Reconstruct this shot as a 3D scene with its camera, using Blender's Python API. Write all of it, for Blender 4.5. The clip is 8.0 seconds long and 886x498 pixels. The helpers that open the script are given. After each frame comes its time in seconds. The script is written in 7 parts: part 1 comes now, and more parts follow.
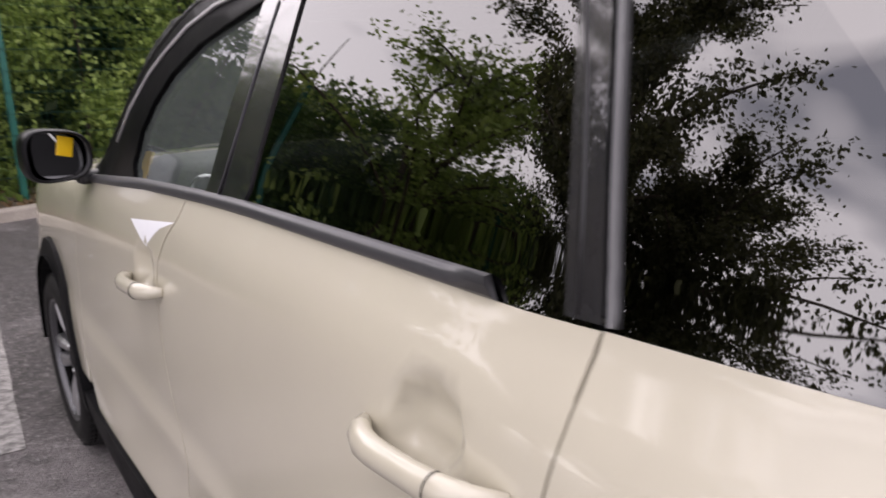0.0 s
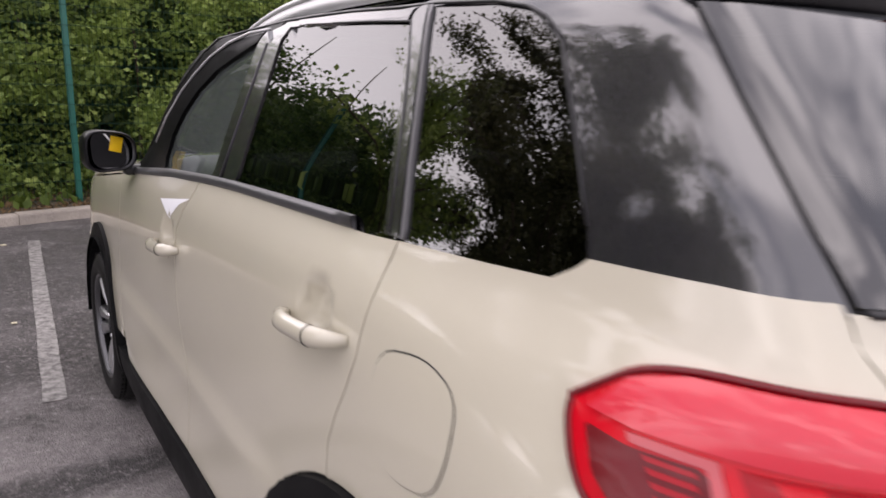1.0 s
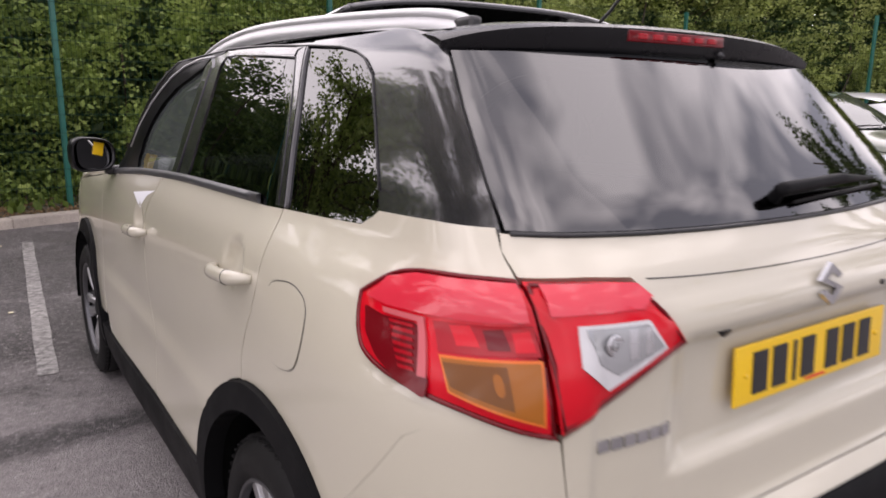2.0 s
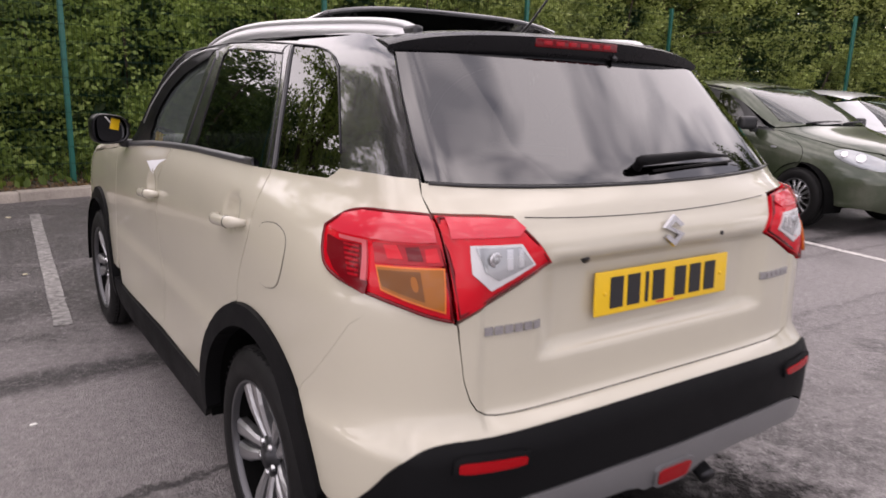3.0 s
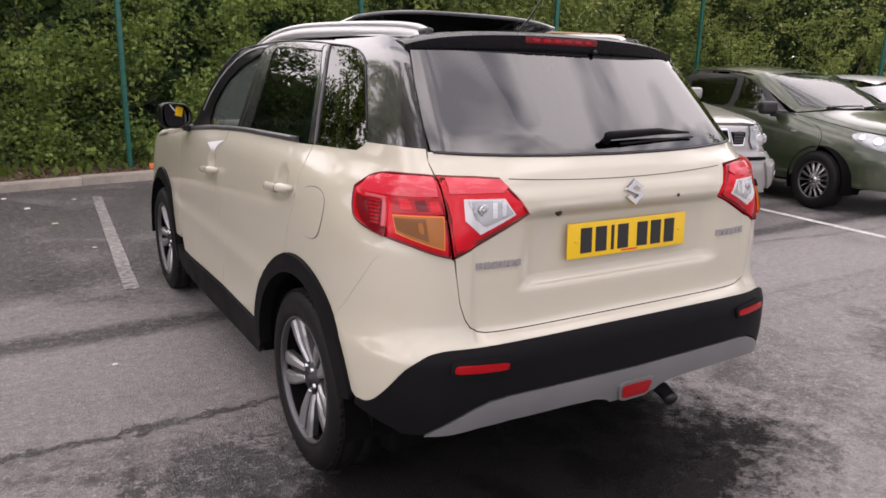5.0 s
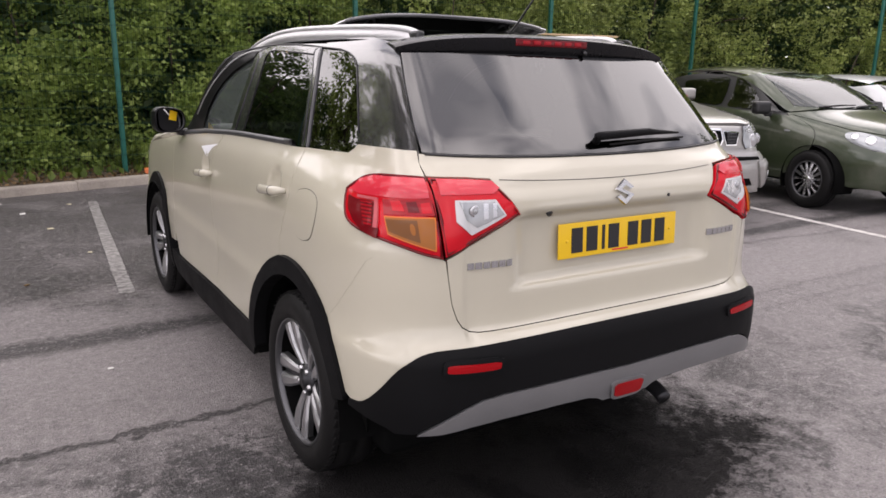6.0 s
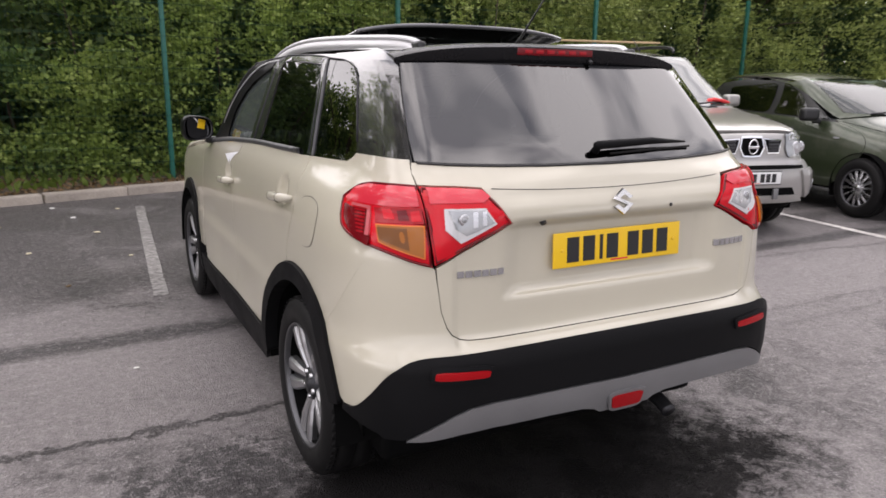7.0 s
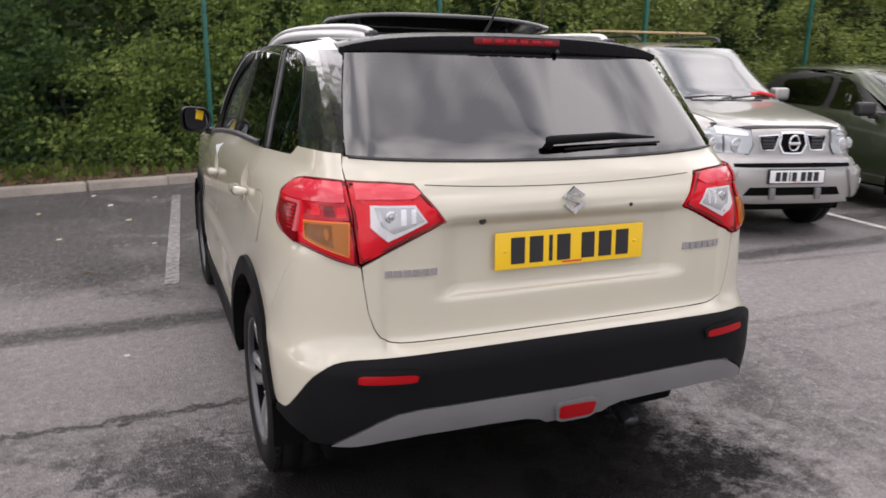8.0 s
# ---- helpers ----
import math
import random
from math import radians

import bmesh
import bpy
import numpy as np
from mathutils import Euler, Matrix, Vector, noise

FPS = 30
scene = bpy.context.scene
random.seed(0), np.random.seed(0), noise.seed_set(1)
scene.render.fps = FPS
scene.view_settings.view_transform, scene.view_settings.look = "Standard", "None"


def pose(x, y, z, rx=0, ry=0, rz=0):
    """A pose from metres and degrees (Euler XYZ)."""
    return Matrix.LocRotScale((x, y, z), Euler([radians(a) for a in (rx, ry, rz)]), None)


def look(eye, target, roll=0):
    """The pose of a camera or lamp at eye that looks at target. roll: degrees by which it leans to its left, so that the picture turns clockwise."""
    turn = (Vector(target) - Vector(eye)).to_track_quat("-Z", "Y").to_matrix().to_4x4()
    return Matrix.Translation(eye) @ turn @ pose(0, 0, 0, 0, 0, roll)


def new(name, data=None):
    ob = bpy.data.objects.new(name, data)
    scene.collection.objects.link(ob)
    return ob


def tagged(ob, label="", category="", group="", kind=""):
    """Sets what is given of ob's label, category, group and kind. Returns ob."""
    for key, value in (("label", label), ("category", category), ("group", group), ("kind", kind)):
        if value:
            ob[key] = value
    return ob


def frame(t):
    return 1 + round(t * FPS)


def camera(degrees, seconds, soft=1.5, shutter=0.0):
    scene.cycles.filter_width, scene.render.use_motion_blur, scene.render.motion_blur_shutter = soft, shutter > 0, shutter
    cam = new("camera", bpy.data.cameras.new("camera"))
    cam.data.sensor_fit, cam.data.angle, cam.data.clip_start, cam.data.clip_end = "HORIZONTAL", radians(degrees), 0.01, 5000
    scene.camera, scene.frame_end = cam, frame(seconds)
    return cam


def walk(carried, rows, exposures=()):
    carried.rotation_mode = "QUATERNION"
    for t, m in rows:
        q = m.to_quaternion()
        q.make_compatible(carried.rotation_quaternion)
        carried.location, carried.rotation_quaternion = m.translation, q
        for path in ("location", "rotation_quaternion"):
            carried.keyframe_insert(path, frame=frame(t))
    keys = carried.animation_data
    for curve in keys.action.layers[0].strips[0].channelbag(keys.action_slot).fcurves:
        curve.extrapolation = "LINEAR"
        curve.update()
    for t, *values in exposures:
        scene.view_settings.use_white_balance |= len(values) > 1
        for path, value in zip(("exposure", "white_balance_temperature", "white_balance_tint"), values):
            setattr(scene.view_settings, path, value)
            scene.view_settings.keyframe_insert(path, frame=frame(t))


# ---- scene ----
cam = camera(63.3, 8.0, soft=1.6, shutter=0.6)
PATH = [
    (0, (-1.202, -0.299, 1.388), (-0.045, 1.252, 0.881), -1.0),
    (0.5, (-1.209, -0.535, 1.406), (-0.158, 1.103, 0.948), -1.3),
    (1, (-1.281, -0.818, 1.388), (-0.201, 0.809, 0.956), 1.2),
    (1.5, (-1.3, -1.089, 1.401), (-0.161, 0.503, 0.993), 0.0),
    (2, (-1.334, -1.367, 1.410), (-0.239, 0.253, 0.995), 0.7),
    (3.3, (-1.539, -1.967, 1.420), (-0.438, -0.36, 0.966), 2.4),
    (3.5, (-1.556, -2.048, 1.425), (-0.5, -0.414, 0.961), 2.3),
    (4, (-1.627, -2.176, 1.427), (-0.561, -0.543, 0.981), 2.0),
    (4.5, (-1.683, -2.241, 1.434), (-0.649, -0.587, 0.996), 1.2),
    (5, (-1.684, -2.293, 1.425), (-0.669, -0.637, 0.949), 1.4),
    (6.5, (-1.669, -2.341, 1.425), (-0.647, -0.685, 0.963), 0.7),
    (7, (-1.538, -2.414, 1.436), (-0.636, -0.688, 0.982), 0.7),
    (7.5, (-1.368, -2.465, 1.433), (-0.53, -0.707, 0.979), -1.0),
    (8, (-1.164, -2.483, 1.436), (-0.418, -0.689, 0.960), 0.8),
]
walk(cam, [(t, look(eye, target, roll)) for t, eye, target, roll in PATH], exposures=((0.0, 0.50, 6700, 22), (1.0, 0.38, 6700, 22), (2.0, 0.36, 6750, 23), (3.5, 0.30, 6850, 23.5), (4.5, 0.36, 6850, 22.5), (6.5, 0.35, 6750, 18.5), (8.0, 0.36, 6700, 17)))

# ---- light ----
scene.view_settings.exposure = 0.0
world = bpy.data.worlds.new("overcast_sky")
scene.world = world
world.use_nodes = True
wn, wl = world.node_tree.nodes, world.node_tree.links
wn.clear()
SUN_EL, SUN_AZ = 52.0, 215.0
sky = wn.new("ShaderNodeTexSky")
sky.sky_type, sky.sun_disc = "NISHITA", False
sky.sun_elevation, sky.sun_rotation = radians(SUN_EL), radians(SUN_AZ)
coord = wn.new("ShaderNodeTexCoord")
wmap = wn.new("ShaderNodeMapping")
wmap.inputs["Scale"].default_value = (1.0, 1.0, 2.2)
wmap.inputs["Location"].default_value = (1.3, 0.2, 2.0)
cloud = wn.new("ShaderNodeTexNoise")
cloud.inputs["Scale"].default_value, cloud.inputs["Detail"].default_value = 3.1, 2.6
cloud.inputs["Roughness"].default_value, cloud.inputs["Distortion"].default_value = 0.48, 0.35
tone = wn.new("ShaderNodeValToRGB")
tone.color_ramp.elements[0].position, tone.color_ramp.elements[0].color = 0.41, (3.4, 3.5, 3.85, 1)
tone.color_ramp.elements[1].position, tone.color_ramp.elements[1].color = 0.60, (11.6, 11.5, 11.5, 1)
cover = wn.new("ShaderNodeMix")
cover.data_type = "RGBA"
cover.inputs["Factor"].default_value = 0.86
back = wn.new("ShaderNodeBackground")
back.inputs["Strength"].default_value = 0.215
wout = wn.new("ShaderNodeOutputWorld")
wl.new(coord.outputs["Generated"], wmap.inputs["Vector"])
wl.new(wmap.outputs["Vector"], cloud.inputs["Vector"])
# the cloud is thinner to the north
wsep, north = wn.new("ShaderNodeSeparateXYZ"), wn.new("ShaderNodeMath")
north.operation = "MULTIPLY_ADD"
north.inputs[1].default_value = 0.15
wl.new(coord.outputs["Generated"], wsep.inputs["Vector"])
wl.new(wsep.outputs["Y"], north.inputs[0])
wl.new(cloud.outputs["Fac"], north.inputs[2])
wl.new(north.outputs["Value"], tone.inputs["Fac"])
wl.new(sky.outputs["Color"], cover.inputs["A"])
wl.new(tone.outputs["Color"], cover.inputs["B"])
wl.new(cover.outputs["Result"], back.inputs["Color"])
wl.new(back.outputs["Background"], wout.inputs["Surface"])

sun_data = bpy.data.lights.new("sun", "SUN")
sun_data.energy, sun_data.angle, sun_data.color = 0.6, radians(110), (1.0, 0.96, 0.9)
sun = new("sun", sun_data)
sun.matrix_world = pose(0, 0, 20, 90 - SUN_EL, 0, 180 - SUN_AZ)


# ---- materials ----
def nodes_of(name):
    m = bpy.data.materials.new(name)
    m.use_nodes = True
    nt = m.node_tree
    return m, nt.nodes, nt.links, nt.nodes["Principled BSDF"]


def mixed(n, l, a, b, fac):
    mx = n.new("ShaderNodeMix")
    mx.data_type = "RGBA"
    for key, v in (("A", a), ("B", b), ("Factor", fac)):
        if isinstance(v, bpy.types.NodeSocket):
            l.new(v, mx.inputs[key])
        else:
            mx.inputs[key].default_value = v
    return mx.outputs["Result"]


def noised(n, l, scale, detail=5.0, rough=0.6, coords="Object", distort=0.0, squash=None):
    tc = n.new("ShaderNodeTexCoord")
    t = n.new("ShaderNodeTexNoise")
    t.inputs["Scale"].default_value, t.inputs["Detail"].default_value = scale, detail
    t.inputs["Roughness"].default_value, t.inputs["Distortion"].default_value = rough, distort
    if squash:
        mp = n.new("ShaderNodeMapping")
        mp.inputs["Scale"].default_value = squash
        l.new(tc.outputs[coords], mp.inputs["Vector"])
        l.new(mp.outputs["Vector"], t.inputs["Vector"])
    else:
        l.new(tc.outputs[coords], t.inputs["Vector"])
    return t.outputs["Fac"]


def ranged(n, l, v, a, b, lo=0.0, hi=1.0):
    r = n.new("ShaderNodeMapRange")
    r.inputs["From Min"].default_value, r.inputs["From Max"].default_value = a, b
    r.inputs["To Min"].default_value, r.inputs["To Max"].default_value = lo, hi
    l.new(v, r.inputs["Value"])
    return r.outputs["Result"]


def bumped(n, l, p, h, strength, distance):
    b = n.new("ShaderNodeBump")
    b.inputs["Strength"].default_value, b.inputs["Distance"].default_value = strength, distance
    l.new(h, b.inputs["Height"])
    l.new(b.outputs["Normal"], p.inputs["Normal"])


def rgba(c):
    return (c[0], c[1], c[2], 1.0)


def surface(name, base, rough, metal=0.0, coat=0.0, vary=0.12, scale=6.0, fine=90.0, bump=0.0, bump_d=0.001, spec=0.5):
    """A surface with large and fine variation of colour and roughness, and a fine relief."""
    m, n, l, p = nodes_of(name)
    big, small = noised(n, l, scale, 4), noised(n, l, fine, 3)
    dark = tuple(c * (1 - vary) for c in base)
    light = tuple(min(1.0, c * (1 + vary)) for c in base)
    c1 = mixed(n, l, rgba(dark), rgba(light), ranged(n, l, big, 0.3, 0.7))
    c2 = mixed(n, l, c1, rgba(base), ranged(n, l, small, 0.35, 0.65))
    l.new(c2, p.inputs["Base Color"])
    l.new(ranged(n, l, big, 0.3, 0.7, max(0.02, rough * 0.85), min(1.0, rough * 1.15)), p.inputs["Roughness"])
    p.inputs["Metallic"].default_value, p.inputs["Specular IOR Level"].default_value = metal, spec
    p.inputs["Coat Weight"].default_value, p.inputs["Coat Roughness"].default_value = coat, 0.03
    if bump:
        bumped(n, l, p, small, bump, bump_d)
    return m


def paint(name, base, rough=0.35, metal=0.0, dirt=0.05):
    """Car paint under clear lacquer, with a faint film of dust."""
    m, n, l, p = nodes_of(name)
    film = noised(n, l, 3.0, 7, 0.65)
    spots = noised(n, l, 140.0, 2)
    c = mixed(n, l, rgba(base), (0.30, 0.27, 0.23, 1), ranged(n, l, film, 0.45, 0.85, 0.0, dirt * 2.5))
    l.new(c, p.inputs["Base Color"])
    p.inputs["Roughness"].default_value, p.inputs["Metallic"].default_value = rough, metal
    p.inputs["Coat Weight"].default_value = 1.0
    l.new(ranged(n, l, film, 0.4, 0.8, 0.03, 0.03 + dirt * 1.5), p.inputs["Coat Roughness"])
    bumped(n, l, p, spots, 0.03, 0.0006)
    return m


def window_glass(name, tint, index=1.75, film=0.0):
    """Thin glass: what lies behind, tinted, under a reflection that grows at glancing angles."""
    m, n, l, p = nodes_of(name)
    n.remove(p)
    fr, clear, gloss, mx = n.new("ShaderNodeFresnel"), n.new("ShaderNodeBsdfTransparent"), n.new("ShaderNodeBsdfGlossy"), n.new("ShaderNodeMixShader")
    fr.inputs["IOR"].default_value = index
    clear.inputs["Color"].default_value = rgba(tint)
    gloss.inputs["Roughness"].default_value = 0.012
    wave = noised(n, l, 2.2, 2)
    b = n.new("ShaderNodeBump")
    b.inputs["Strength"].default_value, b.inputs["Distance"].default_value = 0.015, 0.02
    l.new(wave, b.inputs["Height"])
    l.new(b.outputs["Normal"], gloss.inputs["Normal"])
    l.new(fr.outputs["Fac"], mx.inputs["Fac"])
    # film lays a pale diffuse veil that brightens the pane like reflected light
    if film:
        haze, laid = n.new("ShaderNodeBsdfDiffuse"), n.new("ShaderNodeMixShader")
        haze.inputs["Color"].default_value = (0.38, 0.44, 0.41, 1)
        l.new(ranged(n, l, noised(n, l, 3.0, 4), 0.3, 0.7, film * 0.8, film * 1.2), laid.inputs["Fac"])
        l.new(clear.outputs["BSDF"], laid.inputs[1])
        l.new(haze.outputs["BSDF"], laid.inputs[2])
        l.new(laid.outputs["Shader"], mx.inputs[1])
    else:
        l.new(clear.outputs["BSDF"], mx.inputs[1])
    l.new(gloss.outputs["BSDF"], mx.inputs[2])
    l.new(mx.outputs["Shader"], n["Material Output"].inputs["Surface"])
    return m


CREAM = paint("cream_paint", (0.495, 0.463, 0.366), 0.4)
CREAM.node_tree.nodes["Principled BSDF"].inputs["Coat IOR"].default_value = 1.58
GLOSS_BLACK = paint("gloss_black_paint", (0.012, 0.012, 0.014), 0.25)
GLOSS_BLACK.node_tree.nodes["Principled BSDF"].inputs["Coat IOR"].default_value = 1.9
SILVER_PAINT = paint("silver_paint", (0.36, 0.35, 0.335), 0.32, 0.55, 0.12)
GREEN_PAINT = paint("olive_green_paint", (0.036, 0.050, 0.024), 0.3, 0.35, 0.1)
PALE_PAINT = paint("pale_grey_paint", (0.55, 0.56, 0.57), 0.35, 0.3, 0.1)
CLADDING = surface("black_textured_plastic", (0.006, 0.006, 0.0065), 0.55, bump=0.25, bump_d=0.0008, fine=600, spec=0.08)
GREY_PLASTIC = surface("satin_silver_plastic", (0.19, 0.19, 0.193), 0.36, 0.4, fine=400)
RUBBER = surface("tyre_rubber", (0.0075, 0.0072, 0.0072), 0.6, spec=0.2, vary=0.3, bump=0.3, bump_d=0.001, fine=160)
FRAME_BLACK = surface("satin_black_frame", (0.0035, 0.0035, 0.004), 0.45, spec=0.03)
SEAL = surface("black_rubber_seal", (0.014, 0.014, 0.015), 0.35)
SEAL_GREY = surface("grey_satin_trim", (0.062, 0.062, 0.066), 0.34, 0.2)
POST_GREY = surface("pale_grey_trim", (0.17, 0.17, 0.175), 0.34, 0.3)
BADGE = surface("bright_badge_metal", (0.52, 0.52, 0.53), 0.16, 0.95, vary=0.05)
CHROME = surface("chrome", (0.82, 0.82, 0.83), 0.08, 1.0, vary=0.03)
SATIN = surface("satin_aluminium", (0.62, 0.62, 0.63), 0.27, 1.0, vary=0.06)
RAIL_SILVER = surface("silver_rail_finish", (0.58, 0.58, 0.58), 0.42, 0.55, vary=0.06)
MACHINED = surface("machined_alloy", (0.50, 0.50, 0.51), 0.40, 1.0, vary=0.1)
SPOKE_GREY = surface("grey_alloy", (0.10, 0.10, 0.105), 0.35, 0.7)
DARK_ALLOY = surface("dark_alloy", (0.035, 0.035, 0.038), 0.35, 0.6)
# near black: the shade inside wells, gaps and grilles is in the colour
DARK = surface("cavity_shade", (0.002, 0.002, 0.002), 0.9, spec=0.1)


def lens(name, base, coat=0.28):
    """A coloured lamp lens with a thin gloss."""
    m = paint(name, base, 0.2, 0.0, 0.01)
    p = m.node_tree.nodes["Principled BSDF"]
    p.inputs["Coat Weight"].default_value, p.inputs["Specular IOR Level"].default_value = coat, 0.2
    return m


LENS_RED = lens("red_lens", (0.56, 0.004, 0.013))
LENS_REFLECT = lens("red_reflector", (0.30, 0.0015, 0.004), 0.03)
LENS_CROWN = lens("bright_red_lens", (0.62, 0.030, 0.050), 1.0)
LENS_MID = lens("dark_red_lens", (0.33, 0.003, 0.009))
LENS_PALE = lens("pale_red_lens", (0.50, 0.10, 0.11))
LENS_ORANGE = lens("orange_lens", (0.66, 0.15, 0.02))
LENS_BROWN = lens("dark_amber_lens", (0.15, 0.050, 0.005))
MIRROR_BLACK = surface("black_mirror_shell", (0.006, 0.006, 0.007), 0.3, spec=0.14)
SPOILER_BLACK = surface("black_spoiler_paint", (0.006, 0.006, 0.007), 0.28, spec=0.22)
HIGHLIGHT = surface("white_highlight", (0.82, 0.83, 0.85), 0.3, vary=0.03)
LENS_DEEP = lens("deep_red_lens", (0.13, 0.002, 0.005))
LENS_AMBER = lens("amber_lens", (0.30, 0.095, 0.008))
LENS_CLEAR = paint("clear_lens", (0.36, 0.37, 0.375), 0.18, 0.45, 0.01)
HEADLAMP = paint("headlamp_lens", (0.36, 0.38, 0.39), 0.16, 0.4, 0.01)
LENS_WHITE = surface("white_lamp_frame", (0.55, 0.55, 0.55), 0.25)
YELLOW = surface("yellow_reflective_plate", (0.80, 0.50, 0.012), 0.35, vary=0.05)
WHITE_PLATE = surface("white_reflective_plate", (0.74, 0.75, 0.74), 0.35, vary=0.05)
INK = surface("black_ink", (0.012, 0.012, 0.013), 0.45)
RED_CLOTH = surface("red_plastic", (0.62, 0.03, 0.03), 0.5)
PRIVACY = window_glass("privacy_glass", (0.030, 0.032, 0.033), 2.5)
CLEAR_GLASS = window_glass("clear_glass", (0.86, 0.91, 0.88), 1.6, 0.16)
SUNROOF = window_glass("sunroof_glass", (0.52, 0.55, 0.54), 1.7)
SCREEN_SKY = window_glass("blue_tinted_screen_glass", (0.50, 0.62, 0.60), 3.3, 0.14)
PRIVACY_REAR = window_glass("rear_privacy_glass", (0.030, 0.032, 0.033), 2.15)
SCREEN_GREEN = window_glass("green_screen_glass", (0.50, 0.66, 0.56), 1.8, 0.08)
TINTED = window_glass("green_tinted_glass", (0.42, 0.52, 0.46), 2.1)
SIDE_GLASS = window_glass("side_glass", (0.20, 0.25, 0.23), 1.7)
MIRROR = surface("mirror_glass", (0.9, 0.9, 0.9), 0.02, 1.0, vary=0.0)
FABRIC = surface("dark_seat_fabric", (0.03, 0.03, 0.032), 0.9, bump=0.5, bump_d=0.002, fine=300)
DASH = surface("dark_dashboard_plastic", (0.15, 0.15, 0.155), 0.6, bump=0.2, fine=300)
GREEN_WIRE = surface("dark_green_wire", (0.006, 0.040, 0.026), 0.6, vary=0.15, spec=0.2)
GREEN_STEEL = surface("green_powder_coat", (0.010, 0.115, 0.085), 0.42, vary=0.15)
DISC = surface("dark_brake_steel", (0.06, 0.055, 0.05), 0.5, 0.8)
BARK = surface("brown_bark", (0.09, 0.065, 0.045), 0.9, vary=0.4, scale=12, fine=60, bump=0.8, bump_d=0.01)


# ---- builders ----
from mathutils.geometry import delaunay_2d_cdt


def mesh_of(name, verts, faces, material, smooth=True):
    me = bpy.data.meshes.new(name)
    me.from_pydata([tuple(v) for v in verts], [], [tuple(f) for f in faces])
    me.materials.append(material)
    if smooth:
        me.polygons.foreach_set("use_smooth", [True] * len(me.polygons))
    me.update()
    return me


def part_mesh(name, verts, faces, material, parent, label="", smooth=True):
    ob = new(name, mesh_of(name, verts, faces, material, smooth))
    ob.parent = parent
    return tagged(ob, label)


def part(name, bm, material, parent, label="", smooth=True):
    """Links a bmesh as one mesh object under a thing or a part."""
    bmesh.ops.recalc_face_normals(bm, faces=bm.faces)
    me = bpy.data.meshes.new(name)
    bm.to_mesh(me)
    bm.free()
    me.materials.append(material)
    me.polygons.foreach_set("use_smooth", [smooth] * len(me.polygons))
    ob = new(name, me)
    ob.parent = parent
    return tagged(ob, label)


def thing(name, m, label, category, group="", kind=""):
    ob = new(name)
    ob.matrix_world = m
    return tagged(ob, label, category, group, kind)


def boxed(size, at=(0, 0, 0), bevel=0.0, turn=None, segments=2):
    """A bevelled block as a bmesh."""
    bm = bmesh.new()
    bmesh.ops.create_cube(bm, size=1.0)
    bmesh.ops.scale(bm, vec=size, verts=bm.verts)
    if bevel:
        bmesh.ops.bevel(bm, geom=bm.edges[:], offset=bevel, segments=segments, profile=0.6, affect="EDGES")
    m = Matrix.Translation(at)
    if turn is not None:
        m = m @ turn
    bmesh.ops.transform(bm, matrix=m, verts=bm.verts)
    return bm


def joined(bms):
    out = bmesh.new()
    for b in bms:
        me = bpy.data.meshes.new("tmp")
        b.to_mesh(me)
        b.free()
        out.from_mesh(me)
        bpy.data.meshes.remove(me)
    return out


def turned(profile, steps=48, axis="x"):
    """A ring turned round the x axis from (x, radius) points; closed if the profile closes."""
    verts, faces, k = [], [], len(profile)
    for i in range(steps):
        a = 2 * math.pi * i / steps
        for x, r in profile:
            verts.append((x, r * math.cos(a), r * math.sin(a)))
    for i in range(steps):
        j = (i + 1) % steps
        for q in range(k - 1):
            faces.append((i * k + q, j * k + q, j * k + q + 1, i * k + q + 1))
    return verts, faces


def tube(points, radii, sides=10, flat=1.0):
    """A capped tube along points; flat squeezes it upright."""
    pts = [Vector(p) for p in points]
    verts, faces = [], []
    for i, p in enumerate(pts):
        d = (pts[min(i + 1, len(pts) - 1)] - pts[max(i - 1, 0)]).normalized()
        side = d.cross(Vector((0, 0, 1)))
        side = side.normalized() if side.length > 1e-4 else Vector((1, 0, 0))
        up = side.cross(d)
        r = radii[i] if isinstance(radii, (list, tuple)) else radii
        for s in range(sides):
            a = 2 * math.pi * s / sides
            verts.append(p + side * (r * math.cos(a)) + up * (r * flat * math.sin(a)))
    for i in range(len(pts) - 1):
        for s in range(sides):
            t = (s + 1) % sides
            faces.append((i * sides + s, i * sides + t, (i + 1) * sides + t, (i + 1) * sides + s))
    faces.append(tuple(range(sides - 1, -1, -1)))
    faces.append(tuple(range((len(pts) - 1) * sides, len(pts) * sides)))
    return verts, faces


def smooth_line(points, per=6):
    """Catmull-Rom through points."""
    p = [Vector(q) for q in points]
    out = []
    for i in range(len(p) - 1):
        a, b, c, d = p[max(i - 1, 0)], p[i], p[i + 1], p[min(i + 2, len(p) - 1)]
        for k in range(per):
            t = k / per
            out.append(0.5 * ((2 * b) + (c - a) * t + (2 * a - 5 * b + 4 * c - d) * t * t + (3 * b - a - 3 * c + d) * t ** 3))
    out.append(p[-1])
    return out


def ease(v, a, b):
    t = np.clip((v - a) / (b - a), 0, 1)
    return t * t * (3 - 2 * t)


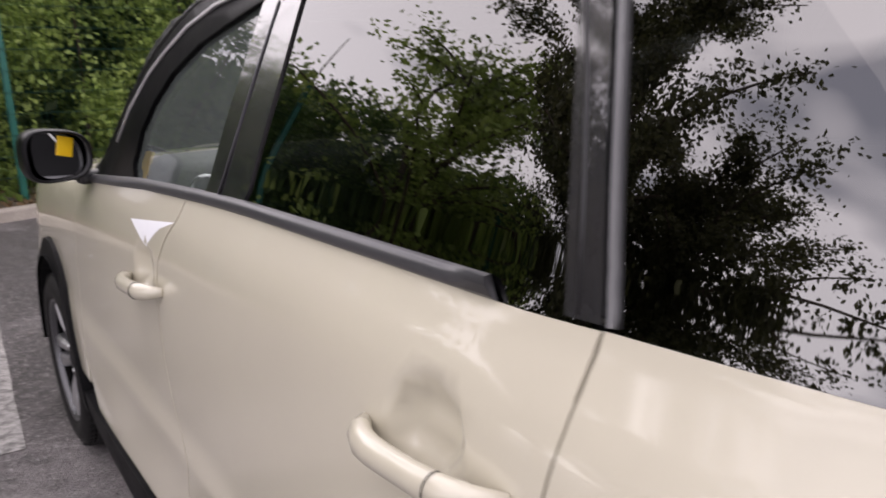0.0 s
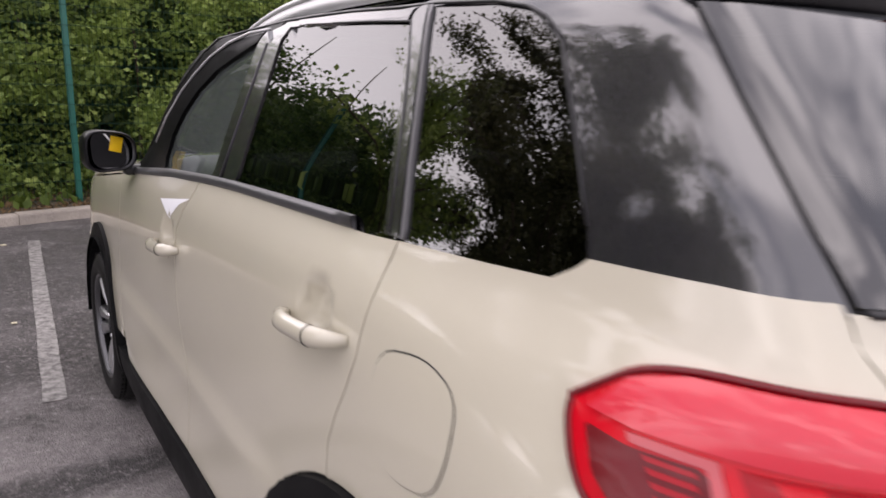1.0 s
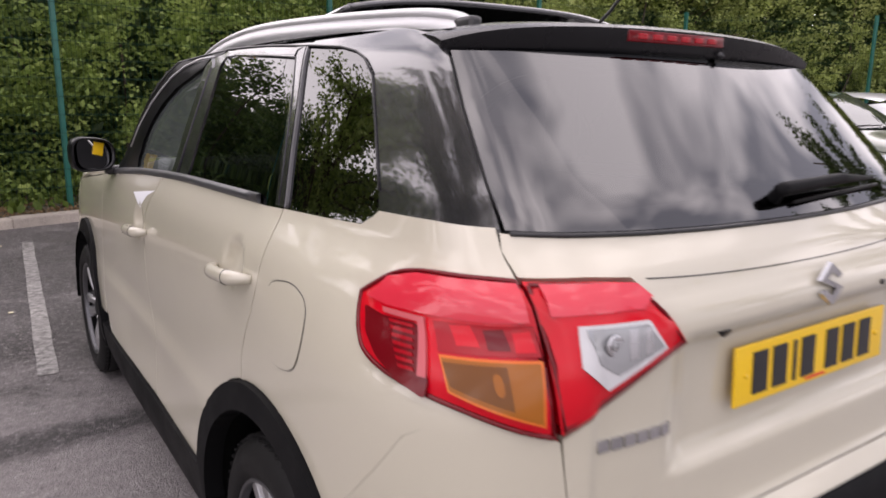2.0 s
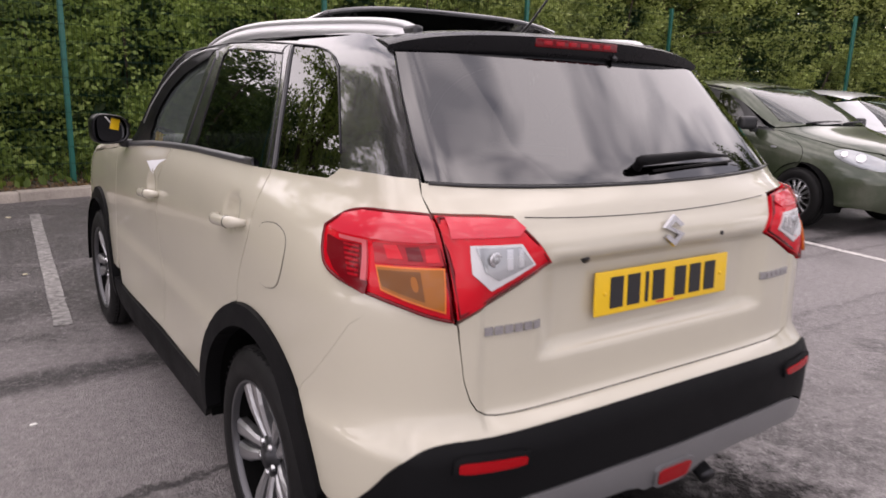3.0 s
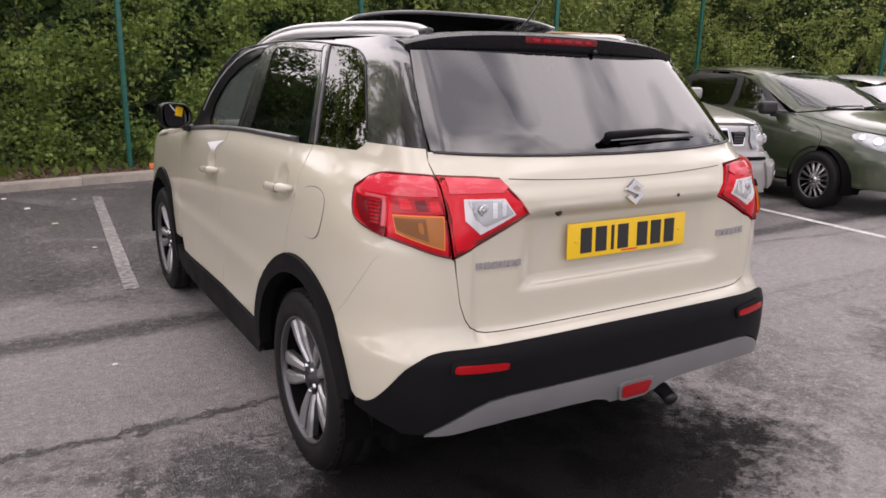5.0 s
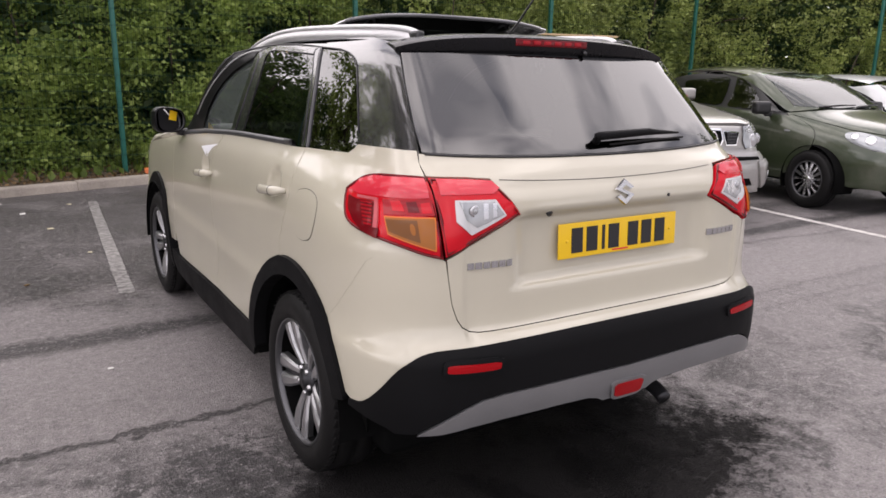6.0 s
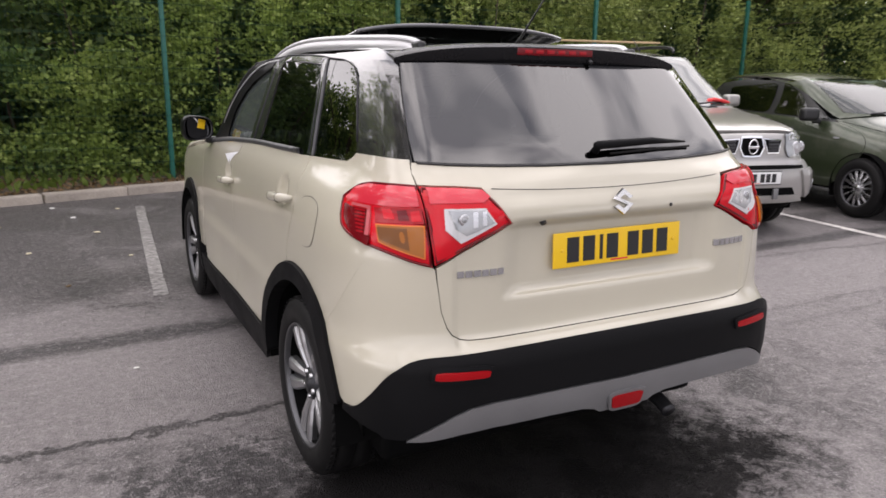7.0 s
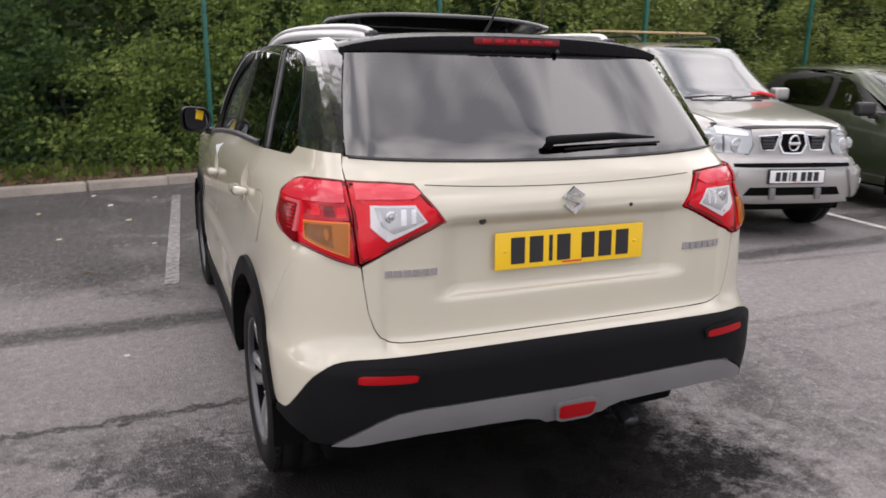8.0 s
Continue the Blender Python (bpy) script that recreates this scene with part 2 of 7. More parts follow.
def flowing(x, xs, ys):
    """Smooth curve through points that never overshoots them."""
    h, d = np.diff(xs), np.diff(ys) / np.diff(xs)
    m = np.zeros(len(xs))
    for i in range(1, len(xs) - 1):
        if d[i - 1] * d[i] > 0:
            a, b = 2 * h[i] + h[i - 1], h[i] + 2 * h[i - 1]
            m[i] = (a + b) / (a / d[i - 1] + b / d[i])
    m[0], m[-1] = d[0], d[-1]
    i = int(np.clip(np.searchsorted(xs, x) - 1, 0, len(h) - 1))
    t = (x - xs[i]) / h[i]
    return (1 + 2 * t) * (1 - t) ** 2 * ys[i] + t * (1 - t) ** 2 * h[i] * m[i] + t * t * (3 - 2 * t) * ys[i + 1] + t * t * (t - 1) * h[i] * m[i + 1]


class Shell:
    """The outer skin of a car: level outlines, rounded at both ends, one over another. Its chart has u, the way round the outline
    from the middle of the end at low y, and v, the height. dent(x, y, z) pushes the skin inwards."""

    def __init__(self, rows, yc, quarter, dent=None, taper=0.0, corner=None):
        r = np.array(rows, float)
        self.v = np.linspace(r[0, 0], r[-1, 0], 240)
        self.dent = dent

        def rounding(a, b, k=110):
            """Quarter of p ** a + q ** b = 1 from p = 0 to q = 0, evenly sampled."""
            p1, q1 = np.linspace(0, 0.5 ** (1 / a), k), np.linspace(0.5 ** (1 / b), 0, k)[1:]
            return np.r_[p1, (1 - q1 ** b) ** (1 / a)], np.r_[(1 - p1 ** a) ** (1 / b), q1]

        self.lines, self.arcs = [], []
        for z in self.v:
            w, yr, n, yf, m = [flowing(z, r[:, 0], r[:, k]) for k in range(1, 6)]
            q = yf - quarter
            c = min(yc, q - 0.05)
            na, nb, tuck = corner(z, n) if corner else (n, n, 0.0)
            pa, qa = rounding(na, nb)
            pb, qb = rounding(m, m)
            xa, ya = w * pa, c - (c - yr) * qa
            xb, yb = w * pb[::-1], q + (yf - q) * qb[::-1]
            ym = np.linspace(c, q, 30)[1:-1]
            x, y = np.r_[xa, np.full(len(ym), w), xb], np.r_[ya, ym, yb]
            if tuck:
                x = x * (1 - tuck / w * np.clip((0.15 - y) / 0.5, 0, 2) ** 1.4)
            if taper:
                x = x * (1 - taper * ease(y, c + 1.2, yf))
            x[0] = x[-1] = 0.0
            arc = np.r_[0, np.cumsum(np.hypot(np.diff(x), np.diff(y)))]
            self.lines.append((x, y))
            self.arcs.append(arc)
        self.ends = np.array([a[-1] for a in self.arcs])

    def raw(self, u, v):
        v = min(max(v, self.v[0]), self.v[-1])
        f = (v - self.v[0]) / (self.v[1] - self.v[0])
        i = min(int(f), len(self.v) - 2)
        f -= i
        end = self.ends[i] * (1 - f) + self.ends[i + 1] * f
        s = 1.0 if u < 0 else -1.0
        u = abs(u)
        if u > end:
            u, s = 2 * end - u, -s
        p = []
        for k in (i, i + 1):
            x, y = self.lines[k]
            p.append((np.interp(u, self.arcs[k], x), np.interp(u, self.arcs[k], y)))
        return np.array([s * (p[0][0] * (1 - f) + p[1][0] * f), p[0][1] * (1 - f) + p[1][1] * f, v])

    def normal(self, u, v, h=0.012):
        a = self.raw(u + h, v) - self.raw(u - h, v)
        b = self.raw(u, v + h) - self.raw(u, v - h)
        n = np.cross(b, a)
        return n / (np.linalg.norm(n) + 1e-9)

    def at(self, u, v, off=0.0):
        p, n = self.raw(u, v), self.normal(u, v)
        d = off - (self.dent(*p) if self.dent else 0.0)
        return p + n * d

    def facing(self, u, v, off, h=0.008, hu=0.05, hv=0.016):
        """The outward normal of the fair skin, tipped by the dents."""
        a = self.raw(u + hu, v) - self.raw(u - hu, v)
        b = self.raw(u, v + hv) - self.raw(u, v - hv)
        a, b = a / (np.linalg.norm(a) + 1e-9), b / (np.linalg.norm(b) + 1e-9)
        n = np.cross(b, a)
        n = n / (np.linalg.norm(n) + 1e-9)
        if self.dent:
            d = [self.dent(*self.raw(u + i * h, v + j * h)) for i, j in ((1, 0), (-1, 0), (0, 1), (0, -1))]
            n = n + a * ((d[0] - d[1]) / (2 * h)) + b * ((d[2] - d[3]) / (2 * h))
            n = n / (np.linalg.norm(n) + 1e-9)
        return n

    def _u(self, v, axis, value, lo):
        i = int(np.clip(np.searchsorted(self.v, v), 1, len(self.v) - 1))
        f = (v - self.v[i - 1]) / (self.v[i] - self.v[i - 1])
        got = []
        for k in (i - 1, i):
            line, arc = self.lines[k][axis], self.arcs[k]
            if axis:
                got.append(np.interp(value, line, arc))
                continue
            h = int(np.argmax(line))
            got.append(np.interp(value, line[: h + 1], arc[: h + 1]) if lo else np.interp(-value, -line[h:], arc[h:]))
        return got[0] * (1 - f) + got[1] * f

    def side(self, points, every=0.03, closed=True):
        """Outline on the side whose edges are straight in (y, z)."""
        out = [] if closed else [self.S(*points[-1])]
        for (ya, za), (yb, zb) in zip(points, points[1:] + (points[:1] if closed else [])):
            k = max(1, int(math.hypot(yb - ya, zb - za) / every))
            out += [self.S(ya + (yb - ya) * j / k, za + (zb - za) * j / k) for j in range(k)]
        return out if closed else out[1:] + out[:1]

    def S(self, y, z):
        """Chart point on the side at y."""
        return (self._u(z, 1, y, True), z)

    def R(self, x, z):
        """Chart point at the low-y end at x from the middle; x < 0 lies on the other side."""
        return (math.copysign(self._u(z, 0, abs(x), True), x) if x else 0.0, z)

    def F(self, x, z):
        """Chart point at the high-y end at x from the middle, on the near half."""
        return (self._u(z, 0, abs(x), False), z)


def inside(poly, x, y):
    c = np.zeros(x.shape, bool)
    for (xa, ya), (xb, yb) in zip(poly, np.roll(poly, -1, axis=0)):
        with np.errstate(divide="ignore", invalid="ignore"):
            c ^= ((ya > y) != (yb > y)) & (x < (xb - xa) * (y - ya) / (yb - ya) + xa)
    return c


def edge_gap(poly, x, y):
    d = np.full(x.shape, 9.0)
    for a, b in zip(poly, np.roll(poly, -1, axis=0)):
        e = b - a
        t = np.clip(((x - a[0]) * e[0] + (y - a[1]) * e[1]) / max(e @ e, 1e-12), 0, 1)
        d = np.minimum(d, np.hypot(x - a[0] - t * e[0], y - a[1] - t * e[1]))
    return d


def shrink(poly, gap):
    """Moves an outline inwards by gap."""
    p = np.array(poly, float)
    area = np.sum(p[:, 0] * np.roll(p[:, 1], -1) - np.roll(p[:, 0], -1) * p[:, 1])
    if area < 0:
        p = p[::-1].copy()
    e = np.roll(p, -1, axis=0) - p
    n = np.c_[-e[:, 1], e[:, 0]] / (np.linalg.norm(e, axis=1)[:, None] + 1e-9)
    m = n + np.roll(n, 1, axis=0)
    m /= np.linalg.norm(m, axis=1)[:, None] + 1e-9
    k = np.clip(1 / np.maximum((m * n).sum(1), 0.3), 1, 2)
    return p + m * (gap * k)[:, None]


def rounded(poly, cut=0.2, times=2):
    """Cuts an outline's corners into curves."""
    p = np.array(poly, float)
    for _ in range(times):
        q = np.roll(p, -1, axis=0)
        p = np.stack([p * (1 - cut) + q * cut, p * cut + q * (1 - cut)], 1).reshape(-1, 2)
    return [tuple(a) for a in p]


def panel(name, shell, outline, material, parent, label="", step=0.04, gap=0.0, off=0.0, deep=0.02, mirror=False, step_v=None, puff=0.0, fair=0.016, shade=None):
    """A plate cut from a shell along an outline in its chart, with its edges turned in. puff swells its middle."""
    poly = shrink(outline, gap)
    dense = []
    for a, b in zip(poly, np.roll(poly, -1, axis=0)):
        k = max(1, int(np.ceil(np.linalg.norm(b - a) / (step * 0.7))))
        dense += [a + (b - a) * i / k for i in range(k)]
    dense = np.array(dense)
    sv = step_v or step
    gx, gy = np.meshgrid(np.arange(dense[:, 0].min(), dense[:, 0].max() + step, step), np.arange(dense[:, 1].min(), dense[:, 1].max() + sv, sv))
    gx, gy = gx.ravel() + 1e-4, gy.ravel() + 1e-4
    k = inside(dense, gx, gy)
    gx, gy = gx[k], gy[k]
    reach = edge_gap(dense, gx, gy) if len(gx) else gx
    k = reach > 0.35 * min(step, sv)
    pts = np.r_[dense, np.c_[gx[k], gy[k]]]
    nb = len(dense)
    out = delaunay_2d_cdt([Vector(p) for p in pts], [], [list(range(nb))], 1, 1e-7)
    flat, tris = out[0], out[2]
    swell = np.zeros(len(flat))
    if puff:
        fx, fy = np.array([p.x for p in flat]), np.array([p.y for p in flat])
        swell = puff * ease(edge_gap(dense, fx, fy), 0.0, 0.03)
    verts = [shell.at(p.x, p.y, off + s) for p, s in zip(flat, swell)]
    norms = [shade(p.x, p.y) if shade else shell.facing(p.x, p.y, off, hv=fair) if not puff else (0, 0, 0) for p in flat]
    faces = [tuple(t) for t in tris]
    top = len(verts)
    verts += verts[:nb]
    for i in range(nb):
        verts.append(verts[i] - shell.normal(flat[i].x, flat[i].y) * deep)
    norms = np.r_[np.array(norms), np.zeros((2 * nb, 3))]
    for i in range(nb):
        j = (i + 1) % nb
        faces.append((top + i, top + nb + i, top + nb + j, top + j))
    verts = np.array(verts)
    a, b, c = (verts[list(t)] for t in zip(*[f[:3] for f in faces[: len(tris)]]))
    mid = np.mean([shell.normal(p.x, p.y) for p in list(flat)[:: max(1, len(flat) // 40)]], axis=0)
    if np.sum(np.cross(b - a, c - a) @ mid) < 0:
        faces = [f[::-1] for f in faces]
    ob = part_mesh(name, verts, faces, material, parent, label)
    ob.data.normals_split_custom_set_from_vertices([tuple(q) for q in norms])
    if mirror:
        w = verts * np.array([-1, 1, 1])
        other = part_mesh(name, w, [f[::-1] for f in faces], material, parent, label)
        other.data.normals_split_custom_set_from_vertices([(-q[0], q[1], q[2]) for q in norms])
        return ob, other
    return ob


def arc(cy, cz, r, a0, a1, k=16):
    """(y, z) points on a circle, angles in degrees from straight ahead, upwards."""
    return [(cy + r * math.cos(radians(a0 + (a1 - a0) * i / k)), cz + r * math.sin(radians(a0 + (a1 - a0) * i / k))) for i in range(k + 1)]


# ---- ground, kerb, fence, hedge ----
def asphalt():
    """Worn wet asphalt: aggregate grain, dark damp stains, a paler relaid strip and cracked seams."""
    m, n, l, p = nodes_of("wet_asphalt")
    tc = n.new("ShaderNodeTexCoord")
    sep = n.new("ShaderNodeSeparateXYZ")
    l.new(tc.outputs["Object"], sep.inputs["Vector"])
    grain = noised(n, l, 120.0, 4, 0.8)
    grit = n.new("ShaderNodeTexVoronoi")
    grit.inputs["Scale"].default_value = 130.0
    l.new(tc.outputs["Object"], grit.inputs["Vector"])
    stain = noised(n, l, 1.1, 6, 0.65, distort=0.6)
    patch = noised(n, l, 0.28, 4, 0.5)
    wobble = noised(n, l, 1.6, 5, 0.7)

    def maths(op, a, b):
        q = n.new("ShaderNodeMath")
        q.operation = op
        for i, v in enumerate((a, b)):
            if isinstance(v, bpy.types.NodeSocket):
                l.new(v, q.inputs[i])
            else:
                q.inputs[i].default_value = v
        return q.outputs[0]

    frayed = maths("MULTIPLY", maths("SUBTRACT", noised(n, l, 11.0, 7, 0.8), 0.5), 0.26)

    def seam(y0, slope, half, sway):
        """Closeness to a wandering line across the ground."""
        line = maths("ADD", maths("MULTIPLY", sep.outputs["X"], slope), y0)
        line = maths("ADD", line, maths("MULTIPLY", maths("SUBTRACT", wobble, 0.5), sway))
        line = maths("ADD", line, frayed)
        d = maths("ABSOLUTE", maths("SUBTRACT", sep.outputs["Y"], line), 0.0)
        return ranged(n, l, d, half * 0.35, half, 1.0, 0.0)

    mottle = maths("ADD", stain, maths("MULTIPLY", maths("SUBTRACT", noised(n, l, 9.0, 7, 0.8), 0.5), 0.45))
    damp = ranged(n, l, mottle, 0.56, 0.66)
    c = mixed(n, l, (0.225, 0.205, 0.203, 1), (0.31, 0.285, 0.28, 1), ranged(n, l, patch, 0.38, 0.62))
    older = ranged(n, l, maths("ADD", sep.outputs["Y"], maths("MULTIPLY", maths("SUBTRACT", mottle, 0.5), 2.6)), 2.35, 3.1)
    c = mixed(n, l, c, (0.062, 0.056, 0.055, 1), maths("MULTIPLY", older, 0.92))
    c = mixed(n, l, c, (0.042, 0.040, 0.040, 1), maths("MULTIPLY", damp, 0.7))
    near = maths("MULTIPLY", ranged(n, l, sep.outputs["X"], 0.5, 1.3, 1.0, 0.35), ranged(n, l, maths("ADD", noised(n, l, 4.2, 9, 0.78, distort=0.6), maths("MULTIPLY", maths("SUBTRACT", noised(n, l, 0.9, 3), 0.5), 0.45)), 0.535, 0.56))
    near = maths("MULTIPLY", near, ranged(n, l, sep.outputs["Y"], 0.1, 0.5, 1.0, 0.0))
    c = mixed(n, l, c, (0.040, 0.037, 0.037, 1), maths("MULTIPLY", near, 0.9))
    # paler strip between the two seams, on the side of the bays
    strip = maths("MULTIPLY", ranged(n, l, sep.outputs["Y"], 0.55, 0.70), ranged(n, l, maths("ADD", sep.outputs["Y"], maths("MULTIPLY", wobble, 0.25)), 1.95, 2.02, 1.0, 0.0))
    c = mixed(n, l, c, (0.30, 0.275, 0.27, 1), maths("MULTIPLY", strip, 0.8))
    worn = ranged(n, l, stain, 0.30, 0.46, 1.0, 0.0)
    c = mixed(n, l, c, (0.30, 0.277, 0.27, 1), maths("MULTIPLY", worn, 0.6))
    seams = maths("MAXIMUM", maths("MULTIPLY", seam(1.84, 0.02, 0.15, 0.14), 0.85), maths("MULTIPLY", seam(0.585, 0.0, 0.026, 0.22), ranged(n, l, sep.outputs["X"], 0.2, 1.2, 0.75, 0.2)))
    east = ranged(n, l, sep.outputs["X"], 0.9, 1.5)
    seams = maths("MAXIMUM", seams, maths("MULTIPLY", seam(1.87, -0.06, 0.03, 0.2), maths("MULTIPLY", east, 0.3)))
    seams = maths("MAXIMUM", seams, maths("MULTIPLY", seam(0.35, 0.0, 0.018, 0.18), maths("MULTIPLY", east, 0.15)))
    c = mixed(n, l, c, (0.022, 0.021, 0.021, 1), maths("MULTIPLY", seams, 0.93))
    # wet patch round the back of the car, with the car's shade painted in
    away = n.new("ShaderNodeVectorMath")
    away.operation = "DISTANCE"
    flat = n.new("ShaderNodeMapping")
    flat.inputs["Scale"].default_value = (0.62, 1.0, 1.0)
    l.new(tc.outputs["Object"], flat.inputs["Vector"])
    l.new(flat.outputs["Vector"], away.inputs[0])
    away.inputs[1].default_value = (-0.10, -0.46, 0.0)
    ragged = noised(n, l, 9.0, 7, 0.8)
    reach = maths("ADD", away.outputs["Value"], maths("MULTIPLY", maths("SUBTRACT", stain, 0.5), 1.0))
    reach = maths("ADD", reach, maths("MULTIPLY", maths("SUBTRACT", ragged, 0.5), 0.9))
    wet_shaded = ranged(n, l, reach, 0.56, 0.80, 1.0, 0.0)
    c = mixed(n, l, c, (0.009, 0.0085, 0.0085, 1), maths("MULTIPLY", wet_shaded, 0.95))
    # oily patch beside the rear wheel
    spot = n.new("ShaderNodeVectorMath")
    spot.operation = "DISTANCE"
    l.new(tc.outputs["Object"], spot.inputs[0])
    spot.inputs[1].default_value = (-1.06, 0.05, 0.0)
    blot = maths("ADD", spot.outputs["Value"], maths("MULTIPLY", maths("SUBTRACT", ragged, 0.5), 1.5))
    c = mixed(n, l, c, (0.05, 0.047, 0.047, 1), ranged(n, l, blot, 0.22, 0.27, 0.85, 0.0))
    # aggregate: pale chips and dark pits, fewer chips in the wet, shaded patch
    fine_chips, clumps = noised(n, l, 70.0, 6, 0.9), noised(n, l, 21.0, 5, 0.8)
    chips = maths("ADD", maths("MULTIPLY", fine_chips, 0.65), maths("MULTIPLY", clumps, 0.35))
    dry = maths("SUBTRACT", 1.0, maths("MULTIPLY", wet_shaded, ranged(n, l, sep.outputs["X"], 0.1, 0.9, 1.0, 0.8)))
    c = mixed(n, l, c, (0.015, 0.0145, 0.0145, 1), ranged(n, l, chips, 0.47, 0.41, 0.0, 0.6))
    c = mixed(n, l, c, (0.56, 0.525, 0.515, 1), maths("MULTIPLY", ranged(n, l, chips, 0.52, 0.58, 0.0, 0.68), dry))
    c = mixed(n, l, c, (0.016, 0.016, 0.016, 1), ranged(n, l, grit.outputs["Distance"], 0.5, 0.85, 0.0, 0.25))
    l.new(c, p.inputs["Base Color"])
    rough = ranged(n, l, maths("ADD", stain, maths("MULTIPLY", grain, 0.4)), 0.45, 0.9, 0.66, 0.30)
    l.new(maths("SUBTRACT", rough, maths("MULTIPLY", wet_shaded, 0.12)), p.inputs["Roughness"])
    l.new(ranged(n, l, wet_shaded, 0.0, 1.0, 0.42, 0.04), p.inputs["Specular IOR Level"])
    h = maths("SUBTRACT", maths("MULTIPLY", grit.outputs["Distance"], -0.6), maths("MULTIPLY", seams, 1.2))
    h = maths("ADD", h, maths("ADD", maths("MULTIPLY", grain, 0.3), maths("MULTIPLY", chips, 0.9)))
    bumped(n, l, p, h, 1.0, 0.013)
    return m


def road_paint(name="worn_white_line", k=1.0):
    m, n, l, p = nodes_of(name)
    wear = noised(n, l, 22.0, 6, 0.75)
    big = noised(n, l, 3.0, 4)
    c = mixed(n, l, (0.27 * k, 0.256 * k, 0.245 * k, 1), (0.37 * k, 0.355 * k, 0.335 * k, 1), ranged(n, l, big, 0.35, 0.65))
    c = mixed(n, l, c, (0.10, 0.095, 0.09, 1), ranged(n, l, wear, 0.42 + 0.1 * (k - 1), 0.60 + 0.1 * (k - 1)))
    l.new(c, p.inputs["Base Color"])
    p.inputs["Roughness"].default_value = 0.6
    bumped(n, l, p, wear, 0.4, 0.003)
    return m


ASPHALT, LINE, LINE_FRESH = asphalt(), road_paint(), road_paint("fresh_white_line", 1.9)
CONCRETE = surface("pale_concrete", (0.38, 0.335, 0.285), 0.9, vary=0.4, scale=4, fine=70, bump=0.7, bump_d=0.004)
SOIL = surface("leafy_soil", (0.085, 0.066, 0.042), 0.95, vary=0.5, scale=5, fine=50, bump=0.9, bump_d=0.02)


def leaf_material(name, dark, mid, light, brown=0.0):
    m, n, l, p = nodes_of(name)
    geo = n.new("ShaderNodeNewGeometry")
    ramp = n.new("ShaderNodeValToRGB")
    e = ramp.color_ramp.elements
    e[0].position, e[0].color = 0.0, rgba(dark)
    e[1].position, e[1].color = 1.0, rgba(light)
    e.new(0.5).color = rgba(mid)
    clump = ranged(n, l, noised(n, l, 2.0, 4, 0.6), 0.34, 0.66)
    blend = n.new("ShaderNodeMix")
    blend.inputs["Factor"].default_value = 0.66
    l.new(geo.outputs["Random Per Island"], blend.inputs["A"])
    l.new(clump, blend.inputs["B"])
    l.new(blend.outputs["Result"], ramp.inputs["Fac"])
    big = noised(n, l, 0.55, 3)
    c = mixed(n, l, ramp.outputs["Color"], rgba(mid), 0.25)
    c = mixed(n, l, c, (0.10, 0.085, 0.045, 1), ranged(n, l, big, 0.52, 0.72, 0.0, brown))
    l.new(c, p.inputs["Base Color"])
    p.inputs["Roughness"].default_value, p.inputs["Specular IOR Level"].default_value = 0.5, 0.35
    p.inputs["Transmission Weight"].default_value = 0.0
    mx, tr = n.new("ShaderNodeMixShader"), n.new("ShaderNodeBsdfTranslucent")
    l.new(c, tr.inputs["Color"])
    mx.inputs["Fac"].default_value = 0.42
    l.new(p.outputs["BSDF"], mx.inputs[1])
    l.new(tr.outputs["BSDF"], mx.inputs[2])
    l.new(mx.outputs["Shader"], n["Material Output"].inputs["Surface"])
    return m


LEAF = leaf_material("spring_leaves", (0.10, 0.155, 0.045), (0.27, 0.365, 0.085), (0.54, 0.63, 0.19), 0.25)
LEAF_LIGHT = leaf_material("young_yellow_leaves", (0.16, 0.205, 0.06), (0.37, 0.44, 0.125), (0.60, 0.65, 0.25), 0.3)
LEAF_DEEP = leaf_material("deep_green_leaves", (0.035, 0.066, 0.022), (0.105, 0.175, 0.046), (0.24, 0.35, 0.10), 0.2)
LEAF_BROWN = leaf_material("bronze_leaves", (0.028, 0.034, 0.014), (0.075, 0.08, 0.03), (0.18, 0.18, 0.08), 0.4)
# shade is put into this leaf colour, for the deep hedge and some trees
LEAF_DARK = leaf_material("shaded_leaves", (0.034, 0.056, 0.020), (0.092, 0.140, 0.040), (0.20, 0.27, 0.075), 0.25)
GRASS = leaf_material("grass_blades", (0.055, 0.09, 0.018), (0.13, 0.19, 0.032), (0.26, 0.32, 0.07), 0.45)


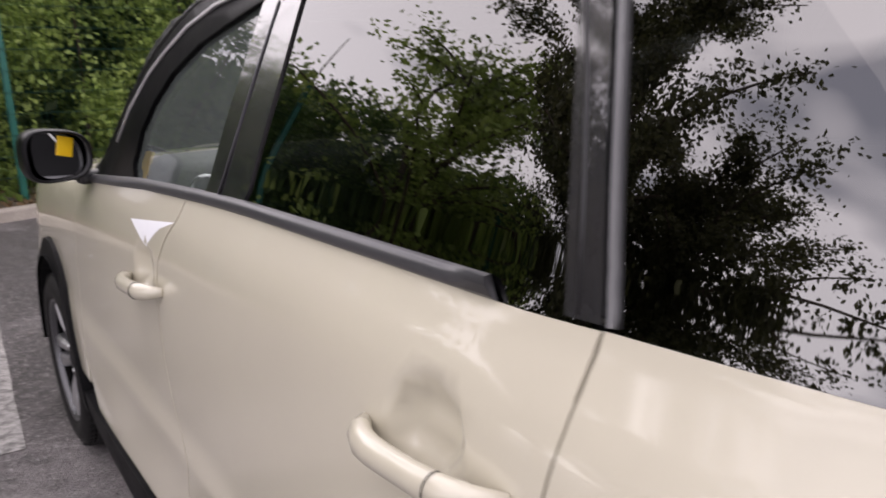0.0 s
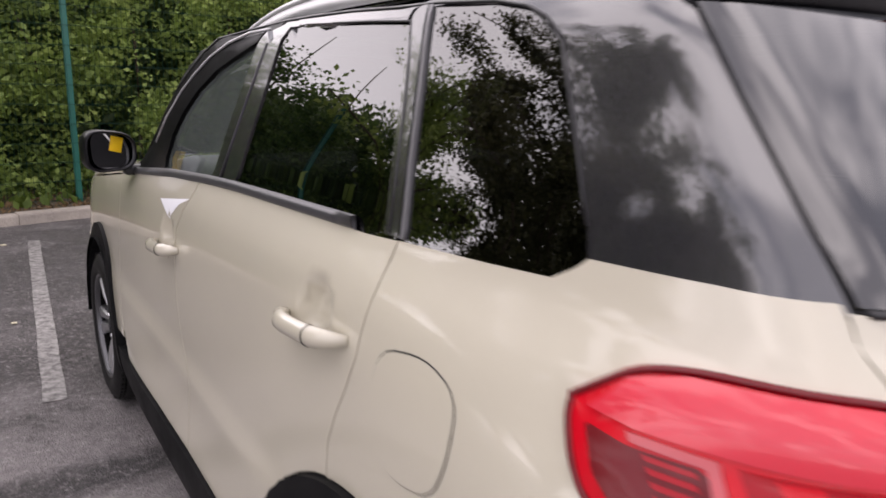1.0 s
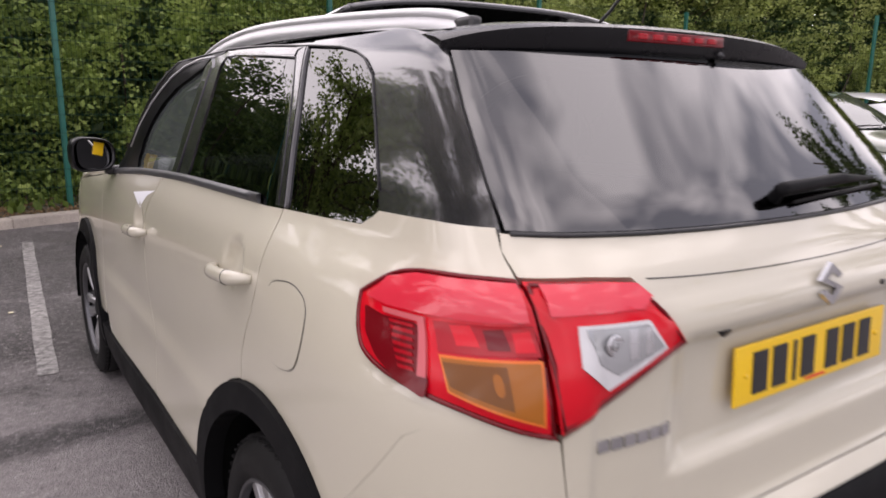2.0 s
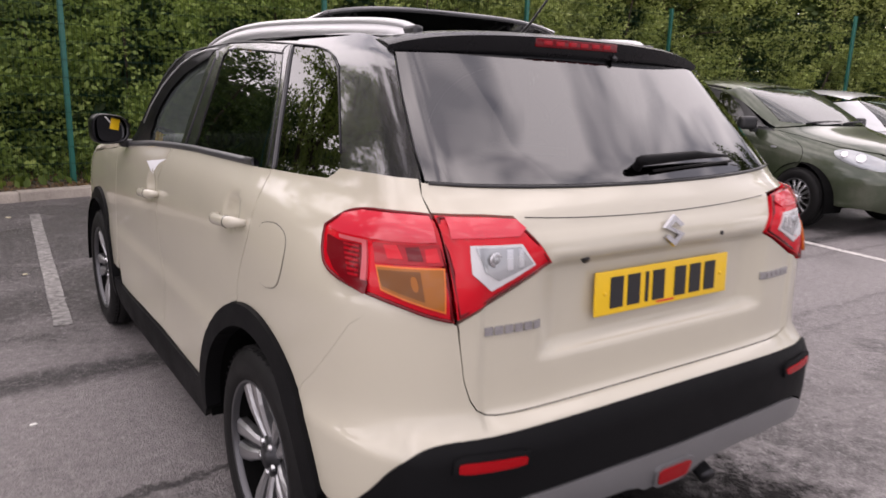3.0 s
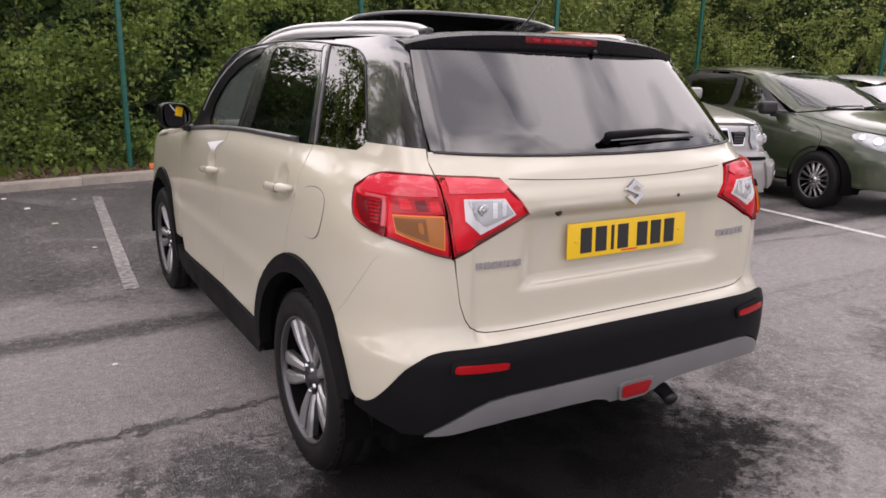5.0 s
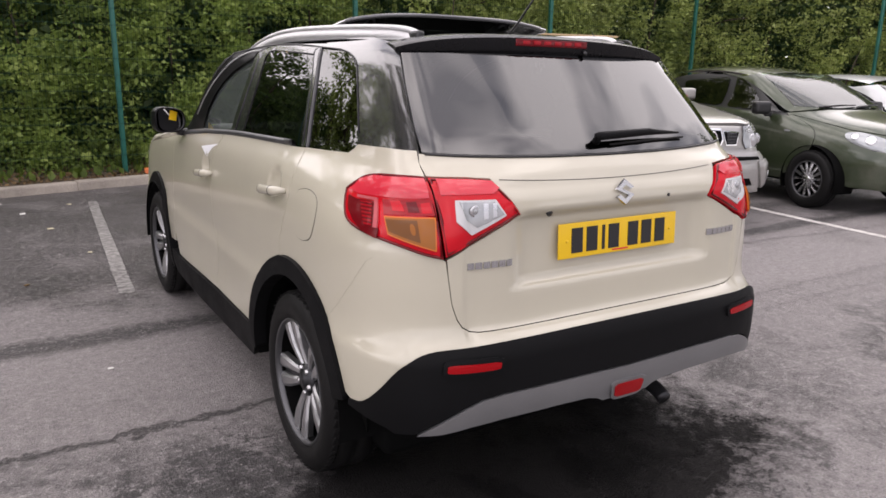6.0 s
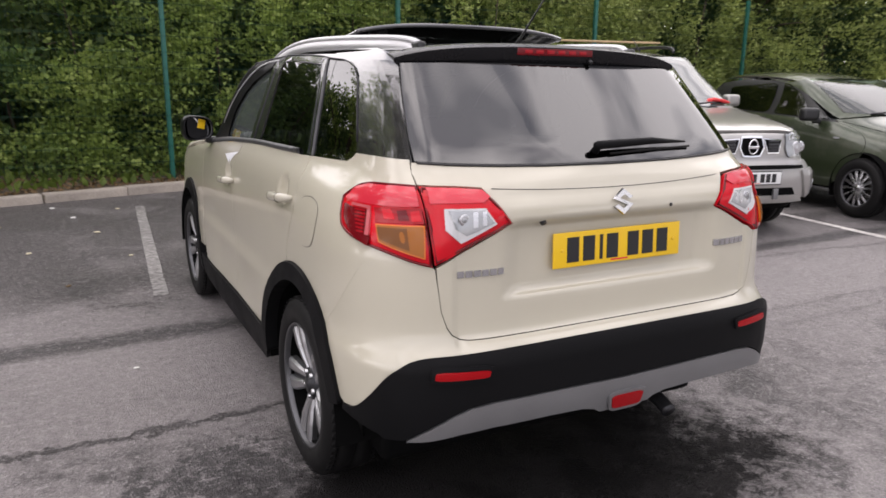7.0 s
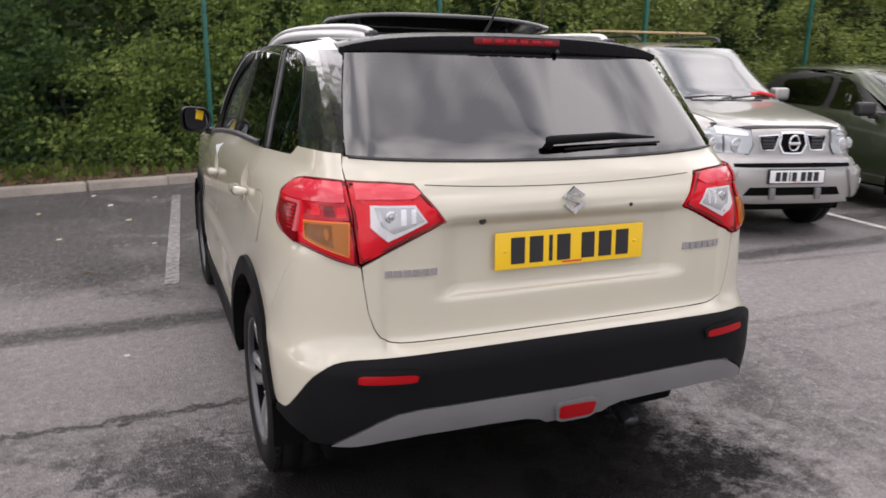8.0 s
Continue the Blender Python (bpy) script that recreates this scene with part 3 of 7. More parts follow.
def leaf_mesh(name, centres, sizes, material, rng, droop=0.0, lean=None):
    """Many small pointed leaves, each folded along its middle."""
    k = len(centres)
    d = rng.normal(size=(k, 3))
    d[:, 2] = d[:, 2] * 0.6 - droop
    if lean is not None:
        d += lean
    d /= np.linalg.norm(d, axis=1)[:, None]
    w = np.cross(d, rng.normal(size=(k, 3)))
    w /= np.linalg.norm(w, axis=1)[:, None] + 1e-9
    nn = np.cross(d, w)
    s = sizes[:, None]
    v = np.stack([centres - d * s * 0.5, centres + w * s * 0.30 + nn * s * 0.08, centres + d * s * 0.5, centres - w * s * 0.30 + nn * s * 0.08], 1).reshape(-1, 3)
    me = bpy.data.meshes.new(name)
    me.vertices.add(4 * k)
    me.vertices.foreach_set("co", v.ravel())
    tri = (np.arange(k)[:, None] * 4 + np.array([0, 1, 2, 0, 2, 3])).ravel()
    me.loops.add(6 * k)
    me.loops.foreach_set("vertex_index", tri.astype(np.int32))
    me.polygons.add(2 * k)
    me.polygons.foreach_set("loop_start", np.arange(0, 6 * k, 3, dtype=np.int32))
    me.polygons.foreach_set("loop_total", np.full(2 * k, 3, dtype=np.int32))
    me.materials.append(material)
    me.update(calc_edges=True)
    me.validate()
    return me


def fence_y(x):
    """The fence bends towards the car park at its far end."""
    return 7.79 + 0.05 * x - 0.67 * np.clip(x - 11.0, 0, 12)


# one sheet of ground to the horizon
g, gv = 24, []
gs = [-400, -120, -50] + list(np.linspace(-24, 30, 19)) + [60, 140, 420]
for yy in gs:
    for xx in gs:
        gv.append((xx, yy, 0.0))
gn = len(gs)
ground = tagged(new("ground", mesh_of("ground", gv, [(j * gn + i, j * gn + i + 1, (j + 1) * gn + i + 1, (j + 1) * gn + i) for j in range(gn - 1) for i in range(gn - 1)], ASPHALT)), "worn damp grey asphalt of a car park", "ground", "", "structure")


def painted_line(a, b, width, label, material):
    a, b = Vector(a), Vector(b)
    d = (b - a).normalized()
    s = Vector((-d.y, d.x, 0)) * width / 2
    k = max(2, int((b - a).length / 0.25))
    rng = random.Random(int(a.x * 100))
    v, f = [], []
    for i in range(k + 1):
        p = a.lerp(b, i / k)
        j1, j2 = 1 + rng.uniform(-0.06, 0.06), 1 + rng.uniform(-0.06, 0.06)
        v += [p + s * j1 + Vector((0, 0, 0.004)), p - s * j2 + Vector((0, 0, 0.004))]
    f = [(2 * i, 2 * i + 2, 2 * i + 3, 2 * i + 1) for i in range(k)]
    return tagged(new("bay_line", mesh_of("bay_line", v, f, material, False)), label, "road marking", "bay lines", "structure")


painted_line((-1.065, 2.60, 0), (-0.862, 6.42, 0), 0.095, "worn white bay line on the asphalt", LINE)
painted_line((5.20, -0.3, 0), (6.14, 6.4, 0), 0.10, "white bay line between parked cars", LINE_FRESH)

# kerb stones along the edge, and the bank behind
kerb_line = smooth_line([(-9.0, 5.55, 0), (-5.0, 6.28, 0), (-2.7, 6.82, 0), (-1.0, 7.26, 0), (0.0, 7.48, 0), (1.4, 7.60, 0), (3.0, 7.68, 0), (8.0, 7.95, 0), (16, 8.3, 0), (26, 8.8, 0)], 30)
kerb = tagged(new("kerb"), "pale weathered concrete kerb stones", "kerb", "", "structure")
stone = boxed((0.936, 0.15, 0.22), (0, 0, 0), 0.022)
stone_mesh = bpy.data.meshes.new("kerb_stone")
stone.to_mesh(stone_mesh)
stone.free()
stone_mesh.materials.append(CONCRETE)
run, last, rng_k = 0.0, kerb_line[0], random.Random(4)
for p in kerb_line[1:]:
    run += (p - last).length
    if run >= 0.915:
        run = 0.0
        d = (p - last).normalized()
        s = new("kerb_stone", stone_mesh)
        s.parent = kerb
        s.matrix_basis = Matrix.Translation((p.x, p.y + 0.075, 0.0 + rng_k.uniform(-0.006, 0.006))) @ Euler((rng_k.uniform(-0.02, 0.02), 0, math.atan2(d.y, d.x))).to_matrix().to_4x4()
    last = p

bv, bx = [], np.linspace(-9, 26, 141)
kx, ky = [p.x for p in kerb_line], [p.y for p in kerb_line]
prof = ((0.14, 0.095), (0.35, 0.13), (0.7, 0.17), (1.3, 0.22), (2.4, 0.30), (5.5, 0.45))
for x in bx:
    for dy, z in prof:
        q = noise.noise(Vector((x * 1.7, dy * 2.1, 0.3)))
        bv.append((x, float(np.interp(x, kx, ky)) + dy, z + 0.035 * q))
tagged(new("ground_bank", mesh_of("ground_bank", bv, [(i * 6 + k, (i + 1) * 6 + k, (i + 1) * 6 + k + 1, i * 6 + k + 1) for i in range(140) for k in range(5)], SOIL)), "bare leafy soil bank behind the kerb", "ground", "", "structure")

# welded mesh fence
POSTS = [-7.3, -3.78, -0.31, 3.06, 6.96, 11.0, 14.3, 17.5, 20.7]
fence = thing("fence", Matrix.Identity(4), "green welded mesh fence with square steel posts", "fence", "", "structure")
for x in POSTS:
    part("fence_post", boxed((0.062, 0.062, 3.06), (x, fence_y(x), 1.56), 0.006), GREEN_STEEL, fence)
    part("post_cap", boxed((0.068, 0.068, 0.014), (x, fence_y(x), 3.096), 0.004), GREEN_STEEL, fence)
for xa, xb in zip(POSTS, POSTS[1:]):
    v, f = [], []

    def bar(a, b, r):
        k = len(v)
        a, b = Vector(a), Vector(b)
        d = (b - a).normalized()
        s = d.cross(Vector((0.3, 1, 0.2))).normalized() * r
        t = d.cross(s).normalized() * r
        for p in (a, b):
            v.extend([p + s, p + t, p - s, p - t])
        f.extend([(k + i, k + (i + 1) % 4, k + 4 + (i + 1) % 4, k + 4 + i) for i in range(4)])

    for x in np.arange(xa + 0.05, xb, 0.05):
        bar((x, fence_y(x) - 0.036, 0.14), (x, fence_y(x) - 0.036, 3.04), 0.0017)
    for z in np.arange(0.16, 3.05, 0.2):
        for dy in (-0.039,):
            bar((xa, fence_y(xa) + dy, z), (xb, fence_y(xb) + dy, z), 0.0024)
    part_mesh("mesh_panel", v, f, GREEN_WIRE, fence, "", False)

# hedge of young trees behind the fence: leaves in sprays along rising stems
rng = np.random.default_rng(7)


def sprays(xa, xb, ya, yb, za, zb, count, per, spread, thin=-0.4, skew=1.3):
    """Leaf centres in loose sprays, thinner where a slow noise is low."""
    c = np.c_[rng.uniform(xa, xb, count), np.zeros(count), rng.uniform(0, 1, count)]
    c[:, 2] = za + (zb + 0.16 * np.clip(c[:, 0] - 4, 0, 16) - za) * c[:, 2]
    depth = rng.uniform(0, 1, count) ** skew
    keep = np.array([noise.noise(Vector((p[0] * 1.5, d * 2.0, p[2] * 1.7))) + 0.5 * noise.noise(Vector((p[0] * 0.5, d, p[2] * 0.6))) > thin for p, d in zip(c, depth)])
    c, depth = c[keep], depth[keep]
    c[:, 1] = fence_y(c[:, 0]) + ya + (yb - ya) * depth
    bulge = np.array([0.6 * noise.noise(Vector((p[0] * 0.6, 3.3, p[2] * 0.7))) for p in c])
    c[:, 1] += bulge
    rise = rng.normal(size=(len(c), 3)) * np.array([0.6, 0.4, 0.5]) + np.array([0, -0.35, 0.35])
    rise /= np.linalg.norm(rise, axis=1)[:, None]
    t = rng.uniform(-0.5, 0.5, (len(c), per))
    out = c[:, None] + rise[:, None] * t[..., None] * spread + rng.normal(size=(len(c), per, 3)) * spread * 0.16
    out = out.reshape(-1, 3)
    # the hedge is lower to the west
    top = np.interp(out[:, 0], (-3.2, -1.6, 0.5), (3.3, 3.5, 9.0)) + 0.35 * np.sin(out[:, 0] * 2.1) + rng.normal(size=len(out)) * 0.25
    return out[out[:, 2] < top]


front = sprays(-9, 22, 0.06, 1.3, 0.22, 3.5, 36000, 13, 0.34, 0.0, 2.0)
front = front[(front[:, 1] > fence_y(front[:, 0]) + 0.03) & (front[:, 2] > 0.16)]
# darker green towards the west end, paler towards the east
shade = front[:, 0] + 0.5 * np.sin(front[:, 2] * 2.3) + rng.normal(size=len(front)) * 0.35 < -1.9
pale = ~shade & (front[:, 0] + rng.normal(size=len(front)) * 0.8 > 3.4)
for pick, mat, words in ((~shade & ~pale, LEAF, "fresh green hedge leaves behind the fence"), (pale, LEAF_LIGHT, "young yellow-green hedge leaves behind the fence"), (shade, LEAF_DEEP, "deep green hedge leaves behind the fence")):
    some = front[pick]
    tagged(new("hedge_foliage", leaf_mesh("hedge_foliage", some, rng.uniform(0.045, 0.105, len(some)), mat, rng, 0.25)), words, "hedge", "", "stuff")
# the taller growth that stands over the hedge
upper = sprays(2.5, 14, 1.0, 2.6, 3.3, 6.0, 4200, 9, 0.7, -0.1)
tagged(new("hedge_foliage", leaf_mesh("hedge_foliage", upper, rng.uniform(0.09, 0.17, len(upper)), LEAF_LIGHT, rng, 0.2)), "tall green growth over the hedge", "hedge", "", "stuff")
# the deeper layers use the leaf colour with shade in it
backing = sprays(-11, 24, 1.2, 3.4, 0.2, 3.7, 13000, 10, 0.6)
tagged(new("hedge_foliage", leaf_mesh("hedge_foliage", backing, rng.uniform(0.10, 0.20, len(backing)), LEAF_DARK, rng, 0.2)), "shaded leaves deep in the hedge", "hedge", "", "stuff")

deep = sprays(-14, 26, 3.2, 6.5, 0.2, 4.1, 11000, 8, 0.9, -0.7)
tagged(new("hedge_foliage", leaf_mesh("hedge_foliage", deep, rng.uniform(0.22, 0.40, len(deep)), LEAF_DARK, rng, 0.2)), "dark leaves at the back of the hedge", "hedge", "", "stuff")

# grass and fallen leaves on the bank
gxs = rng.uniform(-6, 8, 2400)
gk = np.interp(gxs, kx, ky)
gpos = np.c_[gxs, gk + 0.2 + rng.uniform(0, 1, 2400) ** 1.2 * 1.6, np.full(2400, 0.17)]
gpos[:, 2] += np.interp(gpos[:, 1] - gk, (0.2, 2), (0.0, 0.12))
tagged(new("grass", leaf_mesh("grass", gpos, rng.uniform(0.06, 0.16, 2400), GRASS, rng, 0.0, np.array([0, 0, 2.2]))), "thin grass and weeds along the fence", "grass", "", "stuff")


def tree(at, height, crown, label, seed, leaves=9000, leaf=(0.05, 0.10), material=None):
    """A tapered trunk with limbs, and a crown of sprays along the limbs."""
    r = np.random.default_rng(seed)
    t = thing("tree", Matrix.Translation(at), label, "tree")
    pts = [Vector((0, 0, 0))]
    for k in range(1, 8):
        pts.append(Vector((r.normal() * 0.07 * k * 0.4, r.normal() * 0.07 * k * 0.4, height * 0.9 * k / 7)))
    v, f = tube(pts, [0.035 * height * 0.45 * (1 - k / 8.5) + 0.008 for k in range(8)], 9)
    trunk = part_mesh("trunk", v, f, BARK, t)
    ends = []
    for k in range(40):
        z = r.uniform(0.16, 0.92)
        base = pts[0].lerp(pts[-1], z)
        a = r.uniform(0, 2 * math.pi)
        reach = crown * (0.45 + 0.55 * math.sin(math.pi * min(1, 0.25 + z * 0.8))) * r.uniform(0.6, 1.05)
        tip = base + Vector((math.cos(a) * reach, math.sin(a) * reach, reach * r.uniform(0.15, 0.75)))
        mid = base.lerp(tip, 0.5) + Vector((0, 0, 0.12 * reach))
        line = smooth_line([base, mid, tip], 4)
        q, w = tube(line, [0.028 * (1 - i / (len(line) + 1)) + 0.004 for i in range(len(line))], 5)
        part_mesh("limb", q, w, BARK, t)
        ends += [(line[int(i)], tip - base) for i in r.uniform(len(line) * 0.08, len(line) - 1, 9)]
    per = max(1, leaves // len(ends))
    cs = []
    for p, d in ends:
        d = np.array(d / d.length) + r.normal(size=3) * 0.5
        s = r.uniform(-0.35, 0.45, (per, 1))
        cs.append(np.array(p) + d * s * 0.8 + r.normal(size=(per, 3)) * 0.12)
    cs = np.concatenate(cs)
    crown_ob = new("crown", leaf_mesh("crown", cs, r.uniform(leaf[0], leaf[1], len(cs)), material or LEAF, r, 0.2))
    crown_ob.parent = t
    return t


for k, (x, dy, h) in enumerate(((-1.0, 2.6, 4.2), (2.2, 2.6, 4.8), (5.4, 1.9, 5.4), (8.7, 2.4, 5.2), (12.2, 2.0, 6.2), (16.0, 2.5, 6.0), (20, 2.2, 6.6))):
    tree((x, fence_y(x) + dy, 0.25), h, 1.7, "young leafy tree growing behind the fence", 20 + k, 5200, (0.06, 0.12), LEAF_DARK if k % 3 == 1 else LEAF)
# the tree that the side windows mirror
tree((-7.9, 4.9, 0.0), 7.6, 4.2, "bushy green tree beside the car park", 61, 56000, (0.06, 0.12), LEAF_BROWN)
tree((-9.4, 4.2, 0.0), 5.2, 2.9, "low bushy green tree beside the car park", 62, 34000, (0.06, 0.12), LEAF_BROWN)
tree((-5.7, 7.6, 0.05), 5.1, 2.3, "low bushy green tree beside the car park", 63, 11000, (0.07, 0.13), LEAF)

# trees out of view, added to darken what the car glass reflects
for k, (x, y, h) in enumerate(((25.0, 7.5, 10.0), (19.5, 0.0, 11.0), (18.0, -5.5, 10.5), (15.5, -11.0, 9.5), (9.0, -14.0, 9.0))):
    tree((x, y, 0.0), h, 4.2, "tall leafy tree beyond the parked cars", 80 + k, 14000, (0.12, 0.22), LEAF_DARK)

# thin stems in the hedge
for k in range(34):
    x = -8 + 0.95 * k + random.Random(k).uniform(-0.4, 0.4)
    r = random.Random(100 + k)
    h = r.uniform(2.2, 4.4)
    b = Vector((x, fence_y(x) + r.uniform(0.4, 1.6), 0.15))
    line = smooth_line([b, b + Vector((r.uniform(-0.2, 0.2), r.uniform(-0.1, 0.1), h * 0.5)), b + Vector((r.uniform(-0.5, 0.5), r.uniform(-0.2, 0.2), h))], 4)
    v, f = tube(line, [0.030 * (1 - i / (len(line) + 2)) for i in range(len(line))], 6)
    tagged(new("hedge_stem", mesh_of("hedge_stem", v, f, BARK)), "bare brown stem in the hedge", "branch", "hedge stems")


# ---- the cream car ----
def wheel(parent, at, outward, radius, rim, width, spokes, style="split"):
    """A road wheel: tyre with grooves, rim, spokes, hub cap and nuts. outward: -1 or 1 along x."""
    w = new("wheel")
    w.parent = parent
    w.matrix_basis = Matrix.Translation(at) @ Matrix.Diagonal((outward, 1, 1, 1))
    h = width / 2
    prof = [(h - 0.035, rim - 0.004), (h - 0.012, rim + 0.004), (h - 0.002, rim + 0.03), (h, rim + 0.055), (h - 0.006, radius - 0.035), (h - 0.018, radius - 0.014), (h - 0.035, radius - 0.004)]
    for gx in (0.32, 0.0, -0.32):
        prof += [(gx * width + 0.006, radius), (gx * width + 0.004, radius - 0.009), (gx * width - 0.004, radius - 0.009), (gx * width - 0.006, radius)]
    prof += [(-x, r) for x, r in prof[6::-1]] + [(h - 0.035, rim - 0.004)]
    v, f = turned(prof, 72)
    tyre = part_mesh("tyre", v, f, RUBBER, w)
    for sx in (-1, 1):
        blocks = []
        for k in range(60):
            bm = boxed((0.036, 0.026, 0.003), (0, 0, 0), 0.001, None, 1)
            bmesh.ops.transform(bm, matrix=Euler((2 * math.pi * k / 60, 0, 0)).to_matrix().to_4x4() @ Matrix.Translation((sx * (h - 0.034), 0, radius - 0.0082)) @ Euler((0, 0, sx * 0.35)).to_matrix().to_4x4(), verts=bm.verts)
            blocks.append(bm)
        part("tread", joined(blocks), RUBBER, tyre)
    v, f = turned([(h - 0.030, rim - 0.006), (h - 0.012, rim - 0.004), (h - 0.008, rim + 0.003), (h - 0.016, rim + 0.008), (h - 0.03, rim + 0.004)], 72)
    part_mesh("rim", v, f, SPOKE_GREY, w, "grey rim edge")
    v, f = turned([(h - 0.03, rim - 0.010), (-h + 0.03, rim - 0.018), (-h + 0.03, 0.05)], 56)
    part_mesh("barrel", v, f, DARK, w)
    v, f = turned([(-0.012, 0.135), (0.0, 0.135), (0.0, 0.05), (-0.012, 0.05), (-0.012, 0.135)], 40)
    part_mesh("brake_disc", v, f, DISC, w, "dull steel brake disc")
    face = h - 0.026
    for k in range(spokes):
        a = 2 * math.pi * k / spokes + math.pi + 0.16
        turn = Euler((a, 0, 0)).to_matrix().to_4x4()
        if style == "split":
            for sgn in (-1, 1):
                line = [(face - 0.030, sgn * 0.015, 0.040), (face - 0.016, sgn * 0.025, 0.10), (face - 0.008, sgn * 0.034, 0.15), (face - 0.003, sgn * 0.040, rim - 0.004)]
                bm = bmesh.new()
                ws = [0.012, 0.016, 0.023, 0.030]
                rings = []
                for (x, y, z), hw in zip(line, ws):
                    rings.append([bm.verts.new((x + dx, y + dy, z)) for dx, dy in ((0.006, -hw * 0.55), (0.006, hw * 0.55), (-0.002, hw), (-0.024, hw), (-0.024, -hw), (-0.002, -hw))])
                for ra, rb in zip(rings, rings[1:]):
                    for i in range(6):
                        bm.faces.new((ra[i], ra[(i + 1) % 6], rb[(i + 1) % 6], rb[i]))
                bm.faces.new(rings[0])
                bm.faces.new(rings[-1][::-1])
                bmesh.ops.transform(bm, matrix=turn, verts=bm.verts)
                part("spoke", bm, MACHINED, w, "", False)
            bm = bmesh.new()
            rings = []
            for x, z, hw in ((face - 0.030, 0.05, 0.010), (face - 0.022, 0.12, 0.018), (face - 0.016, rim - 0.012, 0.034)):
                rings.append([bm.verts.new((x + dx, dy, z)) for dx, dy in ((0.0, -hw), (0.0, hw), (-0.012, hw), (-0.012, -hw))])
            for ra, rb in zip(rings, rings[1:]):
                for i in range(4):
                    bm.faces.new((ra[i], ra[(i + 1) % 4], rb[(i + 1) % 4], rb[i]))
            bm.faces.new(rings[0])
            bm.faces.new(rings[-1][::-1])
            bmesh.ops.transform(bm, matrix=turn, verts=bm.verts)
            part("insert", bm, DARK_ALLOY, w, "grey spoke insert", False)
        else:
            bm = bmesh.new()
            rings = []
            for x, z, hw in ((face - 0.012, 0.03, 0.011), (face + 0.004, 0.10, 0.012), (face - 0.004, rim - 0.01, 0.017)):
                rings.append([bm.verts.new((x + dx, dy, z)) for dx, dy in ((0.004, -hw * 0.5), (0.004, hw * 0.5), (-0.012, hw), (-0.012, -hw))])
            for ra, rb in zip(rings, rings[1:]):
                for i in range(4):
                    bm.faces.new((ra[i], ra[(i + 1) % 4], rb[(i + 1) % 4], rb[i]))
            bm.faces.new(rings[0])
            bm.faces.new(rings[-1][::-1])
            bmesh.ops.transform(bm, matrix=turn, verts=bm.verts)
            part("spoke", bm, SATIN, w, "", False)
    v, f = turned([(face - 0.03, 0.062), (face - 0.016, 0.060), (face - 0.012, 0.034), (face - 0.004, 0.031), (face - 0.001, 0.0)], 32)
    cap = part_mesh("hub_cap", v, f, SATIN if style != "split" else DARK_ALLOY, w)
    for k in range(5):
        a = 2 * math.pi * k / 5 + 0.9
        v, f = turned([(face - 0.03, 0.010), (face - 0.008, 0.010), (face - 0.005, 0.007), (face - 0.005, 0.0)], 8)
        v = [(x, y + 0.048 * math.cos(a), z + 0.048 * math.sin(a)) for x, y, z in v]
        part_mesh("wheel_nut", v, f, SATIN, cap)
    return w


def suv_dent(x, y, z):
    d = 0.0
    if y < -0.35:
        ax = abs(x)
        d += 0.036 * ease(1.070 - z, 0.0, 0.018) * ease(z, 0.835, 0.862) * ease(0.455 - ax, 0.0, 0.10)
        d += 0.005 * ease(1.172 - z, 0.0, 0.030) * ease(z, 1.10, 1.15) * ease(0.56 - ax, 0, 0.16)
        # ledge of the bumper under the tailgate
        d += 0.010 * ease(z, 0.722, 0.735) * ease(0.60 - ax, 0, 0.02) * ease(1.18 - z, 0.0, 0.16)
    else:
        # scooped door sides
        d += 0.016 * ease(y, 0.25, 1.1) * ease(2.1 - y, 0.0, 0.7) * np.exp(-(((z - 0.60) / 0.13) ** 2))
    # hollow round each door handle
    for hy, hz in ((0.232, 1.066), (1.222, 1.012)):
        r2 = ((y - hy) / 0.054) ** 2 + ((z - hz) / 0.044) ** 2
        if r2 < 4 and y > -0.2:
            d += 0.027 * np.exp(-(r2 ** 3.0))
    return d


SUV_ROWS = [
    (.18, .78, -.55, 5, 3.15, 4), (.30, .850, -.68, 5.5, 3.28, 4), (.42, .868, -.745, 6, 3.34, 4), (.55, .872, -.765, 6, 3.36, 4), (.66, .868, -.765, 6, 3.36, 4),
    (.70, .862, -.752, 5.5, 3.355, 4), (.73, .858, -.712, 6, 3.35, 4), (.77, .856, -.705, 6, 3.345, 4), (.87, .853, -.702, 6, 3.32, 4), (.96, .848, -.70, 6, 3.26, 4),
    (1.04, .84, -.70, 6, 3.08, 3.6), (1.10, .828, -.692, 6, 2.45, 3.5), (1.14, .812, -.668, 6, 2.15, 5), (1.17, .796, -.642, 5, 2.10, 6), (1.19, .786, -.627, 5, 2.08, 6), (1.21, .778, -.610, 5, 2.06, 6), (1.242, .7693, -.585, 5, 2.02, 6),
    (1.32, .7481, -.507, 5, 1.92, 6), (1.42, .7189, -.406, 5, 1.78, 6), (1.508, .6937, -.316, 5, 1.60, 6), (1.53, .6863, -.293, 5, 1.54, 6), (1.545, .678, -.275, 5, 1.50, 6), (1.56, .663, -.25, 5, 1.44, 5),
    (1.575, .628, -.22, 5, 1.3, 4.5), (1.588, .53, -.15, 4, 1.15, 3.5), (1.597, .36, 0, 3, .95, 3), (1.602, .18, .2, 2.5, .85, 2.5),
]


QUARTER = 0.6


def suv_corner(z, n):
    """Powers of the rear corner: the glasshouse has flat sides and a gently curved back."""
    top = ease(1.585 - z, 0.0, 0.05)
    t = ease(z, 1.155, 1.215) * top
    return n + (2.1 - n) * t, n + (22 - n) * ease(z, 1.09, 1.23) * top, 0.045 * ease(z, 0.95, 1.20) * top


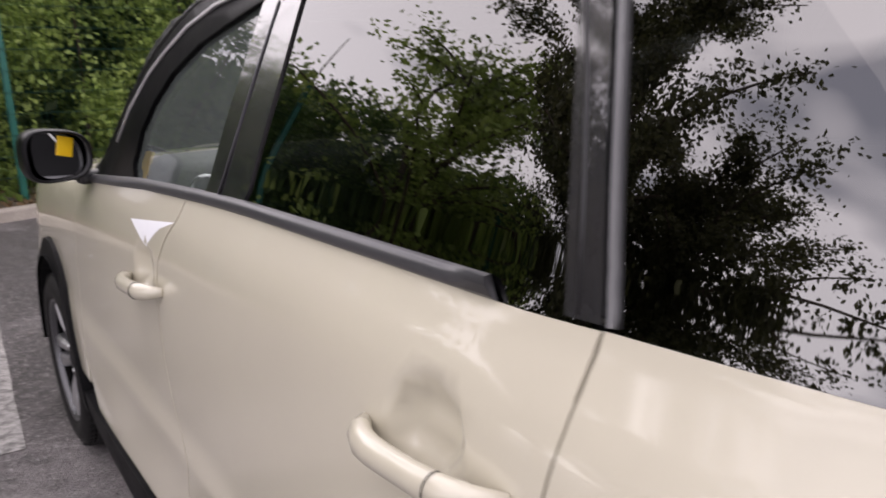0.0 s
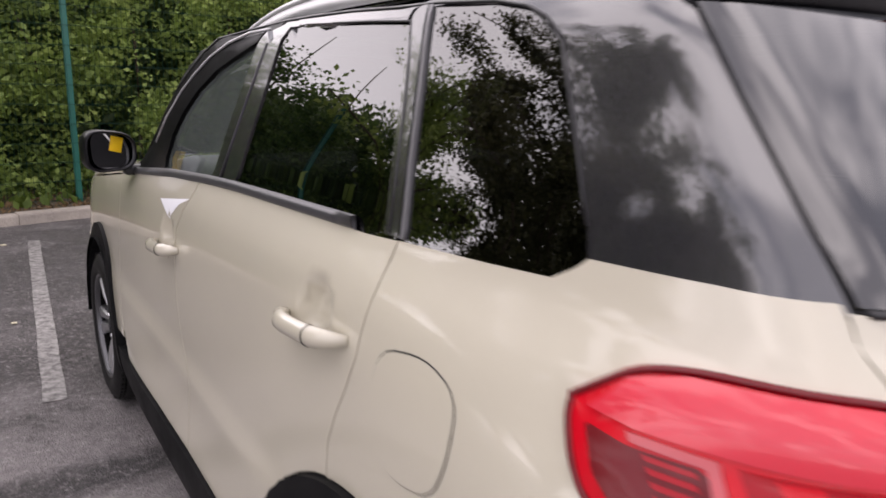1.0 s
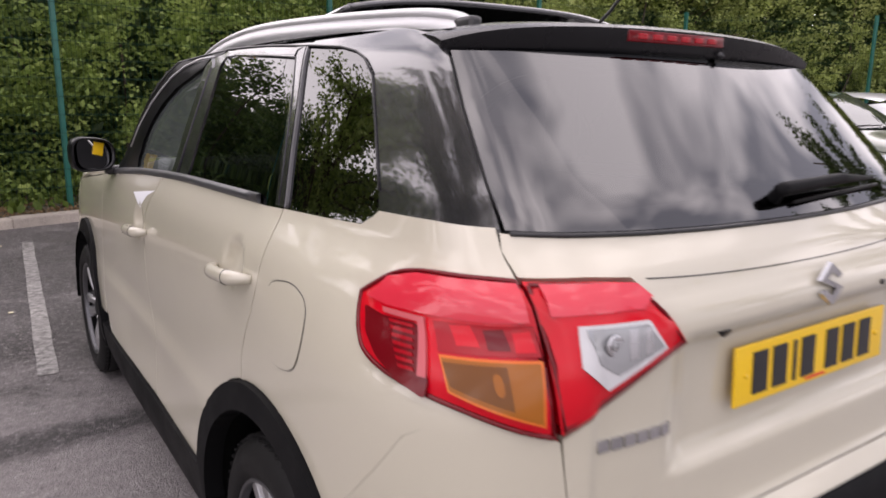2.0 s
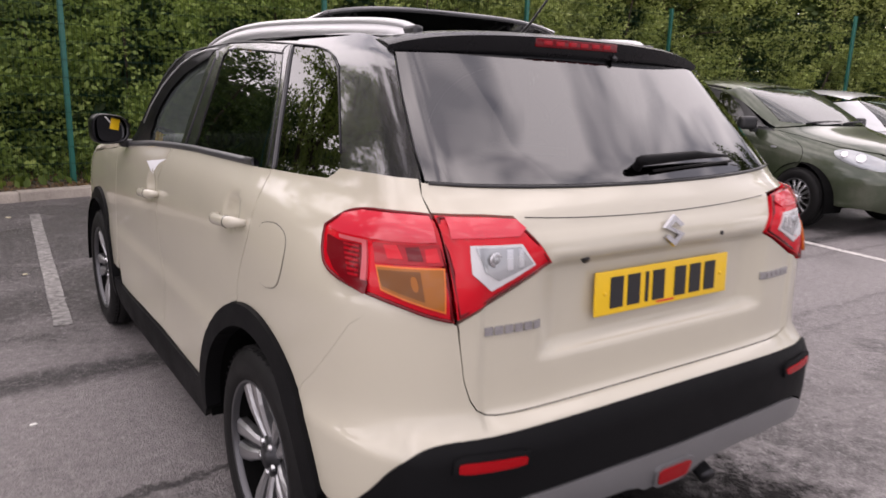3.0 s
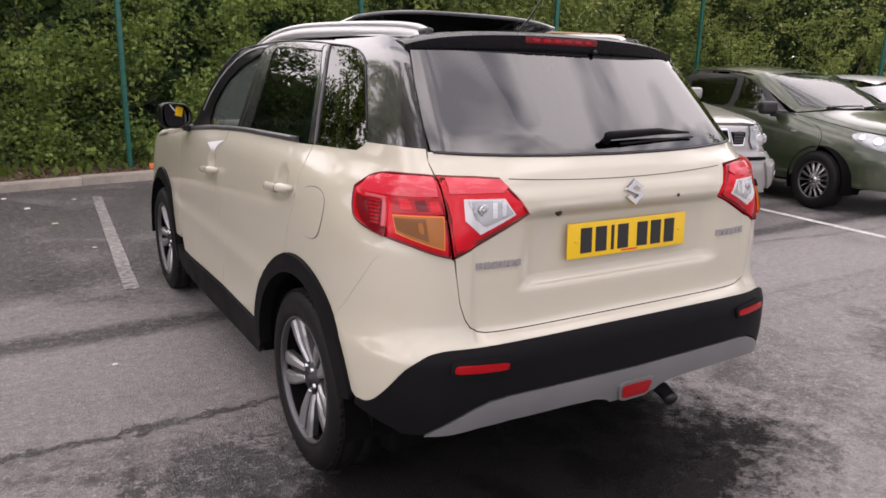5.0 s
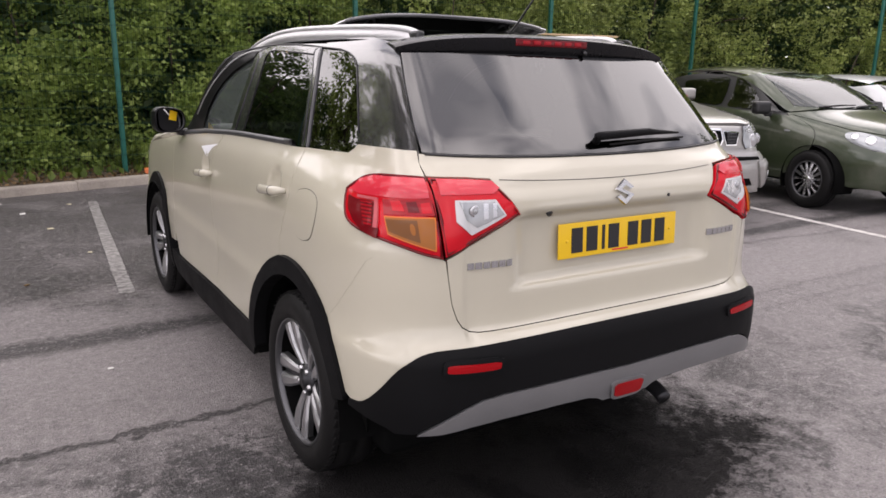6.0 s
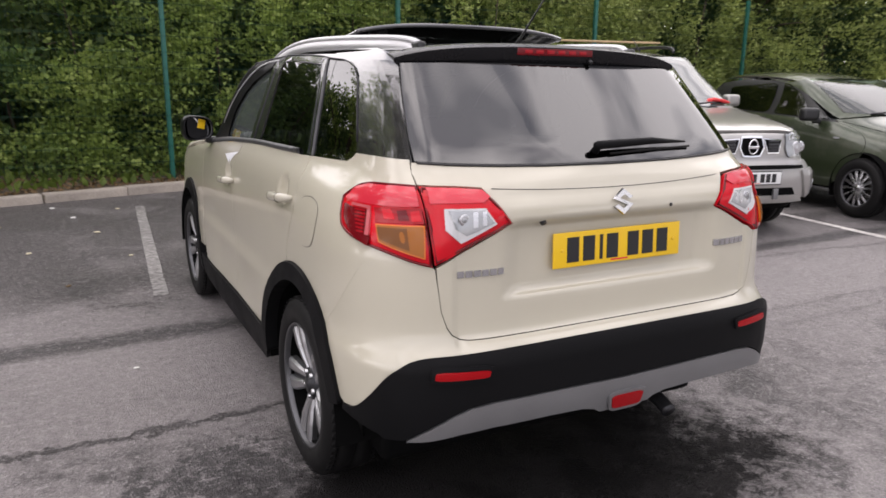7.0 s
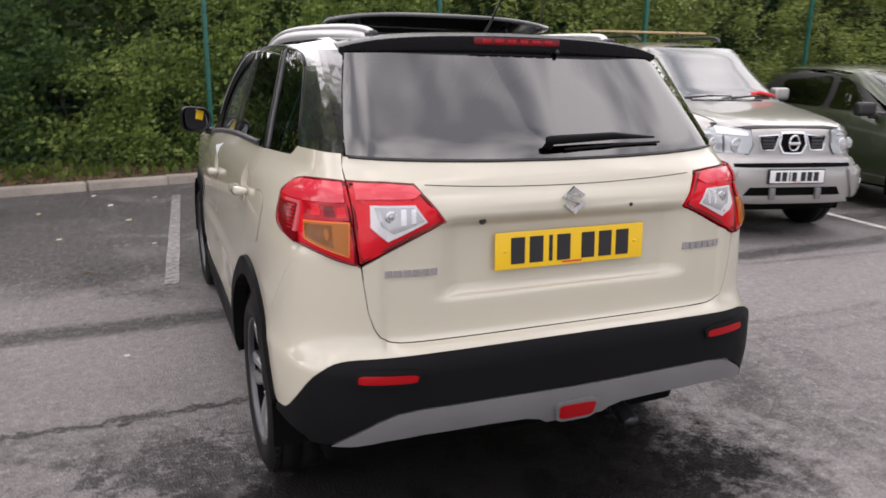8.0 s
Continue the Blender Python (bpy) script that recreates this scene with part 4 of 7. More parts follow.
def plate(parent, at, turn, material, label):
    """A number plate with plain bars for its characters."""
    p = part("number_plate", boxed((0.520, 0.006, 0.111), (0, 0, 0), 0.0025), material, parent, label)
    p.matrix_basis = Matrix.Translation(at) @ turn
    for k, x in enumerate((-0.186, -0.124, -0.075, -0.030, 0.056, 0.118, 0.181)):
        part("bar", boxed((0.012 if k == 2 else 0.046, 0.002, 0.079), (x, -0.0042, 0.0), 0.0006), INK, p, "plain black bar", False)
    for x in (-0.228, 0.228):
        v, f = tube([(x, -0.002, 0.0), (x, -0.0055, 0.0)], 0.0055, 10)
        part_mesh("screw_cap", v, f, material, p)
    part("bar", boxed((0.07, 0.001, 0.005), (0, -0.0036, -0.046)), RED_CLOTH, p, "small dull red bar", False)
    return p


def seat(parent, x, y, back_z=1.05, width=0.50):
    s = new("car_seat")
    s.parent = parent
    part("seat_cushion", boxed((width, 0.50, 0.16), (x, y, 0.58), 0.05), FABRIC, s)
    tilt = Euler((radians(-14), 0, 0)).to_matrix().to_4x4()
    part("backrest", boxed((width - 0.02, 0.13, 0.58), (x, y - 0.27, 0.84), 0.05, tilt), FABRIC, s)
    part("headrest", boxed((0.25, 0.09, 0.17), (x, y - 0.37, 1.25), 0.035, tilt), FABRIC, s)
    return s


def cream_suv():
    car = thing("parked_suv", pose(0, 0, -0.03), "cream compact suv with black roof and tilted sunroof on wet asphalt", "car")
    sh = Shell(SUV_ROWS, 0.30, QUARTER, suv_dent, 0.05, suv_corner)
    S, R, F = sh.S, sh.R, sh.F
    belt = lambda y: float(np.interp(y, (-0.232, 0.055, 0.82, 1.0, 1.35, 1.72, 2.0), (1.221, 1.211, 1.194, 1.186, 1.167, 1.134, 1.105)))
    ca, cz, ro, ri = 0.02, 0.355, 0.472, 0.405
    cf = 2.53

    def glass_face(u, v):
        """Normals of an evenly bowed rear window."""
        n = sh.facing(0.0, min(v, 1.43), 0, hv=0.05)
        t = min(abs(u) / float(np.interp(v, (1.238, 1.522), (0.645, 0.578))), 1.0)
        a = math.copysign(radians(14.5 * t + 26 * ease(t, 0.86, 1.02) ** 1.5), u)
        return np.array([-math.sin(a) * math.hypot(n[0], n[1]), -math.cos(a) * math.hypot(n[0], n[1]), n[2]])

    def pillar_face(u, v):
        """Normals of the flat rear pillar, which leans a little to the back."""
        ua, ub = S(float(np.interp(v, (1.24, 1.48), (-0.27, -0.15))), v)[0], R(float(np.interp(v, (1.24, 1.52), (0.655, 0.585))), v)[0]
        t = min(max((ua - u) / max(ua - ub, 1e-3), 0.0), 1.0)
        w = min(v, 1.45)
        bend = 0.03 * t + 0.16 * ease(t, 0.55, 1.1)
        n = sh.facing(S(0.0, w)[0], w, 0, hv=0.05) * (1 - bend) + sh.facing(R(0.2, w)[0], w, 0, hv=0.05) * bend
        n = n + np.array([0, 0, 6.5 * max(0.0, v - 1.475)])
        return n / np.linalg.norm(n)

    def side_face(u, v):
        """Normals of the side windows and their glossy frames, one even sweep."""
        n = sh.facing(u, min(v, 1.45), 0, hv=0.05) + np.array([0, 0, 0.5 * max(0.0, v - 1.40)])
        return n / np.linalg.norm(n)

    # lower lines shared by neighbouring panels
    door_seam = [(0.058, 1.206), (0.061, 1.125), (0.068, 1.04), (0.090, 0.98), (0.118, 0.93), (0.143, 0.87), (0.146, 0.81)]
    mid_seam = [(1.05, belt(1.05) - 0.006), (1.12, 1.05), (1.13, 0.98), (1.10, 0.85), (1.05, 0.72), (1.03, 0.60), (1.03, 0.455)]
    front_seam = [(1.99, 1.10), (1.98, 0.9), (1.97, 0.7), (1.955, 0.60)]

    # inner skin, near black for the shade seen in the gaps
    low = [S(3.0, 0.30), S(cf + ro, 0.30)] + [S(*p) for p in arc(cf, cz, 0.44, -5, 185, 20)] + [S(1.9, 0.30), S(0.6, 0.30)] + [S(*p) for p in arc(ca, cz, 0.44, -5, 185, 20)]
    low += [S(-0.44, 0.47), S(-0.55, 0.47), R(0.3, 0.47), R(0.0, 0.47), R(0.0, 1.20), R(0.40, 1.205), R(0.62, 1.22), S(-0.30, 1.225), S(0.0, 1.20), S(0.9, 1.17), S(2.0, 1.085), S(2.5, 1.03), S(3.0, 0.95)]
    bare = Shell(SUV_ROWS, 0.30, QUARTER, None, 0.05, suv_corner)
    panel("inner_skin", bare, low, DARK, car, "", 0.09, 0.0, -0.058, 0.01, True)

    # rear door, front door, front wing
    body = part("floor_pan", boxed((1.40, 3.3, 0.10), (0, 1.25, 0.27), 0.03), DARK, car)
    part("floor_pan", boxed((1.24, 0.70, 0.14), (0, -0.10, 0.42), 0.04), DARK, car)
    rear_door = sh.side(door_seam, 0.012, False) + [S(*p) for p in arc(ca, cz, ro + 0.002, 74, 14, 12)] + [S(0.50, 0.452), S(0.75, 0.452)] + [S(*p) for p in mid_seam[::-1]]
    rear_door += [S(y, belt(y) - 0.006) for y in (0.9, 0.75, 0.6, 0.45, 0.3, 0.15)]
    panel("rear_door", sh, rear_door, CREAM, car, "cream painted rear door", 0.02, 0.0022, 0, 0.022, True)
    front_door = [S(*p) for p in mid_seam] + [S(1.4, 0.448), S(1.7, 0.44), S(1.86, 0.44)] + [S(*p) for p in front_seam[::-1]] + [S(y, belt(y) - 0.006) for y in (1.85, 1.7, 1.5, 1.3, 1.15)]
    panel("front_door", sh, front_door, CREAM, car, "cream painted front door", 0.024, 0.0022, 0, 0.022, True)
    wing = [S(*p) for p in front_seam] + [S(1.93, 0.50)] + [S(*p) for p in arc(cf, cz, ro + 0.002, 163, 20, 16)] + [S(3.0, 0.70), S(3.02, 0.93), S(2.8, 1.0), S(2.4, 1.05), S(2.15, 1.08)]
    panel("front_wing", sh, wing, CREAM, car, "cream painted front wing", 0.05, 0.002, 0, 0.02, True)

    # quarter panel and bumper cover
    curve = lambda pts, per=5: [(p.x, p.y) for p in smooth_line([(u, w, 0) for u, w in pts], per)]
    lamp_low = curve([S(-0.318, 1.120), S(-0.350, 1.056), S(-0.41, 1.020), R(0.762, 0.990), R(0.70, 0.966), R(0.654, 0.954)])
    lamp_top = curve([R(0.664, 1.174), R(0.70, 1.176), S(-0.43, 1.172), S(-0.365, 1.155), S(-0.318, 1.120)])
    bump_seam = [S(-0.30, 0.70), S(-0.36, 0.77), S(-0.43, 0.85), S(-0.49, 0.93), R(0.762, 0.988)]
    quarter = sh.side(door_seam, 0.012, False) + [S(*p) for p in arc(ca, cz, ro + 0.002, 77, 132, 12)] + bump_seam
    quarter += lamp_low[:15][::-1] + lamp_top[::-1][1:] + [R(0.662, 1.20), R(0.656, 1.243), S(-0.42, 1.246), S(-0.276, 1.244), S(-0.262, 1.232), S(-0.232, 1.215), S(-0.13, 1.211)]
    panel("rear_quarter", sh, quarter, CREAM, car, "cream painted rear quarter panel", 0.03, 0.0004, 0, 0.02, True)
    half_top = [R(0.0, 0.732), R(0.30, 0.732), R(0.50, 0.732), R(0.548, 0.733), R(0.578, 0.737), R(0.602, 0.750), R(0.617, 0.774), R(0.632, 0.822), R(0.642, 0.90), R(0.648, 0.948)] + lamp_low[15:-1][::-1]
    half_side = bump_seam[::-1][1:] + [S(*p) for p in arc(ca, cz, ro + 0.002, 136, 161, 6)]
    half_low = curve([S(-0.452, 0.497), S(-0.50, 0.503), S(-0.54, 0.526), R(0.813, 0.577), R(0.784, 0.639), R(0.745, 0.677), R(0.69, 0.696), R(0.605, 0.702), R(0.45, 0.706), R(0.2, 0.707)], 3)
    flip = lambda pts: [(-u, v) for u, v in pts]
    half = half_top[1:] + half_side + half_low
    panel("rear_bumper", sh, [half_top[0]] + half + [(0.0, 0.707)] + flip(half[::-1]), CREAM, car, "cream painted rear bumper cover", 0.03, 0.0004, 0, 0.02)

    # dark lower bumper, silver skid plate, under edge
    skid_top = [R(0.0, 0.548), R(0.33, 0.553), R(0.50, 0.554), R(0.57, 0.546), R(0.62, 0.527), R(0.67, 0.498), R(0.715, 0.466), R(0.740, 0.444)]
    skid_low = [R(0.68, 0.450), R(0.60, 0.466), R(0.50, 0.474), R(0.30, 0.472), R(0.17, 0.466), R(0.125, 0.455), R(0.10, 0.440), R(0.0, 0.438)]
    dark_half = half_low[::-1] + [S(-0.448, 0.476), S(-0.53, 0.464), S(-0.60, 0.452), R(0.785, 0.440)] + [(u + 0.004, v + 0.002) for u, v in skid_top[::-1]]
    panel("lower_bumper", sh, [R(0.0, 0.707)] + dark_half[:-1] + [R(0, 0.550)] + flip(dark_half[:-1][::-1]), CLADDING, car, "black textured lower bumper", 0.035, 0.001, 0.006, 0.03)
    sk = skid_top[1:] + skid_low[:-1]
    panel("skid_plate", sh, [skid_top[0]] + sk + [skid_low[-1]] + flip(sk[::-1]), GREY_PLASTIC, car, "satin silver skid plate", 0.03, 0.001, 0.010, 0.04)
    under = [R(0.0, 0.45), R(0.10, 0.45), R(0.14, 0.47), R(0.5, 0.48), R(0.70, 0.45), R(0.72, 0.43), R(0.0, 0.42)]
    panel("under_tray", sh, under[:1] + under[1:-1] + [under[-1]] + flip(under[1:-1][::-1]), DARK, car, "", 0.06, 0, -0.06, 0.05)

    def reflector(pts, label):
        panel("reflector_bezel", sh, rounded(shrink(pts, -0.012), 0.15), CLADDING, car, "", 0.02, 0, 0.0135, 0.02)
        panel("reflector", sh, rounded(pts, 0.12), LENS_REFLECT, car, label, 0.02, 0, 0.0150, 0.01)

    left = [R(0.516, 0.660), R(0.672, 0.664), R(0.675, 0.642), R(0.520, 0.639)]
    reflector(left, "red rear reflector")
    reflector(flip([(u - 0.030, v) for u, v in left]), "red rear reflector")
    middle = [R(-0.066, 0.494), R(0.066, 0.494), R(0.058, 0.448), R(-0.058, 0.448)]
    panel("fog_bezel", sh, rounded(shrink(middle, -0.012), 0.15), GREY_PLASTIC, car, "", 0.03, 0, 0.018, 0.03)
    panel("fog_lamp", sh, rounded(middle, 0.12), LENS_REFLECT, car, "red rear fog lamp", 0.03, 0, 0.021, 0.01)

    # tailgate
    gate = [R(0.0, 0.733), R(0.30, 0.733), R(0.50, 0.733), R(0.546, 0.734), R(0.576, 0.738), R(0.600, 0.751), R(0.616, 0.776), R(0.631, 0.822), R(0.641, 0.90), R(0.645, 0.952), R(0.60, 0.976), R(0.408, 1.066), R(0.45, 1.125), R(0.484, 1.168), R(0.56, 1.174), R(0.661, 1.177), R(0.6605, 1.21), R(0.6545, 1.236), R(0.55, 1.226), R(0.4, 1.220), R(0.24, 1.216)]
    g = gate[1:]
    panel("tailgate", sh, [gate[0]] + g + [R(0.0, 1.214)] + flip(g[::-1]), CREAM, car, "cream painted tailgate", 0.016, 0.0008, 0, 0.02)
    glass = [R(0.0, 1.220), R(0.24, 1.222), R(0.4, 1.226), R(0.55, 1.232), R(0.646, 1.238), R(0.637, 1.30), R(0.609, 1.42), R(0.578, 1.522)]
    g = glass[1:]
    panel("rear_window", sh, [glass[0]] + g + [R(0.0, 1.535)] + flip(g[::-1]), PRIVACY_REAR, car, "dark tinted rear window", 0.022, 0.001, 0.001, 0.006, shade=glass_face)
    band = [R(0.30, 1.219), R(0.45, 1.224), R(0.56, 1.230), R(0.645, 1.237), R(0.638, 1.30), R(0.610, 1.42), R(0.580, 1.515), R(0.553, 1.515), R(0.575, 1.40), R(0.590, 1.32), R(0.575, 1.285), R(0.50, 1.262), R(0.40, 1.242)]
    panel("glass_border", sh, band, SEAL, car, "black printed window border", 0.03, 0, -0.004, 0.004, True)
    line = [R(x, 1.151 + 0.016 * (x / 0.5) ** 2) for x in np.linspace(-0.455, 0.455, 41)]
    v, f = tube([sh.at(u, w, 0.0006) for u, w in line], 0.0012, 5)
    part_mesh("trim_joint", v, f, SEAL, car)
    line = [R(x, float(np.interp(abs(x), (0, 0.24, 0.4, 0.55, 0.64), (1.216, 1.218, 1.222, 1.228, 1.234)))) for x in np.linspace(-0.64, 0.64, 33)]
    v, f = tube([sh.at(u, w, 0.001) for u, w in line], 0.0045, 6)
    part_mesh("window_seal", v, f, SEAL, car)

    # tail lamps: the outer one on the body, the inner one on the tailgate
    outer_out = lamp_top + lamp_low[1:] + [R(0.660, 1.06)]
    inner_out = [R(0.660, 1.171), R(0.56, 1.167), R(0.489, 1.161), R(0.452, 1.120), R(0.412, 1.067), R(0.52, 1.021), R(0.649, 0.960), R(0.656, 1.06)]
    for flp in (False, True):
        fl = flip if flp else (lambda p: p)
        lamp = panel("tail_lamp", sh, fl(outer_out), LENS_RED, car, "red tail lamp cluster", 0.025, 0.0006, 0.004, 0.03, puff=0.010)
        rim_line = [sh.at(u, w, 0.006) for u, w in fl(shrink(outer_out, 0.004).tolist())]
        v, f = tube(rim_line + rim_line[:1], 0.0045, 6)
        part_mesh("lamp_edge", v, f, LENS_DEEP, lamp, "dark red lamp edge")
        # dark side pocket with a ribbed block under a pale fin
        pocket = [S(-0.352, 1.100), S(-0.40, 1.092), S(-0.47, 1.094), S(-0.522, 1.024), S(-0.525, 0.998), S(-0.47, 1.013), S(-0.418, 1.034), S(-0.376, 1.062)]
        panel("lamp_pocket", sh, fl(rounded(pocket, 0.10, 1)), LENS_DEEP, lamp, "dark red side of the lamp", 0.015, 0, 0.0155, 0.004)
        for k in range(7):
            z = 1.030 + 0.0092 * k
            ya, yb = -0.462 + (z - 1.038) * 0.9, -0.497 + (z - 1.03) * 0.55
            panel("lamp_rib", sh, fl([S(ya, z), S(yb, z), S(yb + 0.003, z + 0.0046), S(ya + 0.004, z + 0.0046)]), LENS_MID, lamp, "", 0.02, 0, 0.0178, 0.006)
        panel("lamp_fin", sh, fl([S(-0.397, 1.106), S(-0.478, 1.108), S(-0.520, 1.026), S(-0.506, 1.026), S(-0.470, 1.097), S(-0.402, 1.097)]), LENS_PALE, lamp, "raised pale red fin", 0.012, 0, 0.0205, 0.010)
        # upper band with its pink reflection in the colour, brake light windows, amber indicator
        crown = [S(-0.350, 1.114), S(-0.40, 1.110), S(-0.476, 1.113), R(0.70, 1.118), R(0.668, 1.121), R(0.670, 1.164), R(0.705, 1.166), S(-0.435, 1.162), S(-0.38, 1.147)]
        panel("lamp_crown", sh, fl(crown), LENS_CROWN, lamp, "glossy upper band, its red brightened as a reflection", 0.015, 0, 0.0165, 0.004)
        panel("brake_window", sh, fl([R(0.664, 1.071), R(0.664, 1.116), R(0.715, 1.112), S(-0.492, 1.106), S(-0.520, 1.063)]), LENS_MID, lamp, "deep red brake light window", 0.015, 0, 0.0165, 0.004)
        for x0, x1, dark in ((0.668, 0.690, LENS_RED), (0.694, 0.716, LENS_DEEP), (0.722, 0.742, LENS_RED)):
            panel("brake_bowl", sh, fl([R(x0, 1.076), R(x1, 1.074), R(x1 - 0.004, 1.105), R(x0, 1.110)]), dark, lamp, "red reflector bowl", 0.015, 0, 0.0176, 0.003)
        amber = fl([R(0.675, 0.983), S(-0.556, 1.017), S(-0.529, 1.056), R(0.667, 1.063)])
        panel("indicator_rim", sh, shrink(amber, -0.0035), LENS_ORANGE, lamp, "orange rim round the indicator", 0.015, 0, 0.0165, 0.006)
        panel("indicator", sh, amber, LENS_AMBER, lamp, "amber indicator window", 0.015, 0, 0.0178, 0.006)
        panel("indicator_bowl", sh, fl([R(0.706, 1.000), S(-0.556, 1.022), S(-0.533, 1.051), R(0.704, 1.056)]), LENS_BROWN, lamp, "dark amber reflector bowl", 0.015, 0, 0.0186, 0.004)
        panel("indicator_bulb", sh, fl(rounded([R(0.712, 1.018), R(0.722, 1.018), R(0.721, 1.046), R(0.711, 1.047)], 0.25)), LENS_AMBER, lamp, "amber bulb", 0.01, 0, 0.0200, 0.004)
        # inner lamp with its reversing light
        inner = panel("inner_lamp", sh, fl(inner_out), LENS_RED, car, "red inner tail lamp on the tailgate", 0.025, 0.0006, 0.006, 0.03, puff=0.009)
        rim_line = [sh.at(u, w, 0.008) for u, w in fl([tuple(q) for q in shrink(inner_out, 0.006)])]
        v, f = tube(rim_line + rim_line[:1], 0.0042, 6)
        part_mesh("lamp_edge", v, f, LENS_DEEP, inner, "dark red lamp edge")
        panel("lamp_crown", sh, fl([R(0.644, 1.128), R(0.50, 1.126), R(0.475, 1.140), R(0.494, 1.156), R(0.56, 1.160), R(0.645, 1.163)]), LENS_CROWN, inner, "glossy upper band, its red brightened as a reflection", 0.015, 0, 0.0162, 0.003)
        panel("reversing_frame", sh, fl([R(0.612, 1.114), R(0.498, 1.112), R(0.467, 1.069), R(0.576, 1.020), R(0.617, 1.057)]), LENS_WHITE, inner, "white frame of the reversing light", 0.012, 0, 0.0175, 0.008)
        panel("reversing_lens", sh, fl([R(0.602, 1.109), R(0.503, 1.107), R(0.475, 1.072), R(0.560, 1.041), R(0.590, 1.060)]), LENS_CLEAR, inner, "clear reversing light lens", 0.012, 0, 0.0190, 0.006)
        for x0, x1, mat in ((0.526, 0.540, SATIN), (0.500, 0.512, SATIN)):
            panel("lens_facet", sh, fl([R(x0, 1.058 + 0.16 * (0.56 - x0)), R(x1, 1.058 + 0.16 * (0.56 - x1)), R(x1 - 0.003, 1.103), R(x0 - 0.003, 1.104)]), mat, inner, "", 0.01, 0, 0.0200, 0.003)
        for rr, mat, name in ((0.017, SATIN, "reflector_bowl"), (0.008, LENS_CLEAR, "bulb")):
            v, f = turned([(0, rr), (0.002, rr * 0.92), (0.0005, rr * 0.6), (0.003, rr * 0.3), (0.003, 0.0)], 22)
            c = sh.at(*(fl([R(0.563, 1.083)])[0]), 0.0195 + (0.002 if name == "bulb" else 0.0))
            part_mesh(name, [(c[0] + y, c[1] - x, c[2] + z) for x, y, z in v], f, mat, inner)

    # badge, plain name bars, lock, camera, plate
    def chrome_bar(x0, x1, z0, z1, count):
        b = new("name_badge")
        b.parent = car
        step = (x1 - x0) / count
        for k in range(count):
            xa, xb = x0 + step * k + 0.002, x0 + step * (k + 1) - 0.003
            pts = [R(xa, z0), R(xb, z0), R(xb, z1), R(xa, z1)]
            panel("bar", sh, pts, BADGE, b, "plain chrome bar", 0.02, 0, 0.005, 0.006)
        return b

    chrome_bar(0.432, 0.588, 0.918, 0.937, 6)
    chrome_bar(-0.581, -0.424, 0.921, 0.943, 6)
    bm = bmesh.new()
    for s in (1, -1):
        pts = [(0.0, 0.040), (0.031, 0.014), (0.020, 0.008), (0.002, 0.022), (-0.014, 0.010), (0.018, -0.014), (0.006, -0.008), (-0.032, 0.010)]
        top = [bm.verts.new((s * x, -0.006, s * z)) for x, z in pts[:6] + pts[7:]]
        low_ring = [bm.verts.new((s * x * 1.06, 0.004, s * z * 1.06)) for x, z in pts[:6] + pts[7:]]
        bm.faces.new(top)
        for i in range(len(top)):
            j = (i + 1) % len(top)
            bm.faces.new((top[i], top[j], low_ring[j], low_ring[i]))
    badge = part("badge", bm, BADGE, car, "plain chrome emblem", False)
    badge.matrix_basis = Matrix.Translation(sh.at(0, 1.105, 0.006)) @ pose(0, 0, 0, -8, 0, 0) @ Matrix.Diagonal((1.18, 0.8, 1.0, 1))
    c = sh.at(-R(0.205, 1.083)[0], 1.083, 0.001)
    v, f = tube([c, c + np.array([0, -0.003, 0])], 0.006, 10)
    part_mesh("lock", v, f, INK, car)
    v, f = tube([(-0.292, -0.664, 1.066), (-0.292, -0.680, 1.056)], 0.010, 12)
    part_mesh("reversing_camera", v, f, SEAL, car)
    plate(car, (0.012, -0.672, 0.962), pose(0, 0, 0, -3, 0, 0), YELLOW, "yellow number plate with plain black bars")

    # fuel flap
    flap = rounded([S(0.010, 1.070), S(-0.09, 1.087), S(-0.168, 1.064), S(-0.176, 0.985), S(-0.150, 0.925), S(-0.065, 0.908), S(0.012, 0.928), S(0.026, 0.995)], 0.22)
    panel("fuel_flap_gap", sh, shrink(flap, -0.0006), SEAL, car, "", 0.03, 0, 0.0006, 0.002)
    panel("fuel_flap", sh, flap, CREAM, car, "cream painted fuel flap", 0.03, 0.0016, 0.0022, 0.003)

    # cladding: arches and sills
    for cy, a0, a1 in ((ca, 1, 164), (cf, 14, 184)):
        out = [S(*p) for p in arc(cy, cz, ro, a0, a1, 30)] + [S(*p) for p in arc(cy, cz, ri, a1, a0, 30)]
        panel("arch_cladding", sh, out, CLADDING, car, "black textured wheel arch cladding", 0.03, 0, 0.014, 0.05, True)
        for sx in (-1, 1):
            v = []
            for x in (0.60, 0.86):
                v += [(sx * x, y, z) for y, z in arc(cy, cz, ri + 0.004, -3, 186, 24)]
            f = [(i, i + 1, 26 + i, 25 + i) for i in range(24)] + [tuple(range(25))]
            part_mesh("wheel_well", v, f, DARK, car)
    sill = [S(0.48, 0.450), S(1.0, 0.450), S(1.6, 0.436), S(2.04, 0.434), S(2.07, 0.37), S(2.0, 0.30), S(1.2, 0.298), S(0.5, 0.305), S(0.45, 0.37)]
    panel("sill_cladding", sh, sill, CLADDING, car, "black textured sill cladding", 0.05, 0, 0.010, 0.06, True)

